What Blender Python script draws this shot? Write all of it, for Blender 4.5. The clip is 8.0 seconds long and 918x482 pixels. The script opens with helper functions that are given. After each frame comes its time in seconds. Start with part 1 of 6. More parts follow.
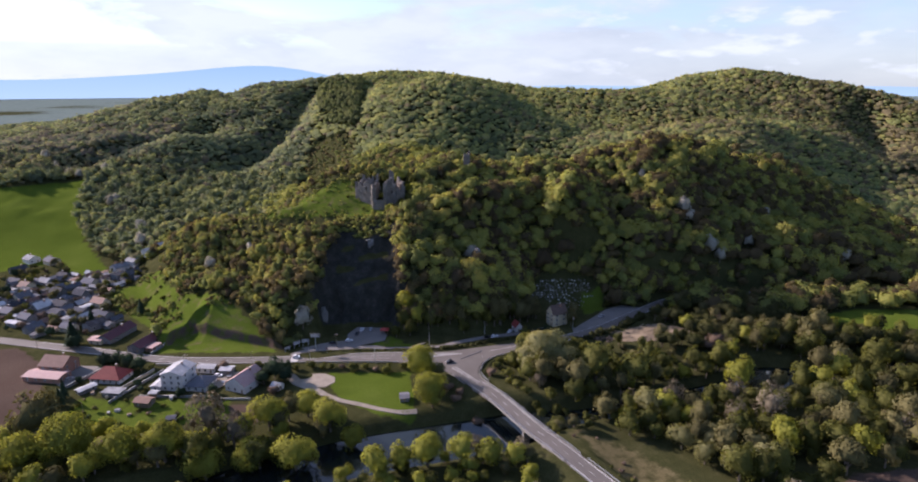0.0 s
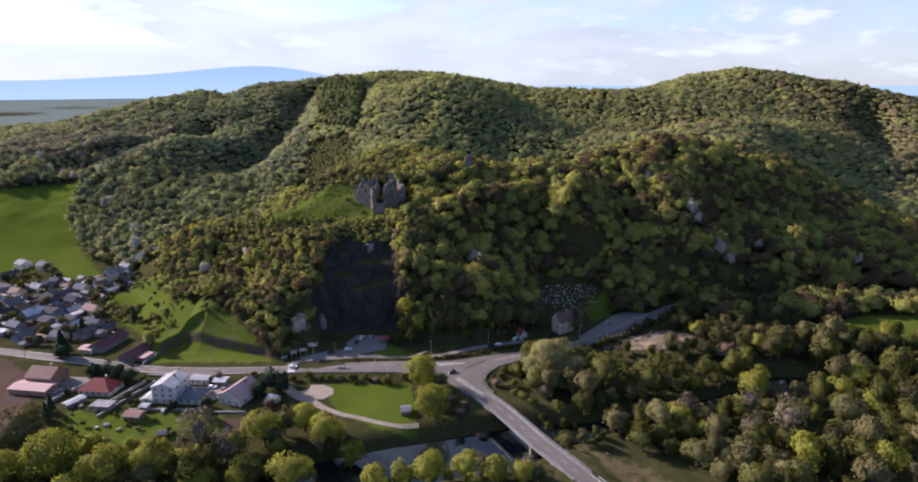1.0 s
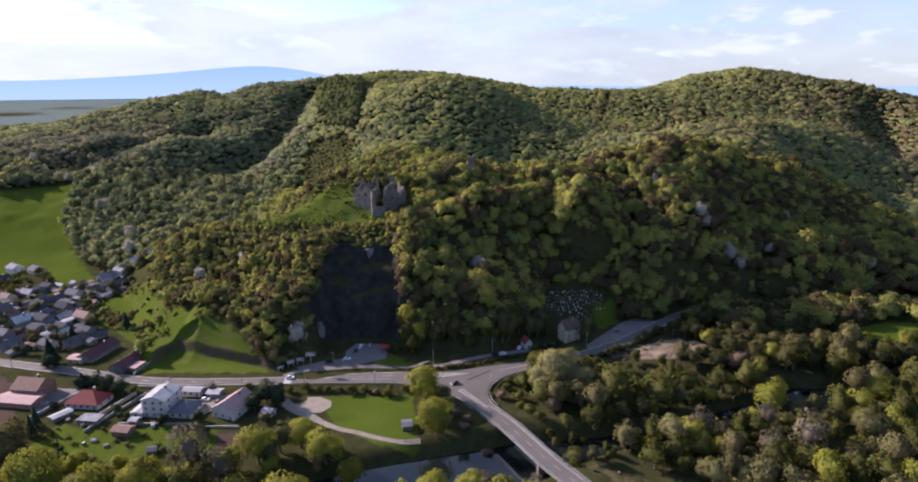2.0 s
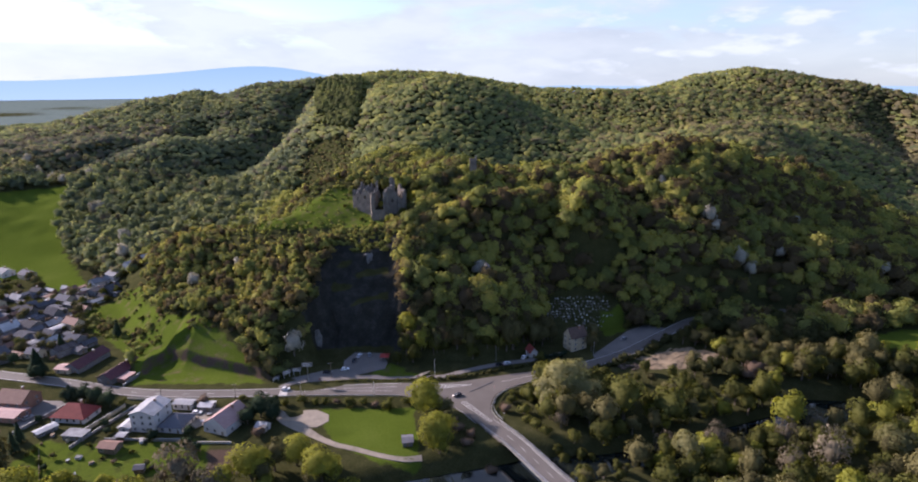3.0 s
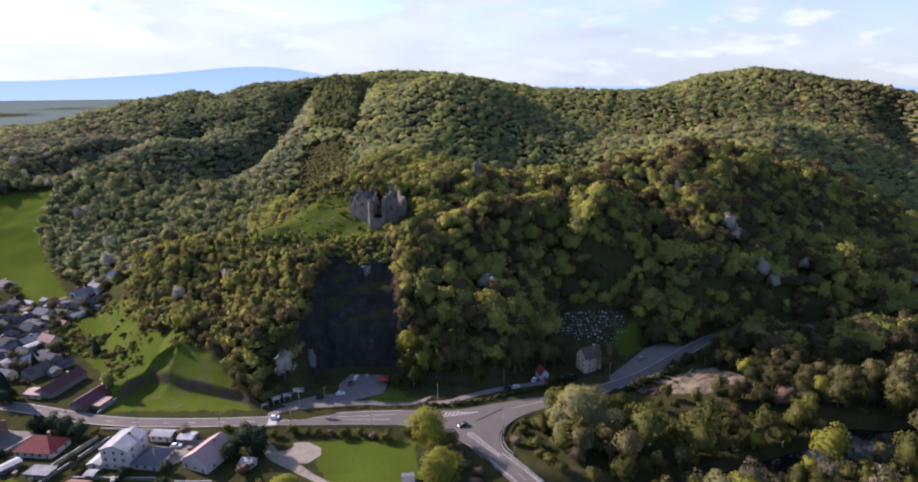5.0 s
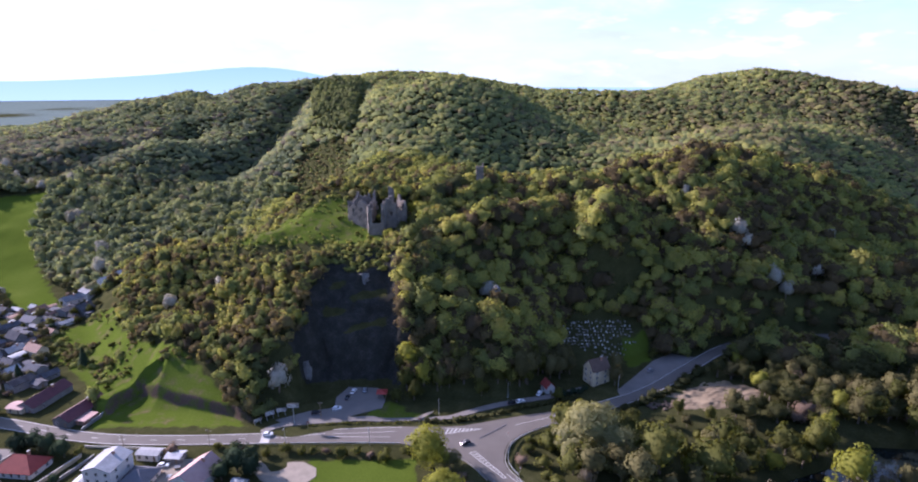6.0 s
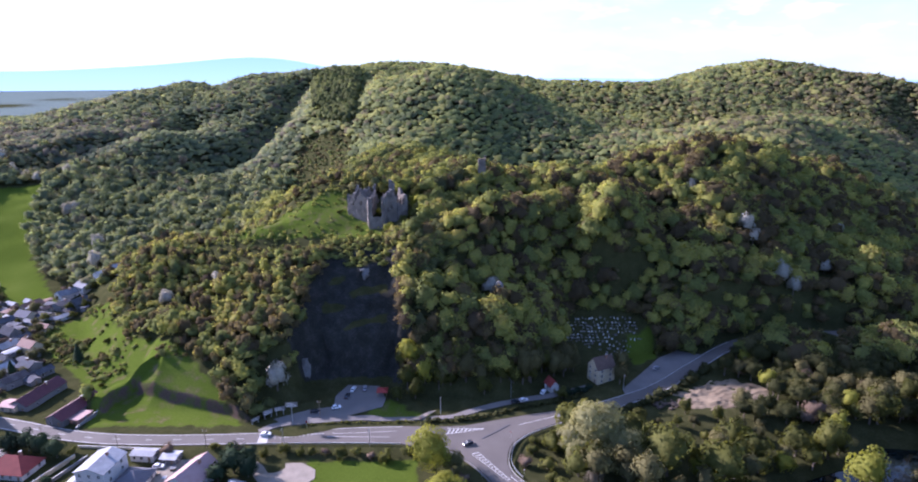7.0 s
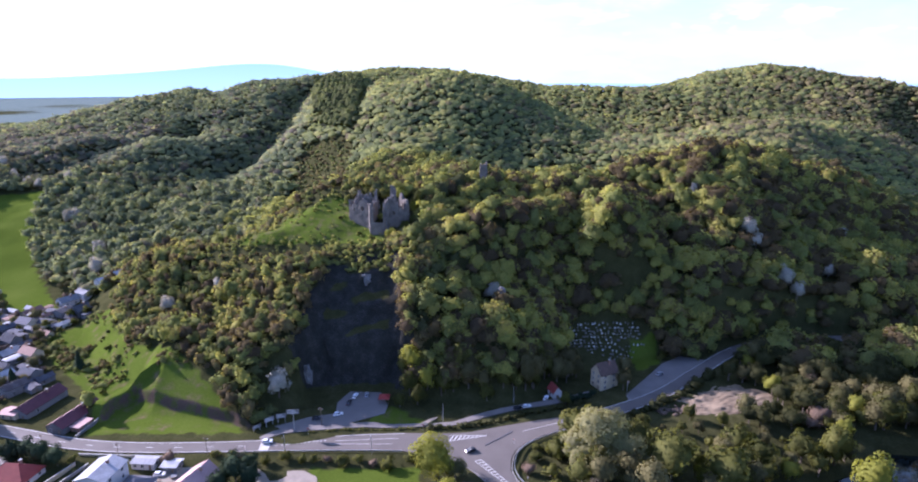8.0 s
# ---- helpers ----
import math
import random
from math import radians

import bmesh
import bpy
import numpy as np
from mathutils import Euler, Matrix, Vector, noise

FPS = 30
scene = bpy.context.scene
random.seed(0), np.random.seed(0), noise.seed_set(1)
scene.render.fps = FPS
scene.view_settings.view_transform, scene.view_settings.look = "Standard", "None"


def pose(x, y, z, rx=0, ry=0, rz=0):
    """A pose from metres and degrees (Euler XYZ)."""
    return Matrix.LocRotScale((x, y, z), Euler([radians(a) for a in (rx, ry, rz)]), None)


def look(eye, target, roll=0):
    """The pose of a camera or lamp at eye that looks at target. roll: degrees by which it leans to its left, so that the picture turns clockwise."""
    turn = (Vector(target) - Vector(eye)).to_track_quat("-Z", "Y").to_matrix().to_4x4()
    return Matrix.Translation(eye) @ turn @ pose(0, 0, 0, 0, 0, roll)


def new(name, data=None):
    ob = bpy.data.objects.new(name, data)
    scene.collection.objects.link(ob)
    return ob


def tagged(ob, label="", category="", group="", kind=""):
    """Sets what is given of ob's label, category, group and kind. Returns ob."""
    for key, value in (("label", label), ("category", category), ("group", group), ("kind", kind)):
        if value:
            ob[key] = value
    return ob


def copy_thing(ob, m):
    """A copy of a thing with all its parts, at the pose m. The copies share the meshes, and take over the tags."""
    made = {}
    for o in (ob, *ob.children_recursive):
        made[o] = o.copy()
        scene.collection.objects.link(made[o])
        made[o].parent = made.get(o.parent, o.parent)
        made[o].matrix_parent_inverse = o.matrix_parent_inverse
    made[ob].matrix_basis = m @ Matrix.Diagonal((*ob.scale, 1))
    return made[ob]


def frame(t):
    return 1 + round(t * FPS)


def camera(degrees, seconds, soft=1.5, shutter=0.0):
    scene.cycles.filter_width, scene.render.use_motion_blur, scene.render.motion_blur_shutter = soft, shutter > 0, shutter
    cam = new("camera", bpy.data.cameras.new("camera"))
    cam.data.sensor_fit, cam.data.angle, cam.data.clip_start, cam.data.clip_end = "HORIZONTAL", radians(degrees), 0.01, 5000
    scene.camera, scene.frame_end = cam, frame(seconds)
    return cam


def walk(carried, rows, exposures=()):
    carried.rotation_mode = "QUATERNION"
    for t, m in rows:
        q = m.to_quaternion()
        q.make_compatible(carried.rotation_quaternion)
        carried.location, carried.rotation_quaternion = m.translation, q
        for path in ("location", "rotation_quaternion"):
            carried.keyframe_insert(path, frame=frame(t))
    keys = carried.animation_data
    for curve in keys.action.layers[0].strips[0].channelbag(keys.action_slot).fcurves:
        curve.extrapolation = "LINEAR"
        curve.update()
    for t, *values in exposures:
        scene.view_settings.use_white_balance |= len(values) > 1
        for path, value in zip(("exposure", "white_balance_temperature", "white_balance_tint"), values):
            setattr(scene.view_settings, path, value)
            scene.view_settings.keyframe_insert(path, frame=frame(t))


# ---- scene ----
cam = camera(77.4, 8.0, soft=2.0)
PATH = [
    (0, (50.791, -311.397, 144.232), (50.782, -309.465, 143.715), -0.2),
    (0.5, (50.033, -305.694, 144.204), (50.024, -303.762, 143.686), -0.2),
    (1, (49.217, -299.935, 144.172), (49.208, -298.003, 143.655), -0.3),
    (1.5, (48.441, -294.093, 144.118), (48.432, -292.161, 143.6), -0.3),
    (1.7, (48.151, -291.747, 144.099), (48.141, -289.815, 143.582), -0.3),
    (3, (46.378, -276.461, 143.791), (46.368, -274.528, 143.275), -0.3),
    (3.5, (45.725, -270.573, 143.758), (45.715, -268.641, 143.243), -0.3),
    (4, (45.107, -264.564, 143.738), (45.097, -262.631, 143.223), -0.3),
    (4.5, (44.486, -258.347, 143.73), (44.476, -256.414, 143.216), -0.3),
    (4.7, (44.245, -255.792, 143.732), (44.235, -253.86, 143.217), -0.3),
    (6, (42.726, -239.441, 143.792), (42.716, -237.507, 143.28), -0.2),
    (6.5, (42.132, -234.947, 143.768), (42.123, -233.017, 143.244), -0.1),
    (7, (41.623, -232.624, 143.741), (41.613, -230.699, 143.201), -0.1),
    (7.5, (41.318, -231.853, 143.72), (41.306, -229.925, 143.187), -0.2),
    (8, (41.225, -231.691, 143.694), (41.211, -229.761, 143.171), -0.3),
]
EXPOSURES = [(0.0, 1.0, 6000, 31), (4.7, 1.0, 6000, 31), (6.3, 1.43, 5400, 37), (8.0, 1.56, 5250, 37)]
walk(cam, [(t, look(eye, target, roll)) for t, eye, target, roll in PATH], EXPOSURES)

# ---- daylight: a low spring sun ahead and to the side, thin bright cloud ----
SUN_TURN, SUN_UP = 63, 26
sun_way = Vector((-math.sin(radians(SUN_TURN)) * math.cos(radians(SUN_UP)), math.cos(radians(SUN_TURN)) * math.cos(radians(SUN_UP)), math.sin(radians(SUN_UP))))
sun_data = bpy.data.lights.new("sun", "SUN")
sun_data.energy, sun_data.angle, sun_data.color = 5.0, radians(0.6), (1.0, 0.88, 0.73)
sun = new("sun", sun_data)
sun.matrix_world = look(sun_way * 1000, (0, 0, 0))

world = bpy.data.worlds.new("sky")
scene.world = world
world.use_nodes = True
wn, wl = world.node_tree.nodes, world.node_tree.links
wn.clear()


def wnode(kind, **values):
    n = wn.new(kind)
    for key, value in values.items():
        n.inputs[key].default_value = value
    return n


sky = wn.new("ShaderNodeTexSky")
sky.sky_type, sky.sun_disc = "NISHITA", False
sky.sun_elevation, sky.sun_rotation = radians(SUN_UP), radians(-SUN_TURN)
sky.air_density, sky.dust_density, sky.altitude = 1.0, 1.0, 200
where = wn.new("ShaderNodeTexCoord")
stretch = wn.new("ShaderNodeMapping")
stretch.inputs["Scale"].default_value = (2.2, 2.2, 7.0)
stretch.inputs["Location"].default_value = (0.35, 0.1, 0.2)
wl.new(where.outputs["Generated"], stretch.inputs["Vector"])
cloud = wnode("ShaderNodeTexNoise", Scale=1.7, Detail=9.0, Roughness=0.58, Distortion=0.4)
wl.new(stretch.outputs[0], cloud.inputs["Vector"])
cover = wn.new("ShaderNodeValToRGB")
cover.color_ramp.elements[0].position, cover.color_ramp.elements[1].position = 0.42, 0.56
cover.color_ramp.elements[0].color, cover.color_ramp.elements[1].color = (0.3, 0.3, 0.3, 1), (0.98, 0.98, 0.98, 1)
wl.new(cloud.outputs["Fac"], cover.inputs[0])
shade = wnode("ShaderNodeTexNoise", Scale=3.4, Detail=6.0, Roughness=0.55)
wl.new(stretch.outputs[0], shade.inputs["Vector"])
cloud_tone = wn.new("ShaderNodeValToRGB")
cloud_tone.color_ramp.elements[0].position, cloud_tone.color_ramp.elements[1].position = 0.3, 0.62
cloud_tone.color_ramp.elements[0].color, cloud_tone.color_ramp.elements[1].color = (0.84, 0.86, 0.9, 1), (1.0, 1.0, 1.0, 1)
wl.new(shade.outputs["Fac"], cloud_tone.inputs[0])
glow = wn.new("ShaderNodeMix")
glow.data_type, glow.blend_type = "RGBA", "MULTIPLY"
glow.inputs["Factor"].default_value = 1.0
glow.inputs["B"].default_value = (3.95, 4.55, 4.4, 1)
# clouds near the sun shine brighter
toward = wn.new("ShaderNodeVectorMath")
toward.operation = "DOT_PRODUCT"
toward.inputs[1].default_value = sun_way
wl.new(where.outputs["Generated"], toward.inputs[0])
shine = wnode("ShaderNodeMapRange")
shine.inputs["From Min"].default_value, shine.inputs["From Max"].default_value = 0.1, 0.75
shine.inputs["To Min"].default_value, shine.inputs["To Max"].default_value = 0.94, 1.08
wl.new(toward.outputs["Value"], shine.inputs["Value"])
lit = wn.new("ShaderNodeMix")
lit.data_type, lit.blend_type = "RGBA", "MULTIPLY"
lit.inputs["Factor"].default_value = 1.0
wl.new(cloud_tone.outputs[0], lit.inputs["A"])
wl.new(shine.outputs[0], lit.inputs["B"])
wl.new(lit.outputs["Result"], glow.inputs["A"])
air = wn.new("ShaderNodeMix")
air.data_type = "RGBA"
# the cloud bank lies to the north; the sky behind is clear
split = wn.new("ShaderNodeSeparateXYZ")
wl.new(where.outputs["Generated"], split.inputs[0])
north = wnode("ShaderNodeMapRange")
north.inputs["From Min"].default_value, north.inputs["From Max"].default_value = -0.1, 0.55
north.inputs["To Min"].default_value, north.inputs["To Max"].default_value = 0.12, 1.0
wl.new(split.outputs["Y"], north.inputs["Value"])
amount = wn.new("ShaderNodeMath")
amount.operation = "MULTIPLY"
# a bright bank lies low over the western horizon
bank_low = wnode("ShaderNodeMapRange")
bank_low.inputs["From Min"].default_value, bank_low.inputs["From Max"].default_value = 0.1, 0.06
bank_low.inputs["To Min"].default_value, bank_low.inputs["To Max"].default_value = 0.0, 0.95
wl.new(split.outputs["Z"], bank_low.inputs["Value"])
banked = wn.new("ShaderNodeMath")
banked.operation = "MAXIMUM"
wl.new(cover.outputs[0], banked.inputs[0])
wl.new(bank_low.outputs[0], banked.inputs[1])
wl.new(banked.outputs[0], amount.inputs[0])
wl.new(north.outputs[0], amount.inputs[1])
# it thins out to the east
east = wnode("ShaderNodeMapRange")
east.inputs["From Min"].default_value, east.inputs["From Max"].default_value = 0.2, 0.6
east.inputs["To Min"].default_value, east.inputs["To Max"].default_value = 1.0, 0.72
wl.new(split.outputs["X"], east.inputs["Value"])
thin = wn.new("ShaderNodeMath")
thin.operation = "MULTIPLY"
wl.new(amount.outputs[0], thin.inputs[0])
wl.new(east.outputs[0], thin.inputs[1])
# small heaped clouds stand in the clearer eastern sky
heaps = wnode("ShaderNodeTexNoise", Scale=4.6, Detail=8.0, Roughness=0.52)
wl.new(stretch.outputs[0], heaps.inputs["Vector"])
puff = wnode("ShaderNodeMapRange")
puff.inputs["From Min"].default_value, puff.inputs["From Max"].default_value = 0.56, 0.66
wl.new(heaps.outputs["Fac"], puff.inputs["Value"])
easting = wnode("ShaderNodeMapRange")
easting.inputs["From Min"].default_value, easting.inputs["From Max"].default_value = 0.0, 0.3
wl.new(split.outputs["X"], easting.inputs["Value"])
heap_part = wn.new("ShaderNodeMath")
heap_part.operation = "MULTIPLY"
wl.new(puff.outputs[0], heap_part.inputs[0])
wl.new(easting.outputs[0], heap_part.inputs[1])
# and opens towards the zenith
zenith = wnode("ShaderNodeMapRange")
zenith.inputs["From Min"].default_value, zenith.inputs["From Max"].default_value = 0.14, 0.5
zenith.inputs["To Min"].default_value, zenith.inputs["To Max"].default_value = 1.0, 0.4
wl.new(split.outputs["Z"], zenith.inputs["Value"])
opened = wn.new("ShaderNodeMath")
opened.operation = "MULTIPLY"
wl.new(thin.outputs[0], opened.inputs[0])
wl.new(zenith.outputs[0], opened.inputs[1])
wl.new(opened.outputs[0], air.inputs["Factor"])
deep = wn.new("ShaderNodeMix")
deep.data_type, deep.blend_type = "RGBA", "MULTIPLY"
deep.inputs["Factor"].default_value = 1.0
deep.inputs["B"].default_value = (0.86, 0.98, 1.07, 1)
wl.new(sky.outputs[0], deep.inputs["A"])
wl.new(deep.outputs["Result"], air.inputs["A"])
wl.new(glow.outputs["Result"], air.inputs["B"])
back = wnode("ShaderNodeBackground", Strength=0.1)
heaped = wn.new("ShaderNodeMix")
heaped.data_type = "RGBA"
heaped.inputs["B"].default_value = (4.4, 5.0, 4.85, 1)
wl.new(heap_part.outputs[0], heaped.inputs["Factor"])
wl.new(air.outputs["Result"], heaped.inputs["A"])
wl.new(heaped.outputs["Result"], back.inputs["Color"])
out = wn.new("ShaderNodeOutputWorld")
wl.new(back.outputs[0], out.inputs[0])

# ---- materials ----
def ramp_node(nodes, stops):
    r = nodes.new("ShaderNodeValToRGB")
    while len(r.color_ramp.elements) < len(stops):
        r.color_ramp.elements.new(0.5)
    for e, (p, c) in zip(r.color_ramp.elements, stops):
        e.position, e.color = p, (*c, 1)
    return r


def surface(name, stops, scale=1.0, fine=8.0, rough=0.85, bump=0.3, metal=0.0, spec=0.3, vary=0.0, depth=0.05):
    """A plain worn surface: two scales of noise in metres drive colour and relief; vary spreads the tone from object to object."""
    m = bpy.data.materials.new(name)
    m.use_nodes = True
    n, l = m.node_tree.nodes, m.node_tree.links
    p = n["Principled BSDF"]
    p.inputs["Roughness"].default_value, p.inputs["Metallic"].default_value = rough, metal
    p.inputs["Specular IOR Level"].default_value = spec
    g = n.new("ShaderNodeNewGeometry")
    a, b = n.new("ShaderNodeTexNoise"), n.new("ShaderNodeTexNoise")
    a.inputs["Scale"].default_value, b.inputs["Scale"].default_value = scale, fine
    a.inputs["Detail"].default_value, b.inputs["Detail"].default_value = 5, 4
    l.new(g.outputs["Position"], a.inputs["Vector"]), l.new(g.outputs["Position"], b.inputs["Vector"])
    mix = n.new("ShaderNodeMix")
    mix.inputs["Factor"].default_value = 0.4
    l.new(a.outputs["Fac"], mix.inputs["A"]), l.new(b.outputs["Fac"], mix.inputs["B"])
    value = mix.outputs["Result"]
    if vary:
        info = n.new("ShaderNodeObjectInfo")
        k = n.new("ShaderNodeMath")
        k.operation = "MULTIPLY_ADD"
        l.new(info.outputs["Random"], k.inputs[0])
        k.inputs[1].default_value, k.inputs[2].default_value = vary, -vary / 2
        s = n.new("ShaderNodeMath")
        l.new(value, s.inputs[0]), l.new(k.outputs[0], s.inputs[1])
        value = s.outputs[0]
    r = ramp_node(n, stops)
    l.new(value, r.inputs[0]), l.new(r.outputs[0], p.inputs["Base Color"])
    if bump:
        bm_node = n.new("ShaderNodeBump")
        bm_node.inputs["Strength"].default_value, bm_node.inputs["Distance"].default_value = bump, depth
        l.new(b.outputs["Fac"], bm_node.inputs["Height"]), l.new(bm_node.outputs[0], p.inputs["Normal"])
    return m


def leafy(name, stops, through_light=0.5, spread=0.5, attribute="", sheen=0.008, grain=0.35):
    """Foliage: tone from tree to tree and from clump to clump, light passing through the leaves."""
    m = bpy.data.materials.new(name)
    m.use_nodes = True
    n, l = m.node_tree.nodes, m.node_tree.links
    n.remove(n["Principled BSDF"])
    g = n.new("ShaderNodeNewGeometry")
    a = n.new("ShaderNodeTexNoise")
    a.inputs["Scale"].default_value, a.inputs["Detail"].default_value = 0.8, 8
    a.inputs["Roughness"].default_value = 0.62
    l.new(g.outputs["Position"], a.inputs["Vector"])
    k = n.new("ShaderNodeMath")
    k.operation = "MULTIPLY_ADD"
    if attribute:
        at = n.new("ShaderNodeAttribute")
        at.attribute_name = attribute
        l.new(at.outputs["Fac"], k.inputs[0])
    else:
        info = n.new("ShaderNodeObjectInfo")
        l.new(info.outputs["Random"], k.inputs[0])
    k.inputs[1].default_value, k.inputs[2].default_value = spread, 0.44 - 0.5 * spread - 0.5 * grain
    s = n.new("ShaderNodeMath")
    s.operation = "MULTIPLY_ADD"
    l.new(a.outputs["Fac"], s.inputs[0])
    s.inputs[1].default_value = grain
    l.new(k.outputs[0], s.inputs[2])
    s2 = n.new("ShaderNodeMath")
    s2.operation = "MULTIPLY_ADD"
    l.new(g.outputs["Random Per Island"], s2.inputs[0])
    s2.inputs[1].default_value = 0.12
    l.new(s.outputs[0], s2.inputs[2])
    r = ramp_node(n, stops)
    l.new(s2.outputs[0], r.inputs[0])
    # young and old leaves mingle in fine clumps
    dapple = n.new("ShaderNodeMapRange")
    dapple.inputs["From Min"].default_value, dapple.inputs["From Max"].default_value = 0.3, 0.7
    dapple.inputs["To Min"].default_value, dapple.inputs["To Max"].default_value = 0.84, 1.16
    l.new(a.outputs["Fac"], dapple.inputs["Value"])
    leaf = n.new("ShaderNodeMix")
    leaf.data_type, leaf.blend_type = "RGBA", "MULTIPLY"
    leaf.inputs["Factor"].default_value = 1.0
    l.new(r.outputs[0], leaf.inputs["A"]), l.new(dapple.outputs[0], leaf.inputs["B"])
    d, t, mix = n.new("ShaderNodeBsdfDiffuse"), n.new("ShaderNodeBsdfTranslucent"), n.new("ShaderNodeMixShader")
    mix.inputs[0].default_value = through_light
    l.new(leaf.outputs["Result"], d.inputs["Color"])
    warm = n.new("ShaderNodeMix")
    warm.data_type, warm.blend_type = "RGBA", "MULTIPLY"
    warm.inputs["Factor"].default_value = 1.0
    warm.inputs["B"].default_value = (1.15, 1.12, 0.72, 1)
    l.new(leaf.outputs["Result"], warm.inputs["A"]), l.new(warm.outputs["Result"], t.inputs["Color"])
    l.new(d.outputs[0], mix.inputs[1]), l.new(t.outputs[0], mix.inputs[2])
    # waxy leaf gloss, doubled on the hills as a hazy sky-reflecting veil
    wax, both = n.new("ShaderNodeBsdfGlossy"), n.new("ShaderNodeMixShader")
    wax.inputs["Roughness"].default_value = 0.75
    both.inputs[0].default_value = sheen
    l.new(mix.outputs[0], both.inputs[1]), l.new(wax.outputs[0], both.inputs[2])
    l.new(both.outputs[0], n["Material Output"].inputs[0])
    return m


ASPHALT = surface("asphalt", [(0.2, (0.078, 0.069, 0.061)), (0.8, (0.132, 0.118, 0.105))], 0.12, 3.0, 0.85, 0.1)
OLD_ASPHALT = surface("old_asphalt", [(0.2, (0.105, 0.096, 0.088)), (0.8, (0.18, 0.166, 0.154))], 0.15, 3.0, 0.9, 0.1)
PAINT = surface("road_paint", [(0.3, (0.3, 0.3, 0.29)), (0.7, (0.5, 0.5, 0.48))], 0.8, 6.0, 0.7, 0.05)
GRAVEL = surface("gravel", [(0.25, (0.15, 0.13, 0.1)), (0.75, (0.29, 0.25, 0.2))], 0.35, 5.0, 0.95, 0.5)
SAND = surface("sand", [(0.25, (0.11, 0.08, 0.05)), (0.75, (0.25, 0.195, 0.125))], 0.12, 2.0, 0.95, 0.5)
CONCRETE = surface("concrete", [(0.25, (0.3, 0.29, 0.27)), (0.75, (0.48, 0.46, 0.43))], 0.3, 4.0, 0.9, 0.2)
STONE = surface("ruin_stone", [(0.25, (0.075, 0.066, 0.056)), (0.75, (0.235, 0.205, 0.175))], 0.25, 1.4, 0.95, 1.0, depth=0.4)
OLD_CONCRETE = surface("stained_concrete", [(0.25, (0.12, 0.115, 0.105)), (0.75, (0.26, 0.25, 0.232))], 0.3, 4.0, 0.9, 0.2)
STEEL = surface("galvanised_steel", [(0.2, (0.35, 0.36, 0.37)), (0.8, (0.55, 0.56, 0.57))], 1.0, 9.0, 0.45, 0.05, metal=0.8)
DARK_METAL = surface("dark_metal", [(0.2, (0.05, 0.05, 0.055)), (0.8, (0.11, 0.11, 0.115))], 1.0, 9.0, 0.6, 0.05)
BARK = surface("bark", [(0.2, (0.07, 0.055, 0.04)), (0.8, (0.17, 0.14, 0.11))], 1.0, 5.0, 0.95, 0.5)
WOOD = surface("weathered_wood", [(0.2, (0.1, 0.075, 0.05)), (0.8, (0.24, 0.18, 0.12))], 1.2, 8.0, 0.85, 0.3)
WHITE_WALL = surface("white_render", [(0.2, (0.37, 0.355, 0.335)), (0.8, (0.58, 0.56, 0.53))], 0.35, 5.0, 0.9, 0.1, vary=0.3)
CREAM_WALL = surface("cream_render", [(0.2, (0.38, 0.31, 0.2)), (0.8, (0.55, 0.46, 0.32))], 0.35, 5.0, 0.9, 0.1, vary=0.4)
GREY_WALL = surface("grey_render", [(0.2, (0.1, 0.096, 0.093)), (0.8, (0.23, 0.22, 0.21))], 0.35, 5.0, 0.9, 0.1, vary=0.4)
EARTH = surface("bare_earth", [(0.2, (0.06, 0.042, 0.03)), (0.8, (0.13, 0.1, 0.075))], 0.3, 3.0, 1.0, 0.6)
BRICK_WALL = surface("brown_brick", [(0.2, (0.2, 0.1, 0.07)), (0.8, (0.34, 0.19, 0.13))], 0.5, 6.0, 0.9, 0.3, vary=0.3)
RED_ROOF = surface("red_tile", [(0.2, (0.17, 0.03, 0.026)), (0.8, (0.28, 0.058, 0.045))], 0.5, 4.0, 0.75, 0.5, vary=0.3)
BROWN_ROOF = surface("rust_brown_tile", [(0.2, (0.12, 0.066, 0.05)), (0.8, (0.22, 0.125, 0.095))], 0.5, 4.0, 0.8, 0.5, vary=0.3)
UMBER_ROOF = surface("umber_tile", [(0.2, (0.06, 0.038, 0.03)), (0.8, (0.12, 0.078, 0.062))], 0.5, 4.0, 0.85, 0.5)
MAROON_ROOF = surface("maroon_sheet", [(0.2, (0.06, 0.018, 0.024)), (0.8, (0.115, 0.034, 0.042))], 0.5, 4.0, 0.6, 0.3, vary=0.3)
PINK_ROOF = surface("faded_pink_tile", [(0.2, (0.3, 0.185, 0.17)), (0.8, (0.43, 0.29, 0.265))], 0.5, 4.0, 0.8, 0.4, vary=0.2)
GREY_ROOF = surface("grey_sheet", [(0.2, (0.045, 0.046, 0.052)), (0.8, (0.13, 0.13, 0.145))], 0.5, 4.0, 0.9, 0.3, spec=0.1, vary=0.6)
DULL_ROOF = surface("weathered_sheet", [(0.2, (0.035, 0.037, 0.044)), (0.8, (0.13, 0.133, 0.148))], 0.4, 4.0, 0.95, 0.2, spec=0.08, vary=0.7)
LIGHT_ROOF = surface("pale_metal_sheet", [(0.2, (0.16, 0.162, 0.17)), (0.8, (0.44, 0.445, 0.455))], 0.4, 4.0, 0.9, 0.2, spec=0.1, vary=0.6)
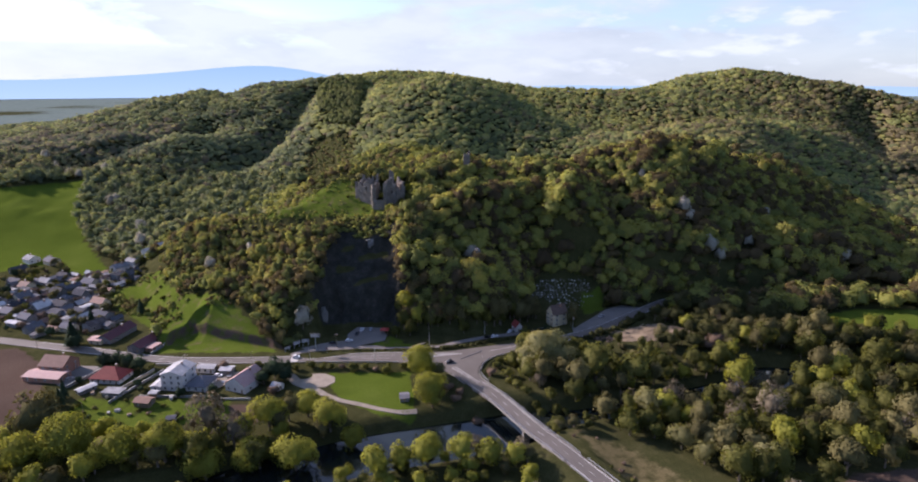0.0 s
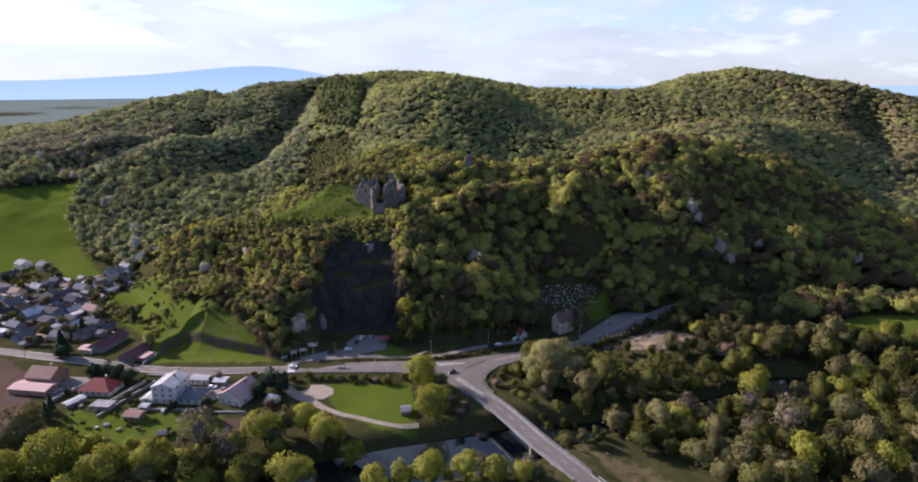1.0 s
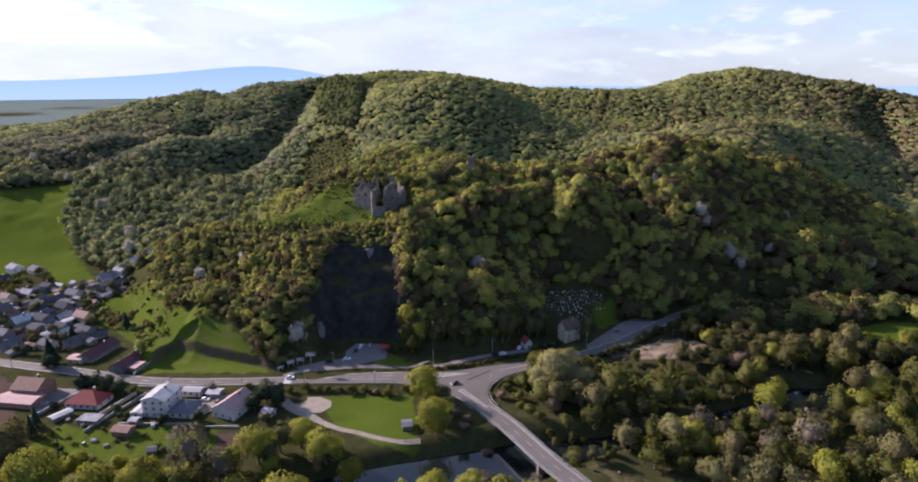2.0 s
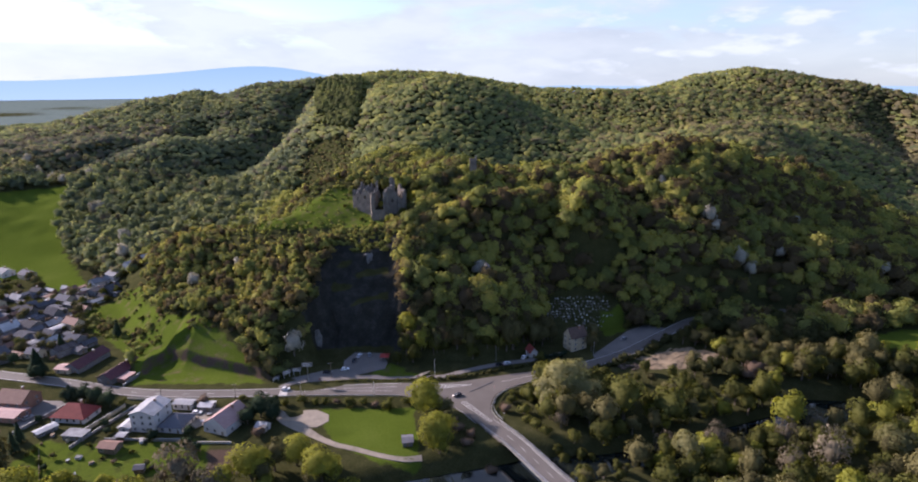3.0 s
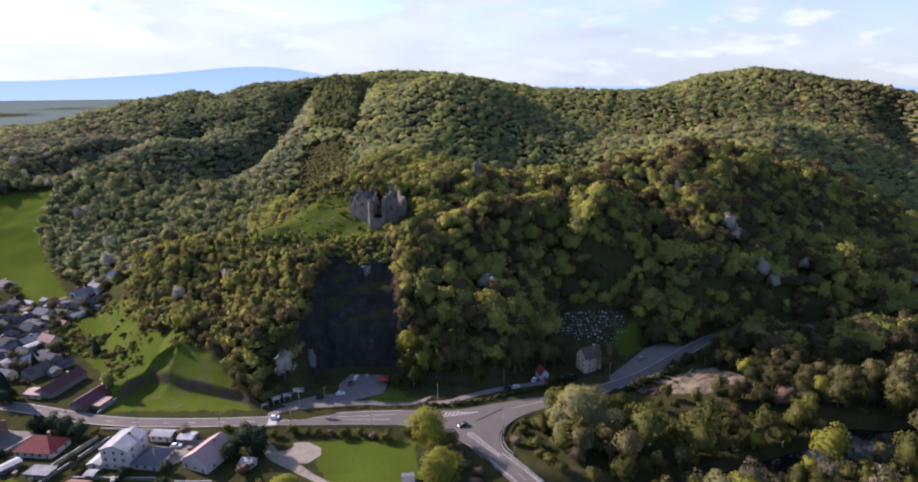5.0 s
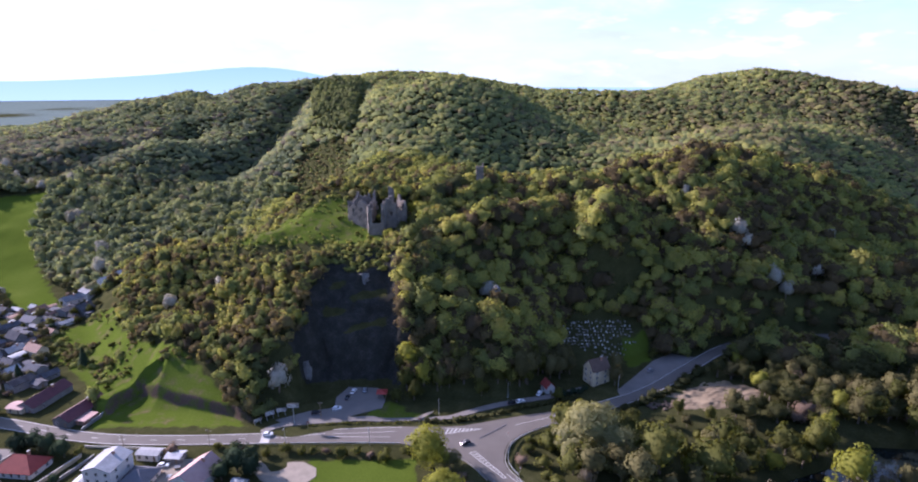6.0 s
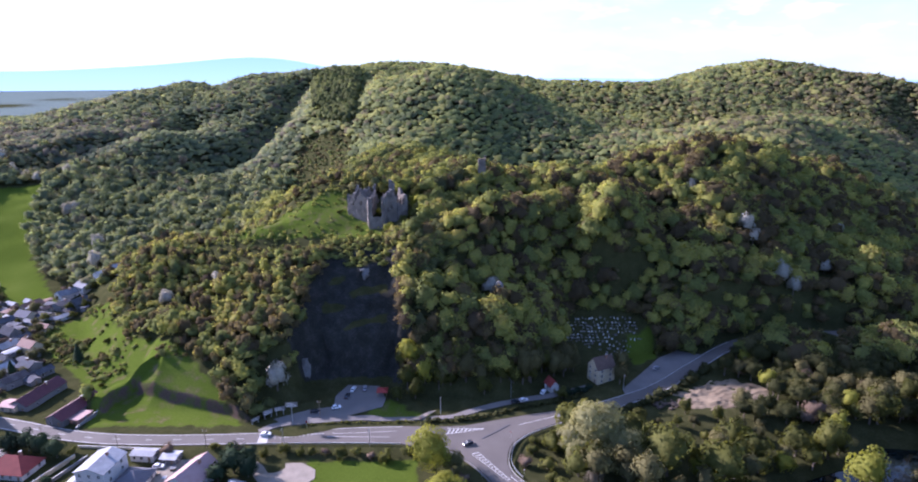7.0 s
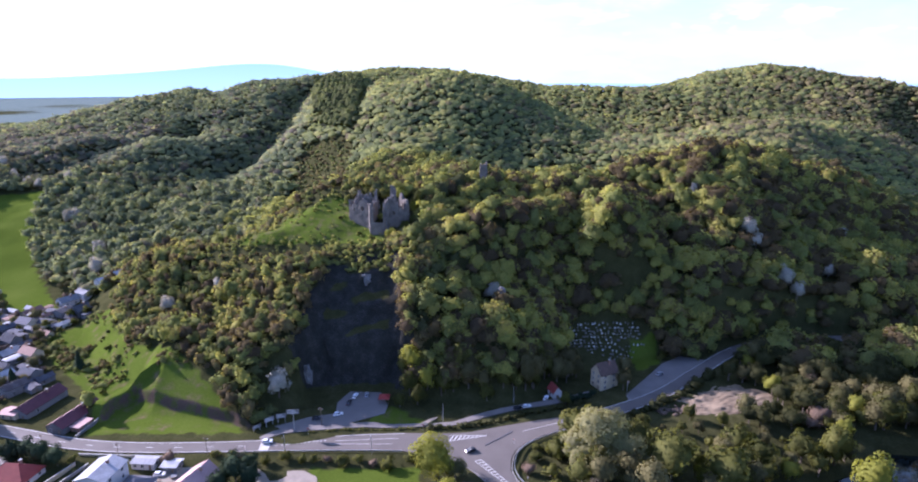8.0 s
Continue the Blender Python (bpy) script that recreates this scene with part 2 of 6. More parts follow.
DARK_GLASS = surface("window_glass", [(0.2, (0.02, 0.025, 0.03)), (0.8, (0.05, 0.055, 0.06))], 0.5, 3.0, 0.08, 0.0, spec=0.6)
RED_SHEET = surface("red_canopy", [(0.2, (0.2, 0.025, 0.022)), (0.8, (0.3, 0.045, 0.035))], 1.0, 6.0, 0.6, 0.1)

SPRING = [(0.1, (0.145, 0.152, 0.022)), (0.5, (0.21, 0.218, 0.032)), (0.9, (0.28, 0.285, 0.055))]
GREEN = [(0.1, (0.048, 0.052, 0.012)), (0.5, (0.092, 0.098, 0.021)), (0.9, (0.15, 0.15, 0.036))]
OLIVE = [(0.1, (0.055, 0.05, 0.02)), (0.5, (0.09, 0.083, 0.032)), (0.9, (0.14, 0.126, 0.05))]
PALE = [(0.1, (0.105, 0.106, 0.04)), (0.5, (0.18, 0.175, 0.072)), (0.9, (0.27, 0.26, 0.13))]
LEAF_SPRING, LEAF_GREEN = leafy("spring_leaves", SPRING, 0.5, 0.4, grain=0.22), leafy("green_leaves", GREEN)
LEAF_OLIVE, LEAF_PALE = leafy("olive_buds", OLIVE, 0.25), leafy("pale_willow_leaves", PALE)
LEAF_BLOSSOM = leafy("white_blossom", [(0.1, (0.2, 0.19, 0.15)), (0.9, (0.46, 0.44, 0.38))], 0.3)
LEAF_DARK = leafy("dark_needles", [(0.1, (0.012, 0.022, 0.012)), (0.9, (0.035, 0.055, 0.025))], 0.1)
# hedges are this deep green; roadside trees carry the road's shade in it
LEAF_DEEP_SHADED = leafy("deep_green_shaded_leaves", [(0.1, (0.026, 0.03, 0.01)), (0.5, (0.05, 0.054, 0.017)), (0.9, (0.09, 0.088, 0.03))], 0.4)
LEAF_SILVER = leafy("silver_willow_leaves", [(p, (r * 1.3, g * 1.3, b * 1.35)) for p, (r, g, b) in PALE], 0.5, 0.1)
LEAF_BARE = leafy("grey_twigs", [(0.1, (0.075, 0.062, 0.04)), (0.9, (0.17, 0.145, 0.1))], 0.2)
LEAF_BROWN = leafy("brown_twigs", [(0.1, (0.07, 0.05, 0.035)), (0.9, (0.17, 0.12, 0.085))], 0.2)
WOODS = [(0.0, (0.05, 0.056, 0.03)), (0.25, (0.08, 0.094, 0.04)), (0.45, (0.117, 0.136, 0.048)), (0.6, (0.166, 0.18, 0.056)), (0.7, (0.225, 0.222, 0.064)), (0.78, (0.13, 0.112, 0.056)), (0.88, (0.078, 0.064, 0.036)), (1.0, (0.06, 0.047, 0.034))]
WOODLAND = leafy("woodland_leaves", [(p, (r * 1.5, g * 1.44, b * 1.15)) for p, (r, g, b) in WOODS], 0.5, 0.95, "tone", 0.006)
# haze is put into these leaf colours: hill bluer than near, far bluest
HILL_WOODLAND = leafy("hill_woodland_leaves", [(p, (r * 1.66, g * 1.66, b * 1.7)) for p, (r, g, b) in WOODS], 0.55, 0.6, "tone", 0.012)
HAZY_FAR_WOODLAND = leafy("hazy_far_woodland_leaves", [(p, (r * 1.42, g * 1.46, b * 2.0)) for p, (r, g, b) in WOODS], 0.55, 0.6, "tone", 0.012)


def land_material():
    """Ground cover: rough grass and leaf litter, with mown meadow, ploughed soil and bare rock where the land has them."""
    m = bpy.data.materials.new("land")
    m.use_nodes = True
    n, l = m.node_tree.nodes, m.node_tree.links
    p = n["Principled BSDF"]
    p.inputs["Roughness"].default_value, p.inputs["Specular IOR Level"].default_value = 1.0, 0.0
    g = n.new("ShaderNodeNewGeometry")

    def noise_of(scale, detail=5):
        t = n.new("ShaderNodeTexNoise")
        t.inputs["Scale"].default_value, t.inputs["Detail"].default_value = scale, detail
        l.new(g.outputs["Position"], t.inputs["Vector"])
        return t.outputs["Fac"]

    big, mid, small = noise_of(0.03), noise_of(0.2), noise_of(1.6)

    def tone(stops, a, b):
        x = n.new("ShaderNodeMix")
        x.inputs["Factor"].default_value = 0.5
        l.new(a, x.inputs["A"]), l.new(b, x.inputs["B"])
        r = ramp_node(n, stops)
        l.new(x.outputs["Result"], r.inputs[0])
        return r.outputs[0]

    colour = tone([(0.25, (0.024, 0.025, 0.011)), (0.5, (0.042, 0.044, 0.017)), (0.75, (0.075, 0.068, 0.033))], mid, small)
    covers = (
        ("meadow", tone([(0.2, (0.042, 0.062, 0.008)), (0.5, (0.066, 0.094, 0.013)), (0.8, (0.104, 0.127, 0.026))], big, small)),
        ("dry", tone([(0.2, (0.065, 0.055, 0.026)), (0.5, (0.098, 0.082, 0.04)), (0.8, (0.14, 0.118, 0.06))], mid, small)),
        ("soil", tone([(0.2, (0.055, 0.038, 0.029)), (0.5, (0.08, 0.057, 0.044)), (0.8, (0.12, 0.09, 0.07))], big, small)),
        # quarry rock is near black: the face's deep shade is in its colour
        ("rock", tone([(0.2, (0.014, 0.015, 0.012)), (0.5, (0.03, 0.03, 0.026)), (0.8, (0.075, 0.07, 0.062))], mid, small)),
    )
    # the far plain's greyed blue-green has distance haze in its colour
    covers += (("plain", tone([(0.2, (0.08, 0.11, 0.105)), (0.5, (0.12, 0.155, 0.14)), (0.8, (0.17, 0.19, 0.165))], big, mid)),)
    for name, cover_colour in covers:
        at = n.new("ShaderNodeAttribute")
        at.attribute_name = name
        e = n.new("ShaderNodeMath")
        e.operation = "MULTIPLY_ADD"
        l.new(mid, e.inputs[0])
        e.inputs[1].default_value = 0.9
        l.new(at.outputs["Fac"], e.inputs[2])
        edge = n.new("ShaderNodeMapRange")
        edge.inputs["From Min"].default_value, edge.inputs["From Max"].default_value = 0.85, 1.05
        l.new(e.outputs[0], edge.inputs["Value"])
        x = n.new("ShaderNodeMix")
        x.data_type = "RGBA"
        l.new(edge.outputs[0], x.inputs["Factor"])
        l.new(colour, x.inputs["A"]), l.new(cover_colour, x.inputs["B"])
        colour = x.outputs["Result"]
    l.new(colour, p.inputs["Base Color"])
    b = n.new("ShaderNodeBump")
    b.inputs["Strength"].default_value, b.inputs["Distance"].default_value = 0.6, 0.5
    l.new(small, b.inputs["Height"]), l.new(b.outputs[0], p.inputs["Normal"])
    return m


LAND = land_material()
WATER = bpy.data.materials.new("river_water")
WATER.use_nodes = True
_p = WATER.node_tree.nodes["Principled BSDF"]
_p.inputs["Base Color"].default_value, _p.inputs["Roughness"].default_value = (0.008, 0.012, 0.012, 1), 0.06
_w, _b = WATER.node_tree.nodes.new("ShaderNodeTexNoise"), WATER.node_tree.nodes.new("ShaderNodeBump")
_w.inputs["Scale"].default_value, _b.inputs["Strength"].default_value, _b.inputs["Distance"].default_value = 14.0, 0.15, 0.05
WATER.node_tree.links.new(_w.outputs["Fac"], _b.inputs["Height"])
WATER.node_tree.links.new(_b.outputs[0], _p.inputs["Normal"])


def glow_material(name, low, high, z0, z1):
    """Far distance: glows by itself, with the pale haze of the air put into its colour."""
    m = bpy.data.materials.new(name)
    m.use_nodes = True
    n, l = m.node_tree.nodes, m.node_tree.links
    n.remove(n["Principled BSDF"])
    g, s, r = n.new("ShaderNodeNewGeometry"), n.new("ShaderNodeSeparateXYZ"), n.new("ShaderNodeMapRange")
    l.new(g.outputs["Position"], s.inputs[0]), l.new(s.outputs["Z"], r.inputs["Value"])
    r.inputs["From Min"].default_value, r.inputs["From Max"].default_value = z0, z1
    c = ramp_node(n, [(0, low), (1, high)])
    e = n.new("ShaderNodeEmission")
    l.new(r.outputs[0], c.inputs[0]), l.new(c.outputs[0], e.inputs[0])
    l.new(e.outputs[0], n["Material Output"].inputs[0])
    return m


DISTANCE = glow_material("hazy_blue_glow", (0.26, 0.38, 0.47), (0.19, 0.315, 0.44), 80, 320)
# ---- the lie of the land: rounded hills, a foot line, a river channel and levelled roads ----
# east, north, half-width along, half-width across, turn, height
FAR_HILLS = [
    (-54, 1044, 299, 267, 0.31, 166),
    (-487, 747, 262, 179, -0.18, 86),
    (-586, 382, 112, 284, 1.37, 49),
    (593, 911, 162, 207, 0.34, 143),
    (894, 492, 260, 83, -1.03, 113),
    (338, 794, 161, 75, -0.68, 51),
    (388, 449, 151, 74, 0.51, 78),
    (45, 537, 139, 137, -0.18, 112),
    (-155, 360, 61, 121, 0.67, -7),
    (470, 1500, 330, 110, -0.00, 108),
    (547, 485, 89, 67, 0.39, 15),
    (397, 645, 89, 66, 0.13, 20),
    (-352, 455, 71, 51, -0.02, 26),
    (850, 585, 42, 70, 0.6, -20),
    (790, 500, 60, 90, 0.6, -40),
]
SLOPES = [
    (218, 201, 113, 41, 0.19, 71),
    (-13, 192, 68, 144, 0.03, 59),
    (-145, -13, 27, 86, 0.41, 78),
    (346, 125, 63, 79, 0.27, 10),
    (161, 44, 34, 78, -0.54, 39),
    (341, 306, 82, 48, 0.22, 30),
    (98, 137, 59, 35, 0.08, 19),
    (-109, 87, 33, 15, -0.16, 18),
    (369, 302, 78, 57, 0.41, 18),
    (-111, 109, 50, 12, -0.07, 18),
]
SPURS = [
    (81, 97, 49, 12, 0.40, 31),
    (128, 85, 12, 24, -0.42, 46),
    (248, 141, 38, 33, -0.08, 25),
    (35, 40, 39, 12, 0.16, 7),
    (-37, 70, 31, 12, 0.13, 9),
    (262, 71, 62, 12, 0.58, 23),
    (349, 283, 64, 40, 0.13, -10),
    (-61, 142, 26, 20, -0.11, 20),
    (67, 10, 12, 12, 0.00, 34),
]
HILLS = FAR_HILLS + SLOPES + SPURS
FOOT_X = [-600, -300, -215, -180, -140, -100, -60, -36, -30, 8, 16, 60, 100, 130, 170, 220, 300, 420]
FOOT_Y = [170, 130, 120, 72, 19, -8, -12, -5, 18, 18, 6, 3, 24, 50, 45, 42, 63, 80]
FOOT_W = [120, 100, 60, 80, 84, 41, 31, 26, 20, 22, 22, 32, 67, 29, 34, 52, 51, 90]
ROAD_Z = 2.4
WATER_Z = -4.6
MAIN_ROAD = [(-420, 60), (-260, 8), (-200, -8), (-157, -17.5), (-118.6, -27), (-88, -29.6), (-43, -28.5), (-5, -26.3), (16.6, -25.9), (45, -24), (74, -15.5), (91.5, -9.7), (112, -1), (135, 12), (160, 33), (188, 56), (212, 67), (245, 72), (290, 74), (350, 80), (430, 92), (520, 100)]
BRIDGE_ROAD = [(50, -41), (57, -53.5), (68, -69), (80.7, -92), (92, -109.6), (96.5, -117.4), (120, -156), (150, -205), (200, -290), (260, -390), (420, -660)]
CREASES = [([(-222, 760), (-209, 600), (-218, 489), (-228, 408), (-236, 330), (-262, 270)], 20, 24), ([(-118, 740), (-98, 600), (-88, 500)], 9, 11), ([(-150, 660), (-150, 540)], -5, 22), ([(722, 660), (690, 600), (672, 520), (622, 432), (515, 300), (430, 200)], 26, 30), ([(-330, 580), (-366, 450), (-402, 360)], 15, 24), ([(-400, 900), (-386, 800), (-350, 715)], 11, 26)]
RIVER = [(700, 20), (420, -2), (300, -18), (215, -36), (150, -60), (100, -76), (62, -88), (22, -99), (-30, -116), (-120, -150), (-260, -200), (-700, -330)]


def smooth(a, b, v):
    u = np.clip((v - a) / (b - a), 0, 1)
    return u * u * (3 - 2 * u)


def off_line(x, y, line):
    """Distance from the points to a polyline."""
    best = np.full(np.shape(x), 1e9)
    for (ax, ay), (bx, by) in zip(line, line[1:]):
        dx, dy = bx - ax, by - ay
        u = np.clip(((x - ax) * dx + (y - ay) * dy) / (dx * dx + dy * dy), 0, 1)
        best = np.minimum(best, np.hypot(x - ax - u * dx, y - ay - u * dy))
    return best


def inside(x, y, corners):
    x, y = np.asarray(x, float), np.asarray(y, float)
    res = np.zeros(np.shape(x), bool)
    for (ax, ay), (bx, by) in zip(corners, corners[1:] + corners[:1]):
        if ay != by:
            res ^= ((ay > y) != (by > y)) & (x < (bx - ax) * (y - ay) / (by - ay) + ax)
    return res


def waves(x, y, size, seed=0):
    """Cheap smooth unevenness between about -1 and 1."""
    rs = np.random.RandomState(seed)
    out = 0.0
    for k in range(6):
        a, p, s = rs.uniform(0, 6.28), rs.uniform(0, 6.28), size * rs.uniform(0.6, 1.7)
        out = out + np.sin((x * np.cos(a) + y * np.sin(a)) * 6.283 / s + p)
    return out / 3.0


def height(x, y):
    x, y = np.asarray(x, float), np.asarray(y, float)
    h = np.zeros(np.shape(x))
    for cx, cy, sx, sy, turn, amp in HILLS:
        c, s = math.cos(turn), math.sin(turn)
        u, v = (x - cx) * c + (y - cy) * s, (y - cy) * c - (x - cx) * s
        h += amp * np.exp(-0.5 * ((u / sx) ** 2 + (v / sy) ** 2))
    f = smooth(0, 1, (y - np.interp(x, FOOT_X, FOOT_Y)) / np.interp(x, FOOT_X, FOOT_W))
    far = 52 * smooth(500, 1500, np.hypot(x, y * 0.9)) + 28 * smooth(1500, 4500, np.hypot(x, y))
    far = far * smooth(-100, 400, y) + 30 * smooth(600, 2500, np.hypot(x, y)) * smooth(100, -400, y)
    z = 1.4 + np.maximum(h, 0) * f + far * (1 - smooth(20, 90, h * f))
    z += smooth(4, 30, h * f) * (2.2 * waves(x, y, 75, 3) + 1.0 * waves(x, y, 28, 4)) + 0.25 * waves(x, y, 40, 5)
    for line, deep, half in CREASES:
        z -= deep * np.exp(-((off_line(x, y, line) / half) ** 2)) * smooth(30, 60, h * f)
    # the old quarry: a tall stepped face cut back into the spur below the ruin
    cut = np.interp(y, [14, 19, 26, 40, 46, 68, 76, 88], [2.6, 4, 20, 30, 33, 49, 53, 55]) + 1.5 * waves(x, y, 22, 15)
    side_l, side_r = np.interp(y, [10, 50, 90], [-37, -33, -22]), np.interp(y, [10, 50, 90], [12, 8, -2])
    z += (np.minimum(cut, z) - z) * smooth(-5, 3, x - side_l) * smooth(5, -3, x - side_r) * smooth(94, 80, y)
    # the graveyard rises gently to the foot of a steep bank
    yard = np.interp(y, [36, 66, 74], [3, 13, 22])
    z += (np.minimum(yard, z) - z) * smooth(90, 97, x) * smooth(150, 140, x) * smooth(80, 70, y)
    # earth bank above the roadside meadow
    edge = np.interp(x, [-112, -104, -89, -60, -50], [7, 3, -2, -10, -16])
    z += 4.4 * smooth(-1.3, 1.3, y - edge) * smooth(34, 8, y - edge) * smooth(-116, -109, x) * smooth(-46, -56, x)
    # and the steep side of the same cutting towards the farm buildings
    side = np.interp(y, [-8, 0, 8, 12], [-118.5, -117.5, -112.5, -104])
    z += 5.6 * smooth(1.0, -1.0, x - side) * smooth(-16, -5, x - side) * smooth(-12, -6, y) * smooth(20, 8, y)
    # lower flood plain on the far bank of the side road
    z -= 2.6 * smooth(-12, -30, y) * smooth(96, 125, x) * (1 - smooth(0, 10, h * f))
    z -= 1.6 * smooth(-62, -90, y) * (1 - smooth(0, 10, h * f))
    # river
    r = off_line(x, y, RIVER)
    wide = np.interp(x, [-60, -5, 75, 110, 195, 215, 235, 300], [0.5, 1, 1, 0.42, 0.4, 0.8, 0.4, 0.4])
    z = np.where(r < 30, z + (WATER_Z - 2.0 - z) * smooth(21, 9, r / wide), z)
    # roads lie level
    main = off_line(x, y, MAIN_ROAD)
    z = z + (ROAD_Z - 0.25 - z) * smooth(16, 8, main)
    lot = off_line(x, y, [(-30, -14), (-8, -6), (-5, 8)])
    z = z + (ROAD_Z + 0.2 - z) * smooth(17, 11, lot)
    lot = off_line(x, y, [(128, 16), (152, 40)])
    z = z + (ROAD_Z - 0.2 - z) * smooth(20, 13, lot)
    side = off_line(x, y, BRIDGE_ROAD)
    bank = smooth(-102, -112, y) + smooth(-66, -56, y)
    return z + (ROAD_Z - 0.3 - z) * smooth(15, 7, side) * np.clip(bank, 0, 1)


# ---- making meshes ----
def link_mesh(name, verts, faces, material, parent=None, label=""):
    me = bpy.data.meshes.new(name)
    me.from_pydata(verts, [], faces)
    me.materials.append(material)
    ob = new(name, me)
    if parent is not None:
        ob.parent = parent
    if label:
        ob["label"] = label
    return ob


def part(name, bm, material, parent, label=""):
    """Links a bmesh as one mesh object under a thing or a part."""
    me = bpy.data.meshes.new(name)
    bm.to_mesh(me)
    bm.free()
    me.materials.append(material)
    ob = new(name, me)
    if parent is not None:
        ob.parent = parent
    if label:
        ob["label"] = label
    return ob


def add_box(bm, x0, x1, y0, y1, z0, z1):
    v = [bm.verts.new(c) for c in ((x0, y0, z0), (x1, y0, z0), (x1, y1, z0), (x0, y1, z0), (x0, y0, z1), (x1, y0, z1), (x1, y1, z1), (x0, y1, z1))]
    for f in ((3, 2, 1, 0), (4, 5, 6, 7), (0, 1, 5, 4), (1, 2, 6, 5), (2, 3, 7, 6), (3, 0, 4, 7)):
        bm.faces.new([v[i] for i in f])
    return v


def box_part(name, dims, material, parent, label=""):
    bm = bmesh.new()
    add_box(bm, *dims)
    return part(name, bm, material, parent, label)


def empty(name, m):
    ob = new(name)
    ob.matrix_world = m
    return ob


def ground_at(x, y):
    return float(height(x, y))


def spread_steps(points):
    """Grid lines: stretches of (from, to, step)."""
    out = []
    for a, b, s in points:
        out += list(np.arange(a, b, s))
    return np.array(out + [points[-1][1]])


# ---- plan of the clearings ----
FIELD = [(-1000, 420), (-600, 330), (-424, 283), (-401, 307), (-367, 325), (-322, 228), (-291, 190), (-269, 166), (-228, 122), (-252, 114), (-292, 150), (-322, 128), (-560, 60), (-1000, 80)]
RUIN_GRASS = [(-97, 100), (-88, 108), (-74, 128), (-56, 129), (-42, 139), (-26, 130), (-18, 118), (-3, 97), (-3, 87), (-24, 88), (-46, 92), (-66, 92), (-83, 91)]
HILL_GRASS = [(-206, 80), (-190, 104), (-166, 88), (-154, 66), (-134, 46), (-108, 30), (-84, 12), (-70, 0), (-48, -20), (-119, -21), (-128, 3), (-154, 26), (-180, 46)]
SCRUB_STRIP = [(-158, 480), (-108, 445), (-74, 400), (-56, 285), (-46, 190), (-104, 236), (-131, 313)]
STAND = [(-218, 800), (-134, 815), (-104, 600), (-82, 440), (-105, 448), (-152, 530)]
GRAVES = [(95, 44), (95, 60), (103, 69), (128, 70), (142, 67), (148, 54), (143, 38), (130, 32), (118, 42)]
RIGHT_FIELD = [(262, 8), (282, 34), (310, 46), (420, 40), (420, -2), (330, 0)]
CLUMP = [(205, 32), (226, 54), (262, 66), (320, 84), (440, 112), (460, 60), (330, 58), (290, 42), (255, 28)]
MEADOW = [(-18, -42), (24, -41), (30, -82), (14, -80), (-4, -70), (-14, -58)]
LEFT_SOIL = [(-330, -40), (-200, -14), (-178, -30), (-152, -62), (-150, -98), (-330, -110)]
RIGHT_SOIL = [(176, -134), (206, -117), (330, -104), (420, -180), (240, -220)]
GARDENS = [(-132, -66), (-60, -64), (-50, -84), (-78, -90), (-118, -94), (-136, -84)]
BEDS = [[(-107, -94), (-83, -88), (-80, -98), (-104, -102)], [(-58, -72), (-40, -71), (-37, -84), (-52, -88)]]
VERGE = [(-3, -13), (3, -2), (11, 4), (19, -5), (27, -8), (36, -14), (20, -16)]
LAWN = [(131, 56), (148, 61), (144, 42), (129, 33)]
DRY_BANK = [(92, -86), (102, -88), (120, -98), (136, -114), (150, -150), (112, -128)]


def edge_soft(x, y, corners, reach=3.0):
    d = off_line(x, y, corners + corners[:1])
    return np.where(inside(x, y, corners), 0.5 + 0.5 * np.clip(d / reach, 0, 1), 0.5 - 0.5 * np.clip(d / reach, 0, 1))


xs = spread_steps([(-4800, -1400, 170), (-1400, -620, 30), (-620, -250, 9), (-250, -125, 2.6), (-125, -45, 1.0), (-45, 340, 2.6), (340, 700, 9), (700, 1500, 30), (1500, 4800, 170)])
ys = spread_steps([(-4800, -1000, 190), (-1000, -340, 30), (-340, -150, 8), (-150, -20, 2.6), (-20, 14, 0.7), (14, 150, 2.6), (150, 300, 5), (300, 1000, 9), (1000, 2000, 40), (2000, 4800, 140)])
gx, gy = np.meshgrid(xs, ys)
gz = height(gx, gy)
slope = np.hypot(np.gradient(gz, xs, axis=1), np.gradient(gz, ys, axis=0))
nx, ny = len(xs), len(ys)
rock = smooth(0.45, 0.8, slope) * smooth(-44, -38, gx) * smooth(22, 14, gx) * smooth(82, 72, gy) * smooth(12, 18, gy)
rock_push = rock * (2.0 * waves(gx * 1.0, gz * 1.3, 9, 8) + 1.2 * waves(gx, gz, 3.7, 9))
verts = np.stack([gx + 0.3 * rock_push, gy + rock_push, gz], -1).reshape(-1, 3)
i = (np.arange(ny - 1)[:, None] * nx + np.arange(nx - 1)[None]).ravel()
quads = np.stack([i, i + 1, i + nx + 1, i + nx], 1)


def fast_mesh(name, verts, faces, smooth_faces=True, normals=None):
    """A mesh from arrays: verts (n, 3), faces (m, 3 or 4)."""
    me = bpy.data.meshes.new(name)
    k = faces.shape[1]
    me.vertices.add(len(verts)), me.loops.add(faces.size), me.polygons.add(len(faces))
    me.vertices.foreach_set("co", np.ascontiguousarray(verts, np.float32).ravel())
    me.loops.foreach_set("vertex_index", np.ascontiguousarray(faces, np.int32).ravel())
    me.polygons.foreach_set("loop_start", np.arange(0, faces.size, k, dtype=np.int32))
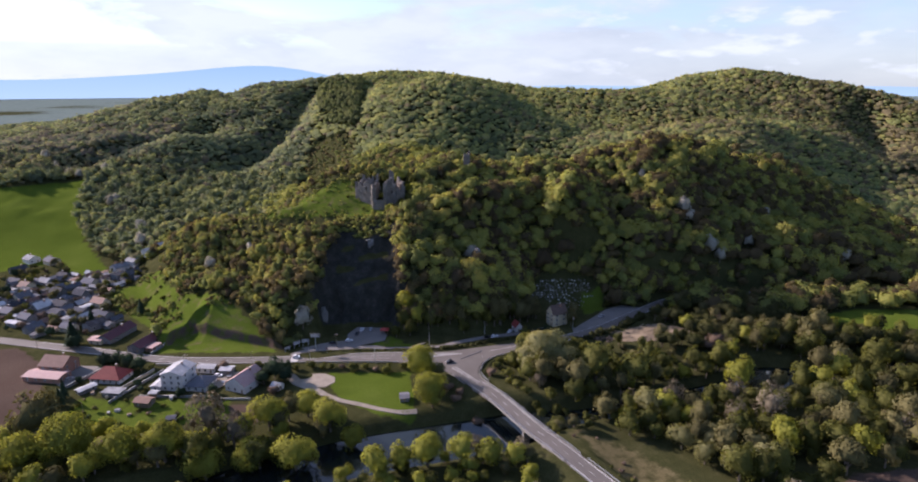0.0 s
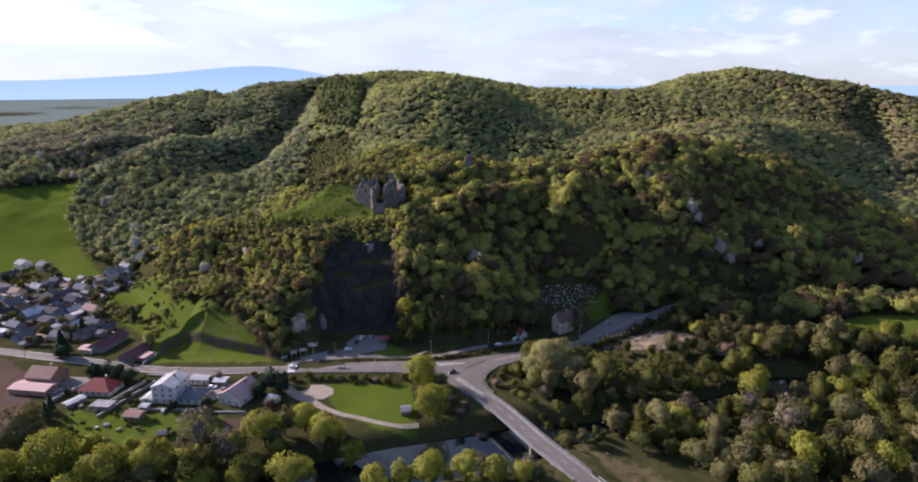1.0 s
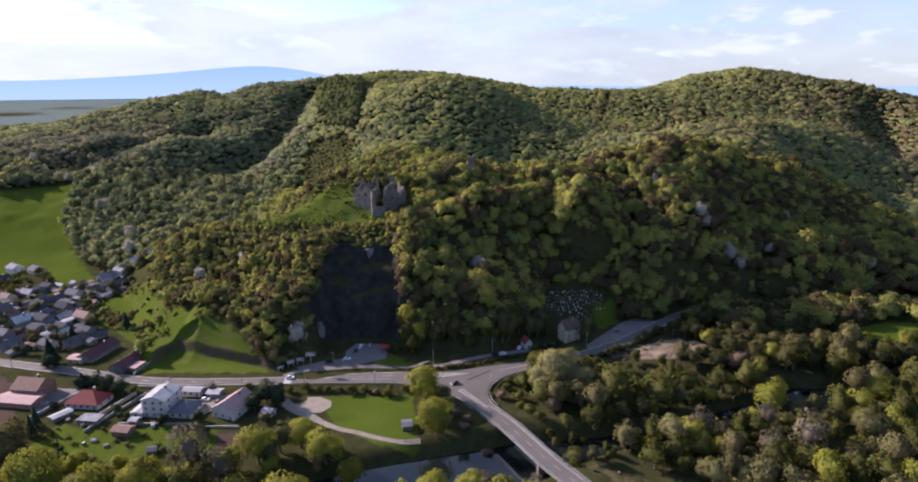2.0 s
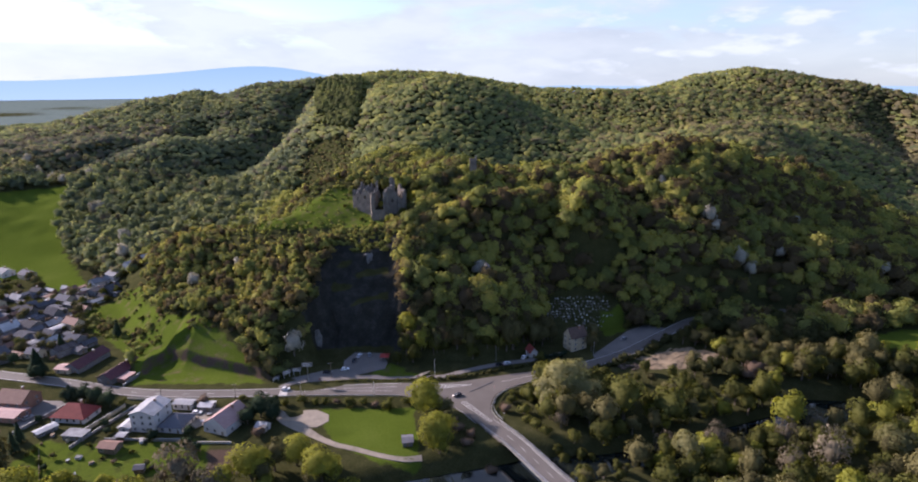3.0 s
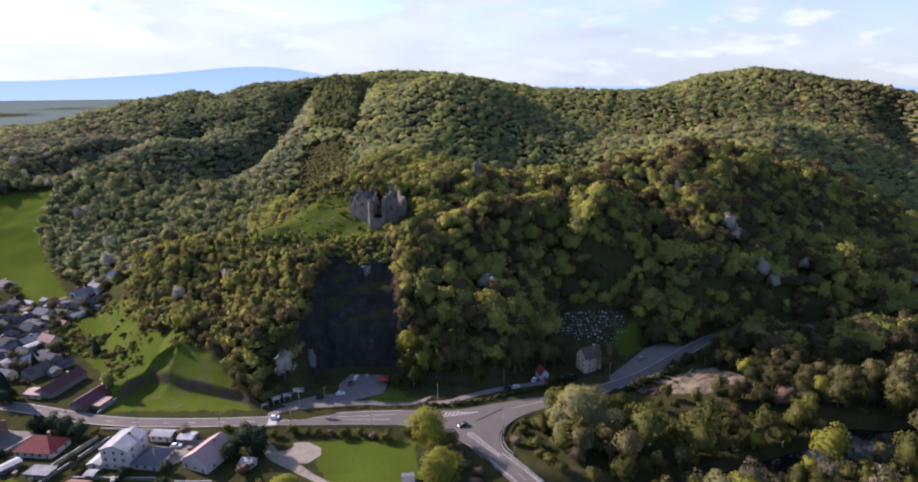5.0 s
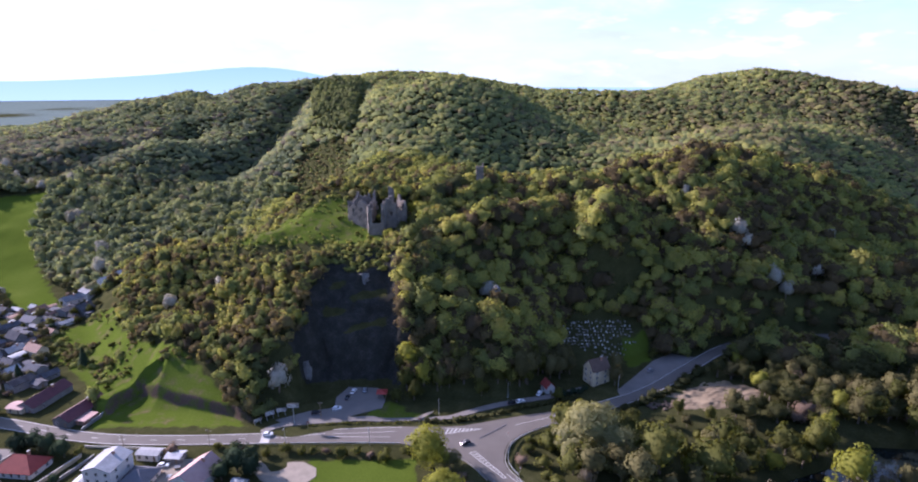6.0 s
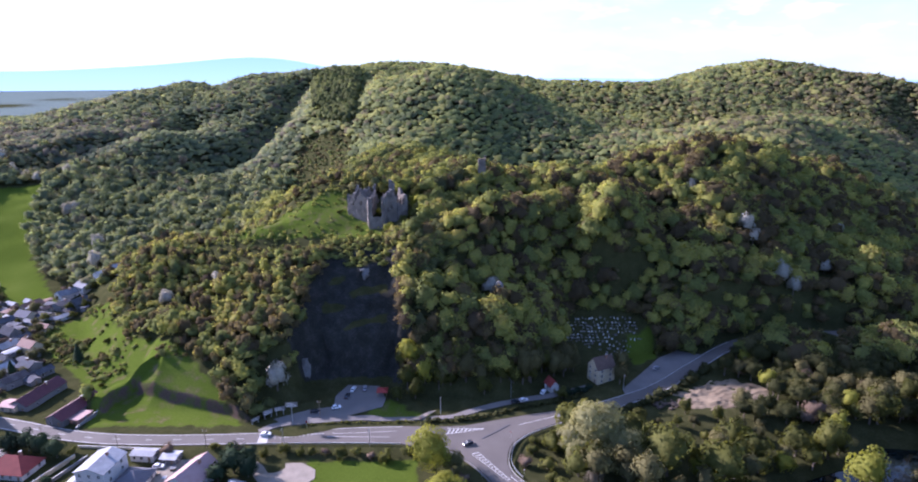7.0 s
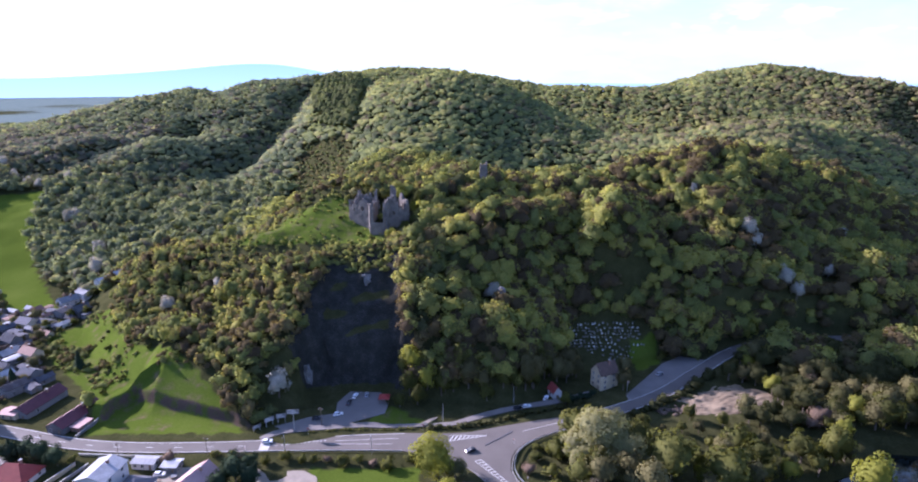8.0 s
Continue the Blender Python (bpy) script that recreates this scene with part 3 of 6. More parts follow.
    me.polygons.foreach_set("loop_total", np.full(len(faces), k, np.int32))
    me.polygons.foreach_set("use_smooth", np.full(len(faces), smooth_faces, bool))
    me.update(calc_edges=True)
    me.validate()
    if normals is not None:
        me.normals_split_custom_set_from_vertices(normals.tolist())
    return me


me = fast_mesh("ground", verts, quads)
soft = {name: np.zeros(gx.shape) for name in ("meadow", "dry", "soil", "rock", "plain")}
for corners, amount in ((FIELD, 1), (RUIN_GRASS, 0.66), (HILL_GRASS, 0.76), (RIGHT_FIELD, 0.8), (MEADOW, 1), (GARDENS, 0.62), (LAWN, 0.9), (VERGE, 0.66)):
    soft["meadow"] = np.maximum(soft["meadow"], amount * edge_soft(gx, gy, corners))
plain = smooth(900, 1400, np.hypot(gx, gy)) * np.clip(0.5 + 0.9 * waves(gx, gy, 900, 12), 0, 1)
soft["meadow"] = np.maximum(soft["meadow"], plain)
for corners in (LEFT_SOIL, RIGHT_SOIL, *BEDS):
    soft["soil"] = np.maximum(soft["soil"], edge_soft(gx, gy, corners))
soft["soil"] = np.maximum(soft["soil"], 0.55 * smooth(2.2, 0.9, off_line(gx, gy, [(-118.5, -8), (-117.5, 0), (-112, 7), (-104, 3), (-89, -2), (-60, -10), (-50, -16)])))
soft["dry"] = np.maximum(0.6 * edge_soft(gx, gy, DRY_BANK, 6), 0.9 * smooth(900, 1400, np.hypot(gx, gy)) * np.clip(waves(gx, gy, 700, 13), 0, 1))
for corners, amount in ((RUIN_GRASS, 0.4), (HILL_GRASS, 0.38), (VERGE, 0.34)):
    soft["dry"] = np.maximum(soft["dry"], amount * edge_soft(gx, gy, corners))
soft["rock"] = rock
# the haze-tinted cover takes over with distance
soft["plain"] = smooth(1000, 1500, np.hypot(gx, gy)) * np.clip(0.75 + 0.4 * waves(gx, gy, 500, 14), 0, 1)
for name, values in soft.items():
    me.attributes.new(name, "FLOAT", "POINT").data.foreach_set("value", values.astype(np.float32).ravel())
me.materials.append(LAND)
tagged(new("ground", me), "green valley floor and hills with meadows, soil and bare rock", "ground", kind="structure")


def curve_through(line, step=3.0):
    """A smooth line through the given points, evenly stepped."""
    p = [np.array(q, float) for q in line]
    p = [2 * p[0] - p[1]] + p + [2 * p[-1] - p[-2]]
    out = []
    for a, b, c, d in zip(p, p[1:], p[2:], p[3:]):
        k = max(2, int(np.linalg.norm((c - b)[:2]) / step))
        for u in np.arange(k) / k:
            out.append(0.5 * (2 * b + (c - a) * u + (2 * a - 5 * b + 4 * c - d) * u * u + (3 * b - a - 3 * c + d) * u ** 3))
    return np.array(out + [p[-2]])


def sides_of(line):
    t = np.gradient(line[:, :2], axis=0)
    t /= np.linalg.norm(t, axis=1)[:, None]
    return np.stack([-t[:, 1], t[:, 0]], 1)


def ribbon(name, line, width, z, material, thick=0.3, left=0.0, drape=False):
    """A strip along a line: width a number or one per point; left shifts it sideways; drape lets it follow the land."""
    n = sides_of(line)
    w = np.broadcast_to(np.asarray(width, float), (len(line),))[:, None] / 2
    c = line[:, :2] + n * left
    a, b = c + n * w, c - n * w
    za = height(a[:, 0], a[:, 1]) + z if drape else np.full(len(a), z)
    zb = height(b[:, 0], b[:, 1]) + z if drape else np.full(len(b), z)
    k = len(line)
    v = np.concatenate([np.column_stack([a, za]), np.column_stack([b, zb]), np.column_stack([a, za - thick]), np.column_stack([b, zb - thick])])
    f = []
    for i in range(k - 1):
        f += [(i, k + i, k + i + 1, i + 1), (2 * k + i, i, i + 1, 2 * k + i + 1), (k + i, 3 * k + i, 3 * k + i + 1, k + i + 1)]
    f += [(0, 2 * k, 3 * k, k), (k - 1, 2 * k - 1, 4 * k - 1, 3 * k - 1)]
    return link_mesh(name, v.tolist(), f, material)


river = curve_through(RIVER, 12)
tagged(ribbon("water", river, 40, WATER_Z, WATER, 0.5), "dark green slow river between wooded banks", "river", kind="structure")

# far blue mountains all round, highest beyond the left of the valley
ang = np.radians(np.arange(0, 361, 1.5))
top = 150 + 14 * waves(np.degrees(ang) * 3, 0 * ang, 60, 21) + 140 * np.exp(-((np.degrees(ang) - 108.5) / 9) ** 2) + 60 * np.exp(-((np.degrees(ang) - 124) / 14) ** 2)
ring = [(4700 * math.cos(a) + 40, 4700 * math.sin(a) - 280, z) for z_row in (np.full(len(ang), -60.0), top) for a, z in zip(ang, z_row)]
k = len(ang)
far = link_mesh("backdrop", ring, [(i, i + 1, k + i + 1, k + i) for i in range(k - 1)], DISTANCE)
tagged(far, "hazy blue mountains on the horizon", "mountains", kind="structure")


# ---- trees ----
def icosphere(level):
    bm = bmesh.new()
    bmesh.ops.create_icosphere(bm, subdivisions=level, radius=1)
    v = np.array([p.co[:] for p in bm.verts])
    f = np.array([[p.index for p in q.verts] for q in bm.faces])
    bm.free()
    return v, f


def crown_shape(rs, clumps, leaves, leaf, level, tall=0.9, core=0.86, soften=0.15):
    """One crown about the origin, radius 1: a lumpy core of rounded clumps and many small leaf sprays breaking its outline."""
    a = rs.uniform(0, 6.283, clumps)
    z = rs.uniform(-0.5, 0.9, clumps)
    r = np.sqrt(np.clip(1 - z * z, 0, 1)) * rs.uniform(0.4, 0.7, clumps)
    mid = np.stack([r * np.cos(a), r * np.sin(a), z * 0.62], 1)
    rad = rs.uniform(0.3, 0.5, clumps)
    v, f = icosphere(level)
    best = np.full(len(v), 0.34)
    for c, q in zip(mid, rad):
        along = v @ c
        inside_part = q * q - (c @ c - along ** 2)
        hit = np.where(inside_part > 0, along + np.sqrt(np.clip(inside_part, 0, None)), 0)
        best = np.maximum(best, hit)
    best *= rs.uniform(0.93, 1.07, len(v))
    core_v = v * (best * core)[:, None]
    # the core bends light like its clumps do
    face_n = np.cross(core_v[f[:, 1]] - core_v[f[:, 0]], core_v[f[:, 2]] - core_v[f[:, 0]])
    core_n = np.zeros_like(core_v)
    for k in range(3):
        np.add.at(core_n, f[:, k], face_n)
    core_n /= np.linalg.norm(core_n, axis=1)[:, None] + 1e-9
    pick = rs.choice(clumps, leaves, p=rad ** 2 / (rad ** 2).sum())
    way = rs.normal(size=(leaves, 3)) + mid[pick] * 1.8 + np.array([0, 0, 0.3])
    way /= np.linalg.norm(way, axis=1)[:, None]
    spot = mid[pick] + way * (rad[pick] * rs.uniform(0.8, 1.2, leaves))[:, None]
    nrm = way + rs.normal(size=(leaves, 3)) * 0.35
    nrm /= np.linalg.norm(nrm, axis=1)[:, None]
    side = np.cross(nrm, rs.normal(size=(leaves, 3)))
    side /= np.linalg.norm(side, axis=1)[:, None]
    up = np.cross(nrm, side)
    s = (leaf * rs.uniform(0.6, 1.4, leaves))[:, None]
    cards = np.stack([spot - side * s, spot + side * s * 0.8 - up * s * 0.3, spot + up * s + nrm * s * 0.3], 1).reshape(-1, 3)
    k = len(core_v) + np.arange(leaves)[:, None] * 3
    tris = np.concatenate([f, k + np.array([[0, 1, 2]])])
    allv = np.concatenate([core_v, cards])
    allv[:, 2] *= tall
    outward = np.concatenate([core_n + v * 0.7, np.repeat(way * 0.9 + spot * 0.7 + rs.normal(size=(leaves, 3)) * 0.22, 3, axis=0)])
    outward[:, 2] += soften
    outward /= np.linalg.norm(outward, axis=1)[:, None]
    return allv, tris, outward


def woodland(name, spots, shapes, label, material, lean=0.4):
    """Many trees joined into one piece: spots are rows of x, y, z, radius, height factor, turn, tone. The canopy leans with the hillside."""
    vs, fs, ns, tones, base = [], [], [], [], 0
    which = np.random.RandomState(5).randint(0, len(shapes), len(spots))
    for s, (v, f, nv) in enumerate(shapes):
        p = spots[which == s]
        if not len(p):
            continue
        c, d = np.cos(p[:, 5])[:, None], np.sin(p[:, 5])[:, None]
        x = (v[None, :, 0] * c - v[None, :, 1] * d) * p[:, 3:4] + p[:, 0:1]
        y = (v[None, :, 0] * d + v[None, :, 1] * c) * p[:, 3:4] + p[:, 1:2]
        z = v[None, :, 2] * (p[:, 3:4] * p[:, 4:5]) + p[:, 2:3]
        vs.append(np.stack([x, y, z], -1).reshape(-1, 3))
        fs.append((f[None] + (base + np.arange(len(p)) * len(v))[:, None, None]).reshape(-1, 3))
        tilt = np.stack([height(p[:, 0] - 6, p[:, 1]) - height(p[:, 0] + 6, p[:, 1]), height(p[:, 0], p[:, 1] - 6) - height(p[:, 0], p[:, 1] + 6), np.full(len(p), 12.0)], 1)
        tilt *= lean / np.linalg.norm(tilt, axis=1)[:, None]
        nn = np.stack([nv[None, :, 0] * c - nv[None, :, 1] * d, nv[None, :, 0] * d + nv[None, :, 1] * c, np.broadcast_to(nv[None, :, 2], (len(p), len(v)))], -1) + tilt[:, None]
        ns.append((nn / (np.linalg.norm(nn, axis=2)[..., None] + 1e-9)).reshape(-1, 3))
        tones.append(np.repeat(p[:, 6], len(v)))
        base += len(p) * len(v)
    me = fast_mesh(name, np.concatenate(vs), np.concatenate(fs), normals=np.concatenate(ns))
    me.attributes.new("tone", "FLOAT", "POINT").data.foreach_set("value", np.concatenate(tones).astype(np.float32))
    me.materials.append(material)
    return tagged(new(name, me), label, "trees", kind="stuff")


rs = np.random.RandomState(11)
NEAR_SHAPES = [crown_shape(rs, rs.randint(11, 18), 230, 0.135, 2, rs.uniform(0.85, 1.15), 0.82, 0.25) for k in range(9)]
SMALL_SHAPES = [crown_shape(rs, rs.randint(8, 13), 130, 0.16, 2, rs.uniform(0.85, 1.2), 0.82, 0.25) for k in range(9)]
FAR_SHAPES = [crown_shape(rs, rs.randint(5, 8), 6, 0.24, 2, rs.uniform(0.85, 1.05), 1.0, 0.2) for k in range(10)]
TINY_SHAPES = [crown_shape(rs, rs.randint(4, 7), 10, 0.28, 1, rs.uniform(0.85, 1.05), 1.06, 0.2) for k in range(10)]


def jittered(x0, x1, y0, y1, step, seed):
    r = np.random.RandomState(seed)
    x, y = np.meshgrid(np.arange(x0, x1, step), np.arange(y0, y1, step))
    x, y = x.ravel() + r.uniform(-0.45, 0.45, x.size) * step, y.ravel() + r.uniform(-0.45, 0.45, x.size) * step
    return x, y, r


BLOSSOMS = [(-43, 2, 4.4), (-222, 160, 4.2), (-297, 249, 4.5), (220, 118, 4.4), (223, 112, 3.4), (233, 93, 4.4), (238, 87, 3.6), (344, 110, 3.6), (-240, 192, 4), (-420, 350, 4.2), (-445, 372, 4.2), (-400, 342, 4), (-380, 330, 3.5), (-360, 346, 3.6), (-300, 262, 3.5), (268, 108, 3), (300, 150, 3), (330, 140, 3), (57, 56, 3.6), (-95, 70, 2.6), (196, 150, 3), (-120, 60, 3)]


def wooded(x, y):
    z = height(x, y)
    g = np.hypot(height(x + 2, y) - z, height(x, y + 2) - z) / 2
    ok = ((z > 5.5) | ((x > -72) & (x < -37) & (y > -13) & (y < 25)) | ((x > 150) & (y > 44) & (x < 470)) | inside(x, y, CLUMP)) & (off_line(x, y, MAIN_ROAD) > 8.5)
    for corners in (FIELD, RUIN_GRASS, HILL_GRASS, GRAVES, RIGHT_FIELD):
        ok &= ~inside(x, y, corners)
    ok &= ~inside(x + 7 * waves(x, y, 38, 81), y + 9 * waves(x, y, 44, 82), SCRUB_STRIP)
    quarry = (x > np.interp(y, [10, 50, 90], [-38, -34, -23])) & (x < np.interp(y, [10, 50, 90], [13, 9, -1])) & (y < 74)
    ok &= ~quarry
    ok &= ~((np.abs(x + 8) < 24) & (np.abs(y - 110) < 22))
    for bx, by, br in BLOSSOMS:
        ok &= (np.abs(x - bx) > br + 2.5) | (y > by + br + 1) | (y < by - br - 5)
    ok &= ~((x < -172) & (y < 130) & (x > -330)) & ((y > -5) | ((x > -72) & (x < -37) & (y > -13)))
    return ok, z


def spur(x, y):
    """The dry spur with the quarry, where younger trees crowd."""
    return smooth(30, 8, x) * smooth(240, 180, y) * smooth(-215, -190, x)


def tone_of(x, y, r):
    """Fresh green on the near slopes, browner and paler woods towards the far right; some shade is put into the tones.
    """
    t = 0.42 + 0.22 * r.normal(size=x.size) + 0.12 * waves(x, y, 160, 31) + 0.1 * spur(x, y)
    t = np.minimum(t, 0.74)
    brown = smooth(60, 360, x) * smooth(40, 200, y) * smooth(900, 500, y) * np.clip(0.7 + 0.5 * waves(x, y, 210, 33), 0, 1)
    # these browns also put the western band's and eastern ravine's shade into the leaves
    brown = np.maximum(brown, smooth(-330, -400, x) * smooth(310, 350, y) * smooth(640, 520, y))
    brown = np.maximum(brown, smooth(460, 600, x) * smooth(900, 700, y))
    t = np.where(r.uniform(size=x.size) < 0.12 + 0.6 * brown + 0.25 * smooth(590, 640, x) * smooth(600, 520, y) + 0.22 * spur(x, y), r.uniform(0.8 + 0.1 * smooth(590, 640, x) * smooth(600, 520, y), 1.0), t)
    # crowns lighten with distance, standing in for haze
    t = np.clip(t + 0.1 * smooth(300, 600, y), 0, 1)
    # on the near eastern slope fresh crowns stand out among bare ones
    east_slope = r.uniform(size=x.size) < smooth(20, 60, x) * smooth(330, 250, y)
    u = r.uniform(size=x.size)
    mixed = np.where(u < 0.4, 0.6 + 0.35 * u, np.where(u < 0.62, 0.25 + 0.4 * u, 0.74 + 0.26 * u))
    t = np.where(east_slope, mixed, t)
    # and the western band below the ridge carries its shade in dark tones
    band_shade = smooth(-320, -390, x) * smooth(320, 350, y) * smooth(560, 470, y)
    return np.where(r.uniform(size=x.size) < 0.8 * band_shade, np.where(u < 0.5, 0.95, 0.05), t)


def stand(x0, x1, y0, y1, step, seed, share, low, high, squash=(0.8, 1.12)):
    """Trees over a stretch of hillside: share and size follow the place."""
    x, y, r = jittered(x0, x1, y0, y1, step, seed)
    ok, z = wooded(x, y)
    steep = np.hypot(height(x + 2, y) - z, height(x, y + 2) - z) / 2
    ok &= r.uniform(size=x.size) < share(x, y, steep)
    x, y, z = x[ok], y[ok], z[ok]
    rad = r.uniform(low, high, x.size) * (0.92 + 0.16 * waves(x, y, 60, 37))
    # only scrub grows at the rim of the grass below the ruin
    rim = smooth(32, 10, off_line(x, y, RUIN_GRASS[7:] + RUIN_GRASS[:4])) * smooth(4, -4, x)
    rad *= 1 - 0.62 * rim
    rise = rad * 0.7 + r.uniform(0.2, 2.4, x.size) * (1 - rim)
    return np.column_stack([x, y, z + rise, rad, r.uniform(*squash, x.size), r.uniform(0, 6.28, x.size), tone_of(x, y, r)])


big = stand(-170, 480, -5, 330, 6.6, 41, lambda x, y, g: 0.92 * (1 - spur(x, y)) * smooth(330, 250, y) * smooth(-170, -110, x), 4.4, 8.2)
bank = stand(8, 420, -5, 200, 4.3, 45, lambda x, y, g: smooth(0.45, 1.2, g) * (1 - 0.7 * spur(x, y)), 3.2, 6.0, (0.9, 1.3))
woodland("near_woods", np.concatenate([big, bank]), NEAR_SHAPES, "dense spring-green broadleaf wood on the steep near slopes", WOODLAND)
young = stand(-215, 40, -14, 250, 4.4, 42, lambda x, y, g: (0.8 + 0.4 * g) * spur(x, y), 2.6, 5.2, (0.85, 1.3))
woodland("young_woods", young, SMALL_SHAPES, "younger olive-green trees crowding the dry spur below the ruin", WOODLAND)
west = stand(-560, -20, 120, 420, 6.0, 44, lambda x, y, g: 0.9 * (1 - spur(x, y)) * smooth(430, 360, y) * smooth(-560, -500, x) * smooth(-110, -170, x), 3.0, 7.0)
woodland("west_woods", west, SMALL_SHAPES, "woods across the western side valley, tinted grey-green by haze", HAZY_FAR_WOODLAND)
# a tall dark stand left uncut beside the cleared strip
tall = stand(-225, -70, 420, 830, 6.0, 46, lambda x, y, g: 0.9 * inside(x, y, STAND), 4.5, 6.5, (1.0, 1.4))
tall[:, 2] += 7
tall[:, 6] = 0.16 + 0.3 * (tall[:, 6] - 0.4)
woodland("tall_stand", tall, FAR_SHAPES, "tall dark stand of trees beside the cleared strip", WOODLAND, 0.3)
x, y, r = jittered(-900, 1000, 230, 1150, 5.6, 43)
ok, z = wooded(x, y)
ok &= (r.uniform(size=x.size) < np.where(x < -140, smooth(350, 420, y), smooth(240, 330, y))) | (x < -560) | (x > 480)
ok &= r.uniform(size=x.size) < np.where(y > 560, 0.78, 0.92)
ok &= (y < 900) | ((x > -330) & (x < 260)) | (x > 420)
ok &= (np.abs(x - 60) < (y + 330) * 0.85) & ((z > 34) | (y < 420))
ok &= height(x, y + 8) - z > -0.9  # the woods stop behind the crests
x, y, z = x[ok], y[ok], z[ok]
rad = (2.9 + 4.4 * r.uniform(size=x.size) ** 1.5) * np.where(y > 560, 1.16, 1.0)
spots = np.column_stack([x, y, z + 4.2 + r.uniform(-0.6, 1.3, x.size), rad, r.uniform(0.6, 0.9, x.size), r.uniform(0, 6.28, x.size), tone_of(x, y, r)])
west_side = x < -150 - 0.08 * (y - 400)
for place, shapes, label, leaves in ((~west_side & (y < 540), FAR_SHAPES, "spring woods on the slopes behind the ruin", HILL_WOODLAND), (~west_side & (y >= 540), TINY_SHAPES, "broad spring woods covering the far hills", HILL_WOODLAND), (west_side & (y < 540), FAR_SHAPES, "woods on the western hill, tinted cool green by haze", HAZY_FAR_WOODLAND), (west_side & (y >= 540), TINY_SHAPES, "woods on the far western ridge, tinted cool green by haze", HAZY_FAR_WOODLAND)):
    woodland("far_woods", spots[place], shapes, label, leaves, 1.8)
# low scrub in the cleared strip
x, y, r = jittered(-160, -30, 170, 500, 5.0, 47)
ok = inside(x, y, SCRUB_STRIP) & (r.uniform(size=x.size) < 0.75)
x, y = x[ok], y[ok]
rad = r.uniform(1.2, 3.0, x.size)
spots = np.column_stack([x, y, height(x, y) + rad * 0.5, rad, r.uniform(0.7, 1.0, x.size), r.uniform(0, 6.28, x.size), np.where(r.uniform(size=x.size) < 0.45, 0.84, r.uniform(0.1, 0.5, x.size))])
woodland("scrub", spots, FAR_SHAPES, "low scrub regrowing in a cleared strip", WOODLAND)

x, y, r = jittered(-205, -60, 4, 105, 3.4, 49)
ok = inside(x, y, HILL_GRASS) & (y > 14 + 5 * waves(x, y, 30, 83)) & (off_line(x, y, MAIN_ROAD) > 14) & (waves(x, y, 34, 84) + r.uniform(-0.5, 0.5, x.size) > 0.0) & ~((x < -104) & (y < 20))
x, y = x[ok], y[ok]
rad = 0.7 + 2.3 * r.uniform(size=x.size) ** 2
spots = np.column_stack([x, y, height(x, y) + rad * 0.35, rad, r.uniform(0.6, 1.0, x.size), r.uniform(0, 6.28, x.size), np.where(r.uniform(size=x.size) < 0.4, 0.86, r.uniform(0.2, 0.6, x.size))])
woodland("scrub", spots, SMALL_SHAPES, "low scrub and young fruit trees on the grassy slope", WOODLAND)


def make_tree(name, leaves, material, tall, trunk_share, label, seed, leaf=0.085, clumps=14, category="tree", lobes=(), core=0.8):
    """A tree of crown radius 1: a tapered trunk with limbs, and a crown of many leaf sprays."""
    r = np.random.RandomState(seed)
    ob = empty(name, Matrix())
    v, f, nv = crown_shape(r, clumps, int(leaves * 1.05), leaf * 1.05, 2, tall, core)
    if lobes:
        more = [crown_shape(r, clumps, leaves // 2, leaf * 1.05 / s, 2, tall) for *_, s in lobes]
        f = np.concatenate([f] + [m[1] + len(v) + sum(len(q[0]) for q in more[:k]) for k, m in enumerate(more)])
        v = np.concatenate([v] + [m[0] * s + np.array((lx, ly, lz)) for m, (lx, ly, lz, s) in zip(more, lobes)])
        nv = np.concatenate([nv] + [m[2] for m in more])
    lift = trunk_share + tall * 0.72
    v[:, 2] += lift
    me = fast_mesh("crown", v, f, normals=nv)
    me.materials.append(material)
    crown = new("crown", me)
    crown.parent = ob
    bm = bmesh.new()
    stem = []

    def limb(a, b, ra, rb):
        a, b = Vector(a), Vector(b)
        turn = (b - a).to_track_quat("Z", "Y").to_matrix()
        rings = [[bm.verts.new(p + turn @ Vector((q * math.cos(k * 1.0472), q * math.sin(k * 1.0472), 0))) for k in range(6)] for p, q in ((a, ra), (b, rb))]
        for k in range(6):
            bm.faces.new((rings[0][k], rings[0][(k + 1) % 6], rings[1][(k + 1) % 6], rings[1][k]))
        bm.faces.new(rings[1])
        if stem:
            bm.faces.new((rings[0][0], rings[0][1], stem[0]))
        else:
            stem.append(rings[1][0])

    limb((0, 0, -0.25), (0.03, 0.02, trunk_share + 0.2), 0.09, 0.06)
    limb((0.03, 0.02, trunk_share + 0.2), (0.0, 0.05, lift + 0.3 * tall), 0.06, 0.02)
    for k in range(5):
        a = k * 1.257 + r.uniform(-0.3, 0.3)
        limb((0.02, 0.02, trunk_share + 0.05 + 0.09 * k), (0.55 * math.cos(a), 0.55 * math.sin(a), lift + r.uniform(-0.2, 0.3)), 0.04, 0.012)
    part("trunk", bm, BARK, ob)
    return tagged(ob, label, category)


def plant(ob, x, y, size, turn, z=None, squash=1.0):
    m = Matrix.LocRotScale((x, y, ground_at(x, y) if z is None else z), Euler((0, 0, turn)), (size, size, size * squash))
    return copy_thing(ob, m)


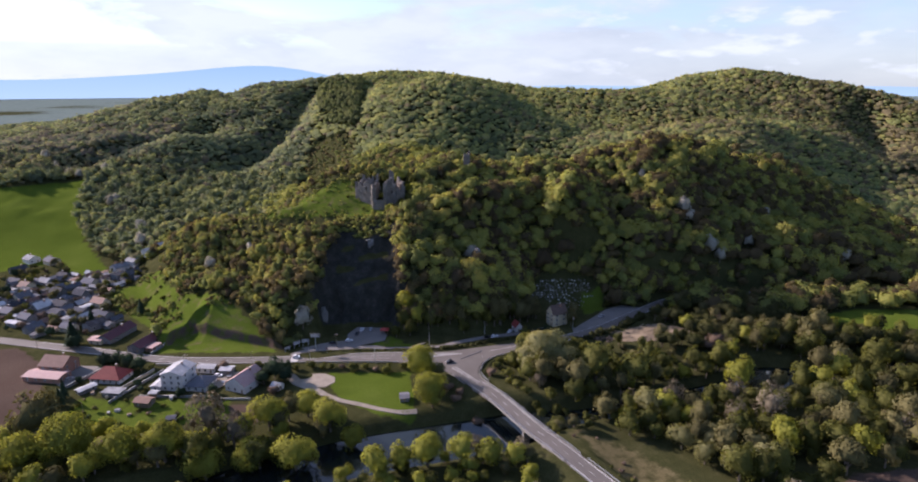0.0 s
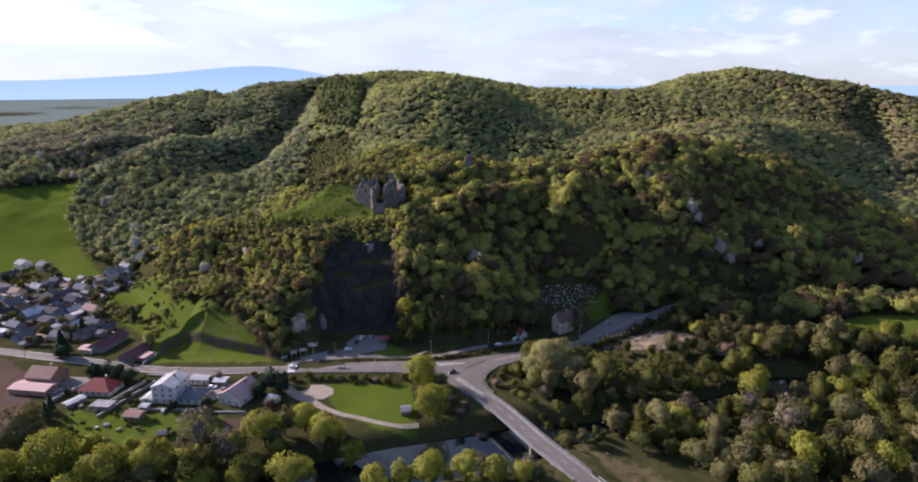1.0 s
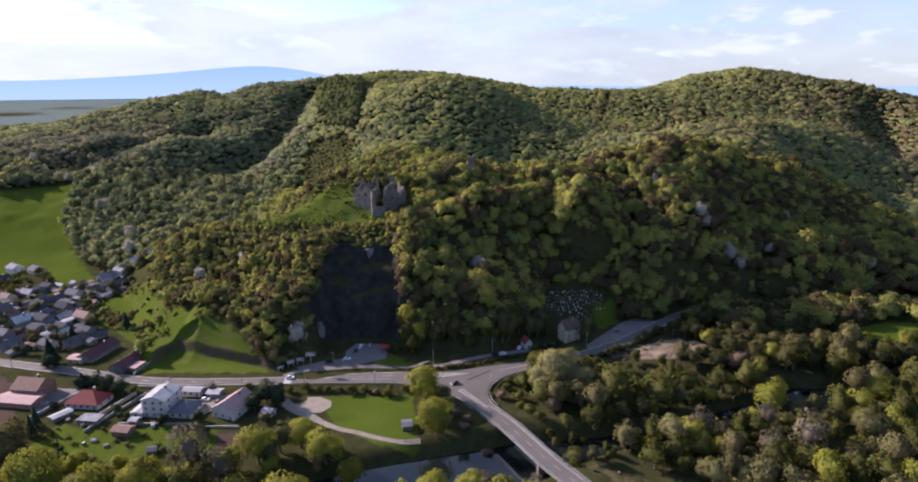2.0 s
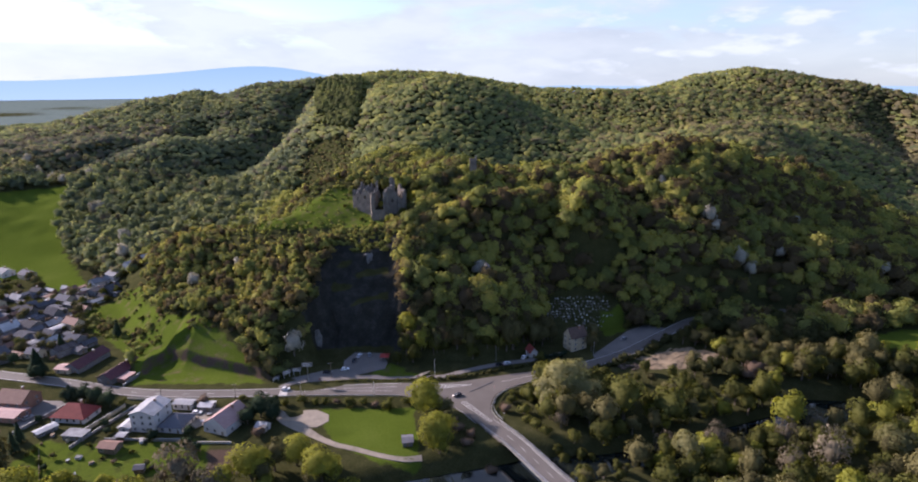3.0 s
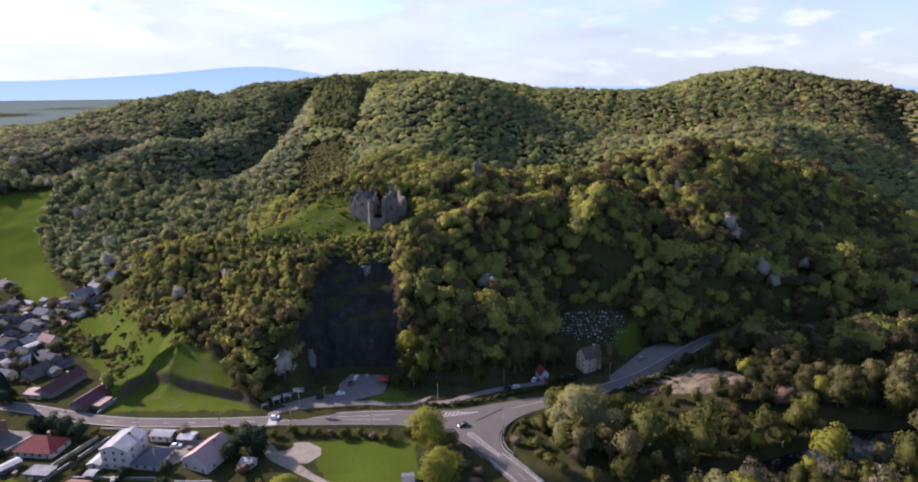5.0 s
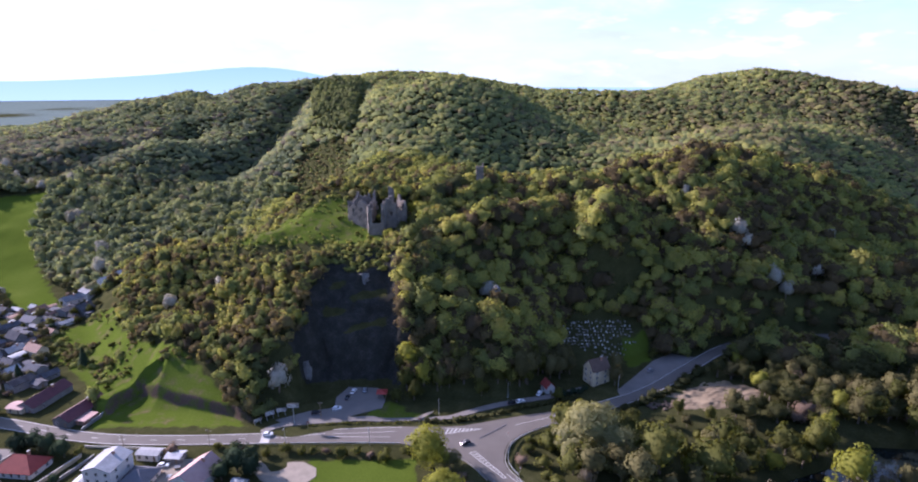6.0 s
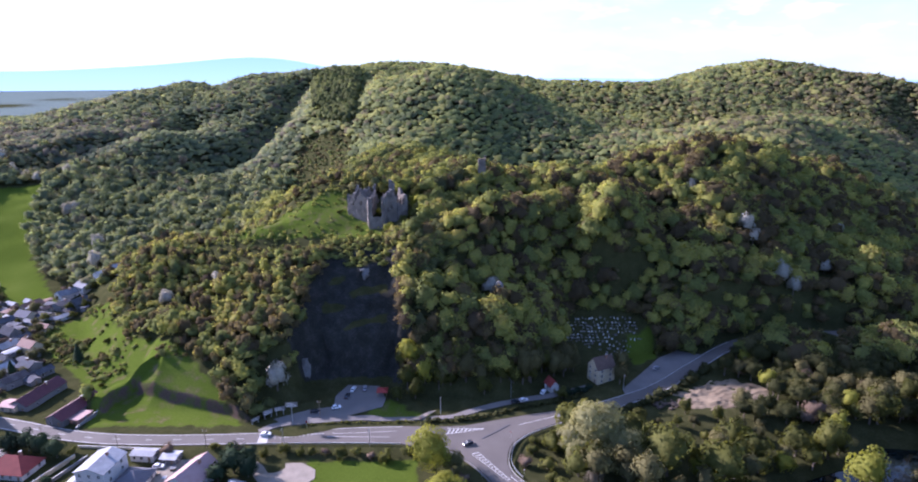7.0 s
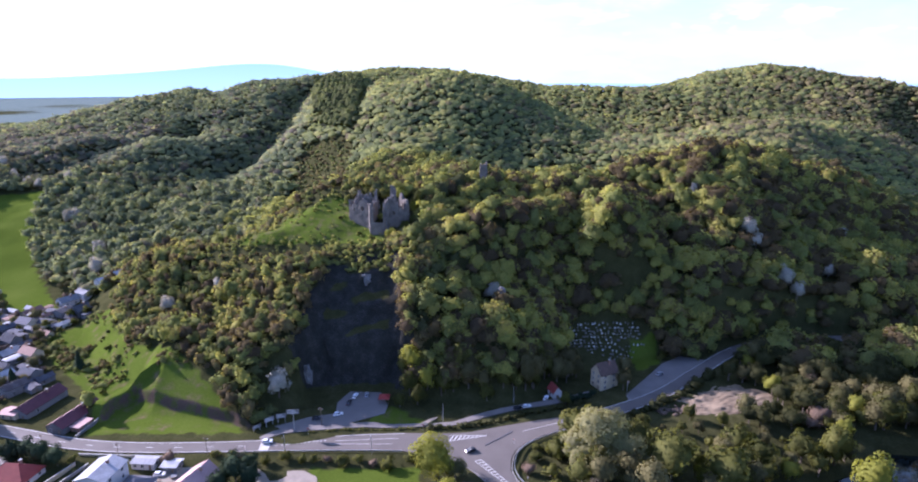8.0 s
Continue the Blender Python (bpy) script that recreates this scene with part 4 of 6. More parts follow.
LIBRARY = {
    "spring": [make_tree("willow_tree", 600, LEAF_SPRING, 1.0, 0.35, "yellow-green spring willow on the river bank", 60 + k) for k in range(3)],
    "near": [make_tree("willow_tree", 2600, LEAF_SPRING, 0.95, 0.35, "large yellow-green willow in fresh leaf on the river bank", 170 + k, 0.05, 26, core=0.76) for k in range(2)],
    "green": [make_tree("broadleaf_tree", 560, LEAF_GREEN, 0.95, 0.35, "fresh green broadleaf tree on the valley floor", 70 + k) for k in range(3)],
    "olive": [make_tree("budding_tree", 540, LEAF_OLIVE, 1.05, 0.4, "olive-brown tree just coming into leaf", 80 + k) for k in range(2)],
    "pale": [make_tree("silver_willow", 1100, LEAF_PALE, 0.95, 0.3, "large pale grey-green willow with a rounded crown", 90 + k, 0.065, 20) for k in range(2)],
    "great": [make_tree("silver_willow", 3200, LEAF_SILVER, 0.9, 0.2, "huge pale grey-green willow beside the road bend", 96, 0.042, 26, lobes=((-0.95, -0.1, -0.42, 0.58), (0.7, -0.35, -0.3, 0.7), (0.45, 0.45, 0.05, 0.7), (-0.25, -0.75, -0.5, 0.55), (-0.35, 0.1, 0.42, 0.55), (1.15, 0.2, -0.45, 0.55)))],
    "blossom": [make_tree("blossom_tree", 600, LEAF_BLOSSOM, 1.1, 0.35, "white blossoming cherry tree among the woods", 100 + k) for k in range(2)],
    "bare": [make_tree("bare_tree", 900, LEAF_BARE, 1.15, 0.4, "tall grey-brown tree with bare twigs and few buds", 140 + k, 0.06, 18, core=0.45) for k in range(2)],
    "deep": [make_tree("roadside_tree", 560, LEAF_DEEP_SHADED, 1.0, 0.35, "broadleaf tree beside the shaded road, that shade put into its deep green", 160 + k) for k in range(2)],
    "dark": [make_tree("evergreen_tree", 600, LEAF_DARK, 1.1, 0.2, "dark evergreen tree beside the houses", 130)],
    "brown": [make_tree("bare_bush", 420, LEAF_BROWN, 0.8, 0.1, "brown bush with bare twigs", 110, 0.07)],
    "bush": [make_tree("bush", 420, LEAF_GREEN, 0.75, 0.05, "small rounded green bush in rough grass", 120 + k, 0.1, 10, "bush") for k in range(2)],
}


# ---- roads, bridge and markings ----
def patch(name, corners, z, material, thick=0.3):
    """A flat paved area."""
    bm = bmesh.new()
    top = bm.faces.new([bm.verts.new((x, y, z)) for x, y in corners])
    if top.normal.z < 0:
        top.normal_flip()
    made = bmesh.ops.extrude_face_region(bm, geom=[top])
    bmesh.ops.translate(bm, verts=[v for v in made["geom"] if isinstance(v, bmesh.types.BMVert)], vec=(0, 0, -thick))
    bmesh.ops.recalc_face_normals(bm, faces=bm.faces)
    bmesh.ops.triangulate(bm, faces=bm.faces)
    return part(name, bm, material, None)


WEST = curve_through(MAIN_ROAD[:9], 4)
west_w = np.interp(WEST[:, 0], [-60, -36, -5, 16.6], [7.2, 8.0, 11.0, 12.4])
tagged(ribbon("road", WEST, west_w, ROAD_Z, ASPHALT), "grey two-lane asphalt main road through the valley", "road", kind="structure")
JUNCTION = [(15, -19.7), (33.4, -20.1), (43, -19.3), (58.4, -14.6), (74, -10.1), (92.6, -5.6), (90, -13.8), (82, -17.4), (75.1, -21), (69, -24.6), (64.6, -28.3), (61.4, -32.5), (59.7, -37.8), (59, -44), (60.4, -49.6), (62.8, -53.5), (70, -65), (62, -69.5), (52.6, -54.5), (47.8, -47.2), (43, -42), (33.8, -36.6), (17.3, -32.1), (15, -32.0)]
tagged(patch("road_junction", JUNCTION, ROAD_Z + 0.012, ASPHALT), "wide asphalt road junction with painted traffic markings", "road", kind="structure")
EAST = curve_through(MAIN_ROAD[11:], 4)
tagged(ribbon("road", EAST, 7.6, ROAD_Z + 0.02, ASPHALT), "grey asphalt road running on beneath the wooded slope", "road", kind="structure")
tagged(ribbon("road", curve_through(BRIDGE_ROAD[3:], 4), 8.4, ROAD_Z + 0.004, ASPHALT), "grey asphalt road leading off the bridge", "road", kind="structure")
tagged(patch("pavement", [(118, 0), (133, 6.5), (163, 31), (173, 45), (158, 51), (146, 43), (133, 28), (118, 11)], ROAD_Z - 0.02, OLD_ASPHALT), "pale worn asphalt parking strip beside the road", "car park", kind="structure")
tagged(patch("pavement", [(-34, -19), (-22, -15), (-8, -12.5), (6, -5), (6.5, 2), (2, 13), (-13, 14), (-17, 4), (-16, -5), (-27, -8), (-40, -15)], ROAD_Z + 0.28, OLD_ASPHALT), "shaded grey car park under the cliff", "car park", kind="structure")
LANE = curve_through([(-43, -24), (-36, -19.2), (-22, -16.6), (-2.2, -14.2), (18, -13.3), (35.7, -12.2), (43.3, -8.5), (56.6, -2.3), (70.3, 2.6), (87, 7.8), (102, 14)], 2.5)
tagged(ribbon("road", LANE, 3.6, 0.32, OLD_ASPHALT, drape=True), "narrow service lane behind the main road", "road", kind="structure")
TRACK = curve_through([(-40, -44), (-36, -47), (-32, -52), (-20, -60), (-8, -68), (2, -71.5), (13, -75.5), (22, -77.5), (30, -76.5)], 2.5)
tagged(ribbon("path", TRACK, np.interp(np.arange(len(TRACK)), [0, 6, 14, len(TRACK)], [5, 5, 2.6, 2.4]), 0.16, GRAVEL, drape=True), "pale gravel track across the meadow", "path", kind="structure")
YARD = [(-38, -46), (-30, -43), (-20, -43), (-14, -47), (-13, -52), (-17, -57), (-24, -57), (-32, -51)]
tagged(patch("path", YARD, 1.62, GRAVEL), "pale gravel turning place in the meadow", "path", kind="structure")
tagged(patch("path", [(20, -15), (27, -9), (30, -8), (24, -15)], ROAD_Z + 0.3, GRAVEL), "pale footpath up from the lane", "path", kind="structure")
tagged(patch("pavement", [(-72, -36), (-64, -37), (-60, -46), (-70, -58), (-78, -50)], 1.7, GRAVEL), "gravel yard beside the houses", "yard", kind="structure")
tagged(patch("pavement", [(-168, -31), (-156, -33), (-142, -34), (-136, -40), (-146, -58), (-152, -54)], 1.72, OLD_ASPHALT), "grey paved yard beside the brown-roofed house", "yard", kind="structure")


def mark(corners, label="white painted road marking"):
    return tagged(patch("road_marking", corners, ROAD_Z + 0.03, PAINT, 0.006), label, "road marking", "road markings", "structure")


def stripe_between(a, b, width, label="white painted road marking"):
    a, b = np.array(a, float), np.array(b, float)
    t = (b - a) / np.linalg.norm(b - a)
    n = np.array([-t[1], t[0]]) * width / 2
    return mark([tuple(a + n), tuple(b + n), tuple(b - n), tuple(a - n)], label)


def line_mark(line, left, width=0.28, z=ROAD_Z + 0.035):
    return tagged(ribbon("road_marking", line, width, z, PAINT, 0.006, left), "white painted edge line along the road", "road marking", "road markings", "structure")


n = sides_of(WEST)
for side in (1, -1):
    edge = np.column_stack([WEST[:, :2] + n * (west_w / 2 - 0.4)[:, None] * side])
    line_mark(edge[WEST[:, 0] > -200], 0)
line_mark(EAST[:30], 3.4), line_mark(EAST[:30], -3.4)
SPAN = curve_through(BRIDGE_ROAD[1:8], 4)
line_mark(SPAN, 3.3, 0.2), line_mark(SPAN, -3.3, 0.2)
OFF_BRIDGE = curve_through(BRIDGE_ROAD[5:9], 4)
line_mark(OFF_BRIDGE, 3.6, 0.18), line_mark(OFF_BRIDGE, -3.6, 0.18)
for k in range(1, len(SPAN) - 2, 2):
    stripe_between(SPAN[k], SPAN[k] + (SPAN[k + 1] - SPAN[k]) * 0.8, 0.15, "white dashed centre line on the bridge road")
for k in range(0, len(WEST) - 12, 3):
    if WEST[k, 0] > -160:
        stripe_between(WEST[k], WEST[k] + (WEST[k + 1] - WEST[k]) * 0.8, 0.22, "white dashed centre line on the main road")
for k in range(12):
    u = k / 11
    a = np.array((45.8, -38.3)) * (1 - u) + np.array((58.6, -53.5)) * u
    w = 2.5 - 1.7 * u
    stripe_between(a, a + np.array((w, 0.25 * w)), 0.42, "white zebra hatching at the mouth of the bridge")
stripe_between((45.6, -38.6), (58.6, -54.4), 0.25), stripe_between((48.4, -37.8), (59.2, -53.4), 0.18)
for k in range(9):
    u = k / 8
    a = np.array((35.5, -25.4)) * (1 - u) + np.array((49.5, -22.0)) * u
    stripe_between(a, a + np.array((1.3, 3.4 * (1 - 0.8 * u))), 0.5, "white triangular hatching at the junction")
stripe_between((34.6, -25.6), (50.5, -21.9), 0.25), stripe_between((35.2, -21.4), (50.5, -21.6), 0.25)
for k in range(12):
    u = k / 11
    a = np.array((-33.2, -28.4)) * (1 - u) + np.array((-16.4, -25.4)) * u
    stripe_between(a, a + np.array((0.7, 1.6 * math.sin(0.3 + 2.6 * u))), 0.4, "white hatching between the lanes")
stripe_between((-12, -25.2), (14, -23.4), 0.2), stripe_between((-14, -27.2), (12, -27.4), 0.2), stripe_between((66, -18.6), (89, -9.6), 0.22)
tagged(patch("pavement", [(-41.4, -32.1), (-37.6, -32.1), (-38.4, -22.2), (-42.4, -23.6)], ROAD_Z + 0.018, CONCRETE, 0.1), "pale concrete strip across the road", "road", kind="structure")


def kerb(name, line, width, high, z, material, label, category="kerb"):
    return tagged(ribbon(name, line, width, z + high, material, high + 0.3), label, category, kind="structure")


kerb("kerb", curve_through([(50, -28.4), (55.5, -24), (61.9, -18.6)], 2), 0.55, 0.18, ROAD_Z, DARK_METAL, "dark narrow kerbed traffic island", "traffic island")
BEND = curve_through([(92, -14.2), (82.4, -18), (75.4, -21.6), (69.4, -25.2), (65.1, -28.9), (62, -33), (60.4, -38), (59.7, -44), (61, -49.4), (63.4, -53.2), (69.4, -62.6)], 2)
kerb("kerb", BEND, 0.35, 0.14, ROAD_Z, OLD_CONCRETE, "worn concrete kerb round the bend")
kerb("kerb", curve_through([(33.6, -37.1), (42.6, -42.5), (47.3, -47.7), (52, -55)], 2), 0.4, 0.14, ROAD_Z, OLD_CONCRETE, "stained concrete kerb at the bridge approach")


def guard_rail(line, label, gap=4.0, high=0.8, z=ROAD_Z):
    """Steel rail on posts: a thing with each post and the beam as parts."""
    line = np.asarray(line, float)
    ob = empty("guard_rail", Matrix.Translation((*line[0, :2], z)))
    length = np.concatenate([[0], np.cumsum(np.linalg.norm(np.diff(line[:, :2], axis=0), axis=1))])
    me = None
    for d in np.arange(0.3, length[-1], gap):
        x, y = np.interp(d, length, line[:, 0]), np.interp(d, length, line[:, 1])
        if me is None:
            p = box_part("post", (-0.07, 0.07, -0.07, 0.07, -0.4, high), STEEL, ob)
            me = p.data
        else:
            p = new("post", me)
            p.parent = ob
        p.location = (x - line[0, 0], y - line[0, 1], 0)
    for zz, w in ((high, 0.3), (high * 0.55, 0.2)):
        b = ribbon("beam", line, 0.14, z + zz, STEEL, w)
        b.parent = ob
        b.matrix_parent_inverse = Matrix.Translation((*line[0, :2], z)).inverted()
    return tagged(ob, label, "guard rail", "guard rails")


bend_rail = curve_through([(93, -15), (83, -18.8), (76, -22.3), (70, -25.9), (65.8, -29.5), (62.8, -33.5), (61.3, -38.3), (60.7, -44), (62, -49), (64.2, -52.8)], 2)
guard_rail(bend_rail, "low galvanised guard rail round the grassy bend")
low = WEST[(WEST[:, 0] > -44)]
guard_rail(np.column_stack([low[:, :2] - sides_of(low) * (np.interp(low[:, 0], [-60, -36, -5, 16.6], [7.2, 8.0, 11.0, 12.4]) / 2 + 0.7)[:, None]]), "galvanised guard rail along the main road")

off_n = sides_of(OFF_BRIDGE)
for side in (4.6, -4.6):
    guard_rail(np.column_stack([OFF_BRIDGE[:, :2] + off_n * side]), "galvanised guard rail along the road off the bridge")
bridge = empty("bridge", Matrix.Translation((72, -76, 0)))
SPAN_B = curve_through([(59.5, -57.5), (68, -69), (80.7, -92), (91, -108), (94.4, -114)], 3)


def under_bridge(ob, label=""):
    ob.parent = bridge
    ob.matrix_parent_inverse = Matrix.Translation((72, -76, 0)).inverted()
    if label:
        ob["label"] = label
    return ob


under_bridge(ribbon("deck", SPAN_B, 8.4, ROAD_Z - 0.02, OLD_CONCRETE, 0.45))
under_bridge(ribbon("road_surface", SPAN_B, 7.2, ROAD_Z + 0.006, ASPHALT, 0.02), "grey asphalt surface")
for side in (2.6, 0.0, -2.6):
    under_bridge(ribbon("girder", SPAN_B, 0.7, ROAD_Z - 0.46, OLD_CONCRETE, 1.1, side))
for side in (4.3, -4.3):
    under_bridge(ribbon("edge_beam", SPAN_B, 0.36, ROAD_Z + 0.12, OLD_CONCRETE, 0.8, side), "stained concrete edge beam")
    for high in (1.15, 0.65):
        under_bridge(ribbon("handrail", SPAN_B, 0.09, ROAD_Z + high, STEEL, 0.09, side))
nb = sides_of(SPAN_B)
post = None
for k in range(len(SPAN_B)):
    for side in (4.3, -4.3):
        x, y = SPAN_B[k, :2] + nb[k] * side
        if post is None:
            bm = bmesh.new()
            add_box(bm, -0.05, 0.05, -0.05, 0.05, 0.2, 1.12)
            p = part("post", bm, STEEL, bridge)
            post = p.data
        else:
            p = new("post", post)
            p.parent = bridge
        p.location = (x - 72, y + 76, ROAD_Z)
for x, y in ((66.2, -66), (80.2, -91), (87.5, -103)):
    turn = math.atan2(-0.85, 0.5)
    m = Matrix.Translation((x - 72, y + 76, 0)) @ Euler((0, 0, turn)).to_matrix().to_4x4()
    p = box_part("pier", (-0.55, 0.55, -3.4, 3.4, -9, ROAD_Z - 1.5), OLD_CONCRETE, bridge)
    p.matrix_local = m
    p = box_part("pier_cap", (-0.8, 0.8, -4.0, 4.0, ROAD_Z - 1.62, ROAD_Z - 1.3), OLD_CONCRETE, bridge)
    p.matrix_local = m
tagged(bridge, "long concrete road bridge with stained edge beams over the river", "bridge")

# heaped sand by the side road
bm = bmesh.new()
bmesh.ops.create_grid(bm, x_segments=64, y_segments=40, size=1)
for v in bm.verts:
    u, w = v.co.x, v.co.y
    r2 = u * u + w * w
    edge = 1.2 - r2 + 0.55 * noise.noise((u * 2.3, w * 2.3, 7)) + 0.2 * noise.noise((u * 6, w * 6, 9))
    h = min(max(0.0, edge), 0.8) ** 0.6 * (1.3 + 0.9 * noise.noise((u * 3, w * 3, 0)) + 0.6 * noise.noise((u * 9, w * 9, 2)))
    v.co = (u * 26 + 2 * noise.noise((w * 2, u * 2, 5)), w * 12, h * 1.25 - 0.3)
for f in bm.faces:
    f.smooth = True
sand = part("sand_mound", bm, SAND, None)
sand.matrix_world = Matrix.Translation((161, 8, 1.0)) @ Euler((0, 0, radians(12))).to_matrix().to_4x4()
heap = random.Random(12)
vs, fs = [], []
for k in range(70):
    u = heap.uniform(0, 1)
    cx, cy, rr = 128 + 24 * u + heap.gauss(0, 1.2), -2.5 + 4 * u + heap.gauss(0, 1.8), heap.uniform(0.4, 1.3)
    lump = bmesh.new()
    bmesh.ops.create_icosphere(lump, subdivisions=1, radius=rr)
    fs += [[v.index + len(vs) for v in f.verts] for f in lump.faces]
    vs += [(v.co.x + cx + heap.uniform(-0.2, 0.2), v.co.y + cy + heap.uniform(-0.2, 0.2), v.co.z * 0.7 + float(height(cx, cy)) + 0.2 * rr) for v in lump.verts]
    lump.free()
tagged(link_mesh("rubble_heap", vs, fs, EARTH), "dark heap of earth and rubble beside the sand", "rubble", kind="stuff")
tagged(sand, "broad low mound of pale sand beside the road", "sand mound")


# ---- buildings ----
def slab(bm, a, b, c, d, thick):
    """A sloping plate with thickness, from four corners."""
    a, b, c, d = (Vector(p) for p in (a, b, c, d))
    n = (b - a).cross(d - a).normalized() * thick
    v = [bm.verts.new(p) for p in (a, b, c, d, a - n, b - n, c - n, d - n)]
    for f in ((0, 1, 2, 3), (7, 6, 5, 4), (0, 4, 5, 1), (1, 5, 6, 2), (2, 6, 7, 3), (3, 7, 4, 0)):
        bm.faces.new([v[i] for i in f])


def window(parent, x, y, z, turn, w=1.1, h=1.3):
    bm = bmesh.new()
    t = 0.1
    for b in ((-w / 2 - t, -w / 2, -h / 2 - t, h / 2 + t), (w / 2, w / 2 + t, -h / 2 - t, h / 2 + t), (-w / 2, w / 2, h / 2, h / 2 + t), (-w / 2, w / 2, -h / 2 - t, -h / 2), (-0.04, 0.04, -h / 2, h / 2)):
        add_box(bm, b[0], b[1], -0.06, 0.05, b[2], b[3])
    win = part("window", bm, WHITE_WALL, parent)
    win.matrix_local = Matrix.Translation((x, y, z)) @ Euler((0, 0, turn)).to_matrix().to_4x4()
    box_part("pane", (-w / 2, w / 2, -0.03, 0.03, -h / 2, h / 2), DARK_GLASS, win)
    return win


def house(name, label, x, y, w, d, h, rise, turn, wall, roof, along="x", hip=False, over=0.45, floors=1, cols=3, chimney=True, z=None, category="house", back=False, door=True):
    """Walls to the eaves with gables, a thick roof, windows row by row, a door and a chimney. along: the ridge's way."""
    z = (ground_at(x, y) if z is None else z) - 0.15
    ob = empty(name, Matrix.Translation((x, y, z)) @ Euler((0, 0, radians(turn))).to_matrix().to_4x4())
    hw, hd = w / 2, d / 2
    flip = along == "y"

    def at(u, v, q):
        return (v, u, q) if flip else (u, v, q)

    ru, rv = (hd, hw) if flip else (hw, hd)
    bm = bmesh.new()
    top = h + (rise if not hip else 0) - 0.06
    base = [bm.verts.new(at(u, v, -1.2)) for u, v in ((-ru, -rv), (ru, -rv), (ru, rv), (-ru, rv))]
    eave = [bm.verts.new(at(u, v, h)) for u, v in ((-ru, -rv), (ru, -rv), (ru, rv), (-ru, rv))]
    bm.faces.new((base[0], base[1], eave[1], eave[0])), bm.faces.new((base[2], base[3], eave[3], eave[2]))
    if hip or rise == 0:
        bm.faces.new((base[1], base[2], eave[2], eave[1])), bm.faces.new((base[3], base[0], eave[0], eave[3]))
        bm.faces.new(eave)
    else:
        g1, g2 = bm.verts.new(at(-ru, 0, top)), bm.verts.new(at(ru, 0, top))
        bm.faces.new((base[1], base[2], eave[2], g2, eave[1])), bm.faces.new((base[3], base[0], eave[0], g1, eave[3]))
        bm.faces.new((eave[0], eave[1], g2, g1)), bm.faces.new((eave[2], eave[3], g1, g2))
    bmesh.ops.recalc_face_normals(bm, faces=bm.faces)
    part("wall", bm, wall, ob)
    bm = bmesh.new()
    o = over
    if hip:
        k = max(ru - rv, 0.4)
        drop = rise * o / rv
        r1, r2 = (-k, 0, h + rise), (k, 0, h + rise)
        c = [(-ru - o, -rv - o, h - drop), (ru + o, -rv - o, h - drop), (ru + o, rv + o, h - drop), (-ru - o, rv + o, h - drop)]
        vs = [bm.verts.new(at(*p)) for p in (*c, r1, r2)]
        low_v = [bm.verts.new(at(p[0], p[1], p[2] - 0.18)) for p in c]
        for f in ((0, 1, 5, 4), (1, 2, 5), (2, 3, 4, 5), (3, 0, 4)):
            bm.faces.new([vs[i] for i in f])
        for i in range(4):
            bm.faces.new((vs[i], vs[(i + 1) % 4], low_v[(i + 1) % 4], low_v[i]))
        bm.faces.new(low_v)
    elif rise == 0:
        add_box(bm, -hw - o, hw + o, -hd - o, hd + o, h, h + 0.25)
    else:
        drop = rise * o / rv
        slab(bm, at(-ru - o, -rv - o, h - drop + 0.12), at(ru + o, -rv - o, h - drop + 0.12), at(ru + o, 0, h + rise + 0.12), at(-ru - o, 0, h + rise + 0.12), 0.16 if not flip else -0.16)
        slab(bm, at(ru + o, rv + o, h - drop + 0.12), at(-ru - o, rv + o, h - drop + 0.12), at(-ru - o, 0, h + rise + 0.12), at(ru + o, 0, h + rise + 0.12), 0.16 if not flip else -0.16)
    bmesh.ops.recalc_face_normals(bm, faces=bm.faces)
    part("roof", bm, roof, ob)
    step = h / max(floors, 1)
    for level in range(floors):
        zz = step * level + min(step * 0.55, 1.6)
        for c in range(cols):
            u = (c + 0.5) / cols * w - hw
            if door and level == 0 and c == cols - 1:
                dr = box_part("door", (u - 0.5, u + 0.5, -hd - 0.06, -hd + 0.05, -0.1, 2.0), WOOD, ob)
                box_part("handle", (u + 0.33, u + 0.42, -hd - 0.12, -hd - 0.05, 0.95, 1.08), STEEL, dr)
                continue
            window(ob, u, -hd - 0.01, zz, 0)
            if back:
                window(ob, u, hd + 0.01, zz, math.pi)
        for v in ((-d / 4, d / 4) if d > 7 else (0,)):
            window(ob, hw + 0.01, v, zz, math.pi / 2)
            window(ob, -hw - 0.01, v, zz, -math.pi / 2)
    if chimney:
        u, v = at(ru * 0.35, rv * 0.2, 0)[:2]
        ch = box_part("chimney", (u - 0.4, u + 0.4, v - 0.4, v + 0.4, h, h + max(rise, 0.6) + 0.9), BRICK_WALL, ob)
        box_part("cap", (u - 0.5, u + 0.5, v - 0.5, v + 0.5, h + max(rise, 0.6) + 0.9, h + max(rise, 0.6) + 1.05), CONCRETE, ch)
    return tagged(ob, label, category)


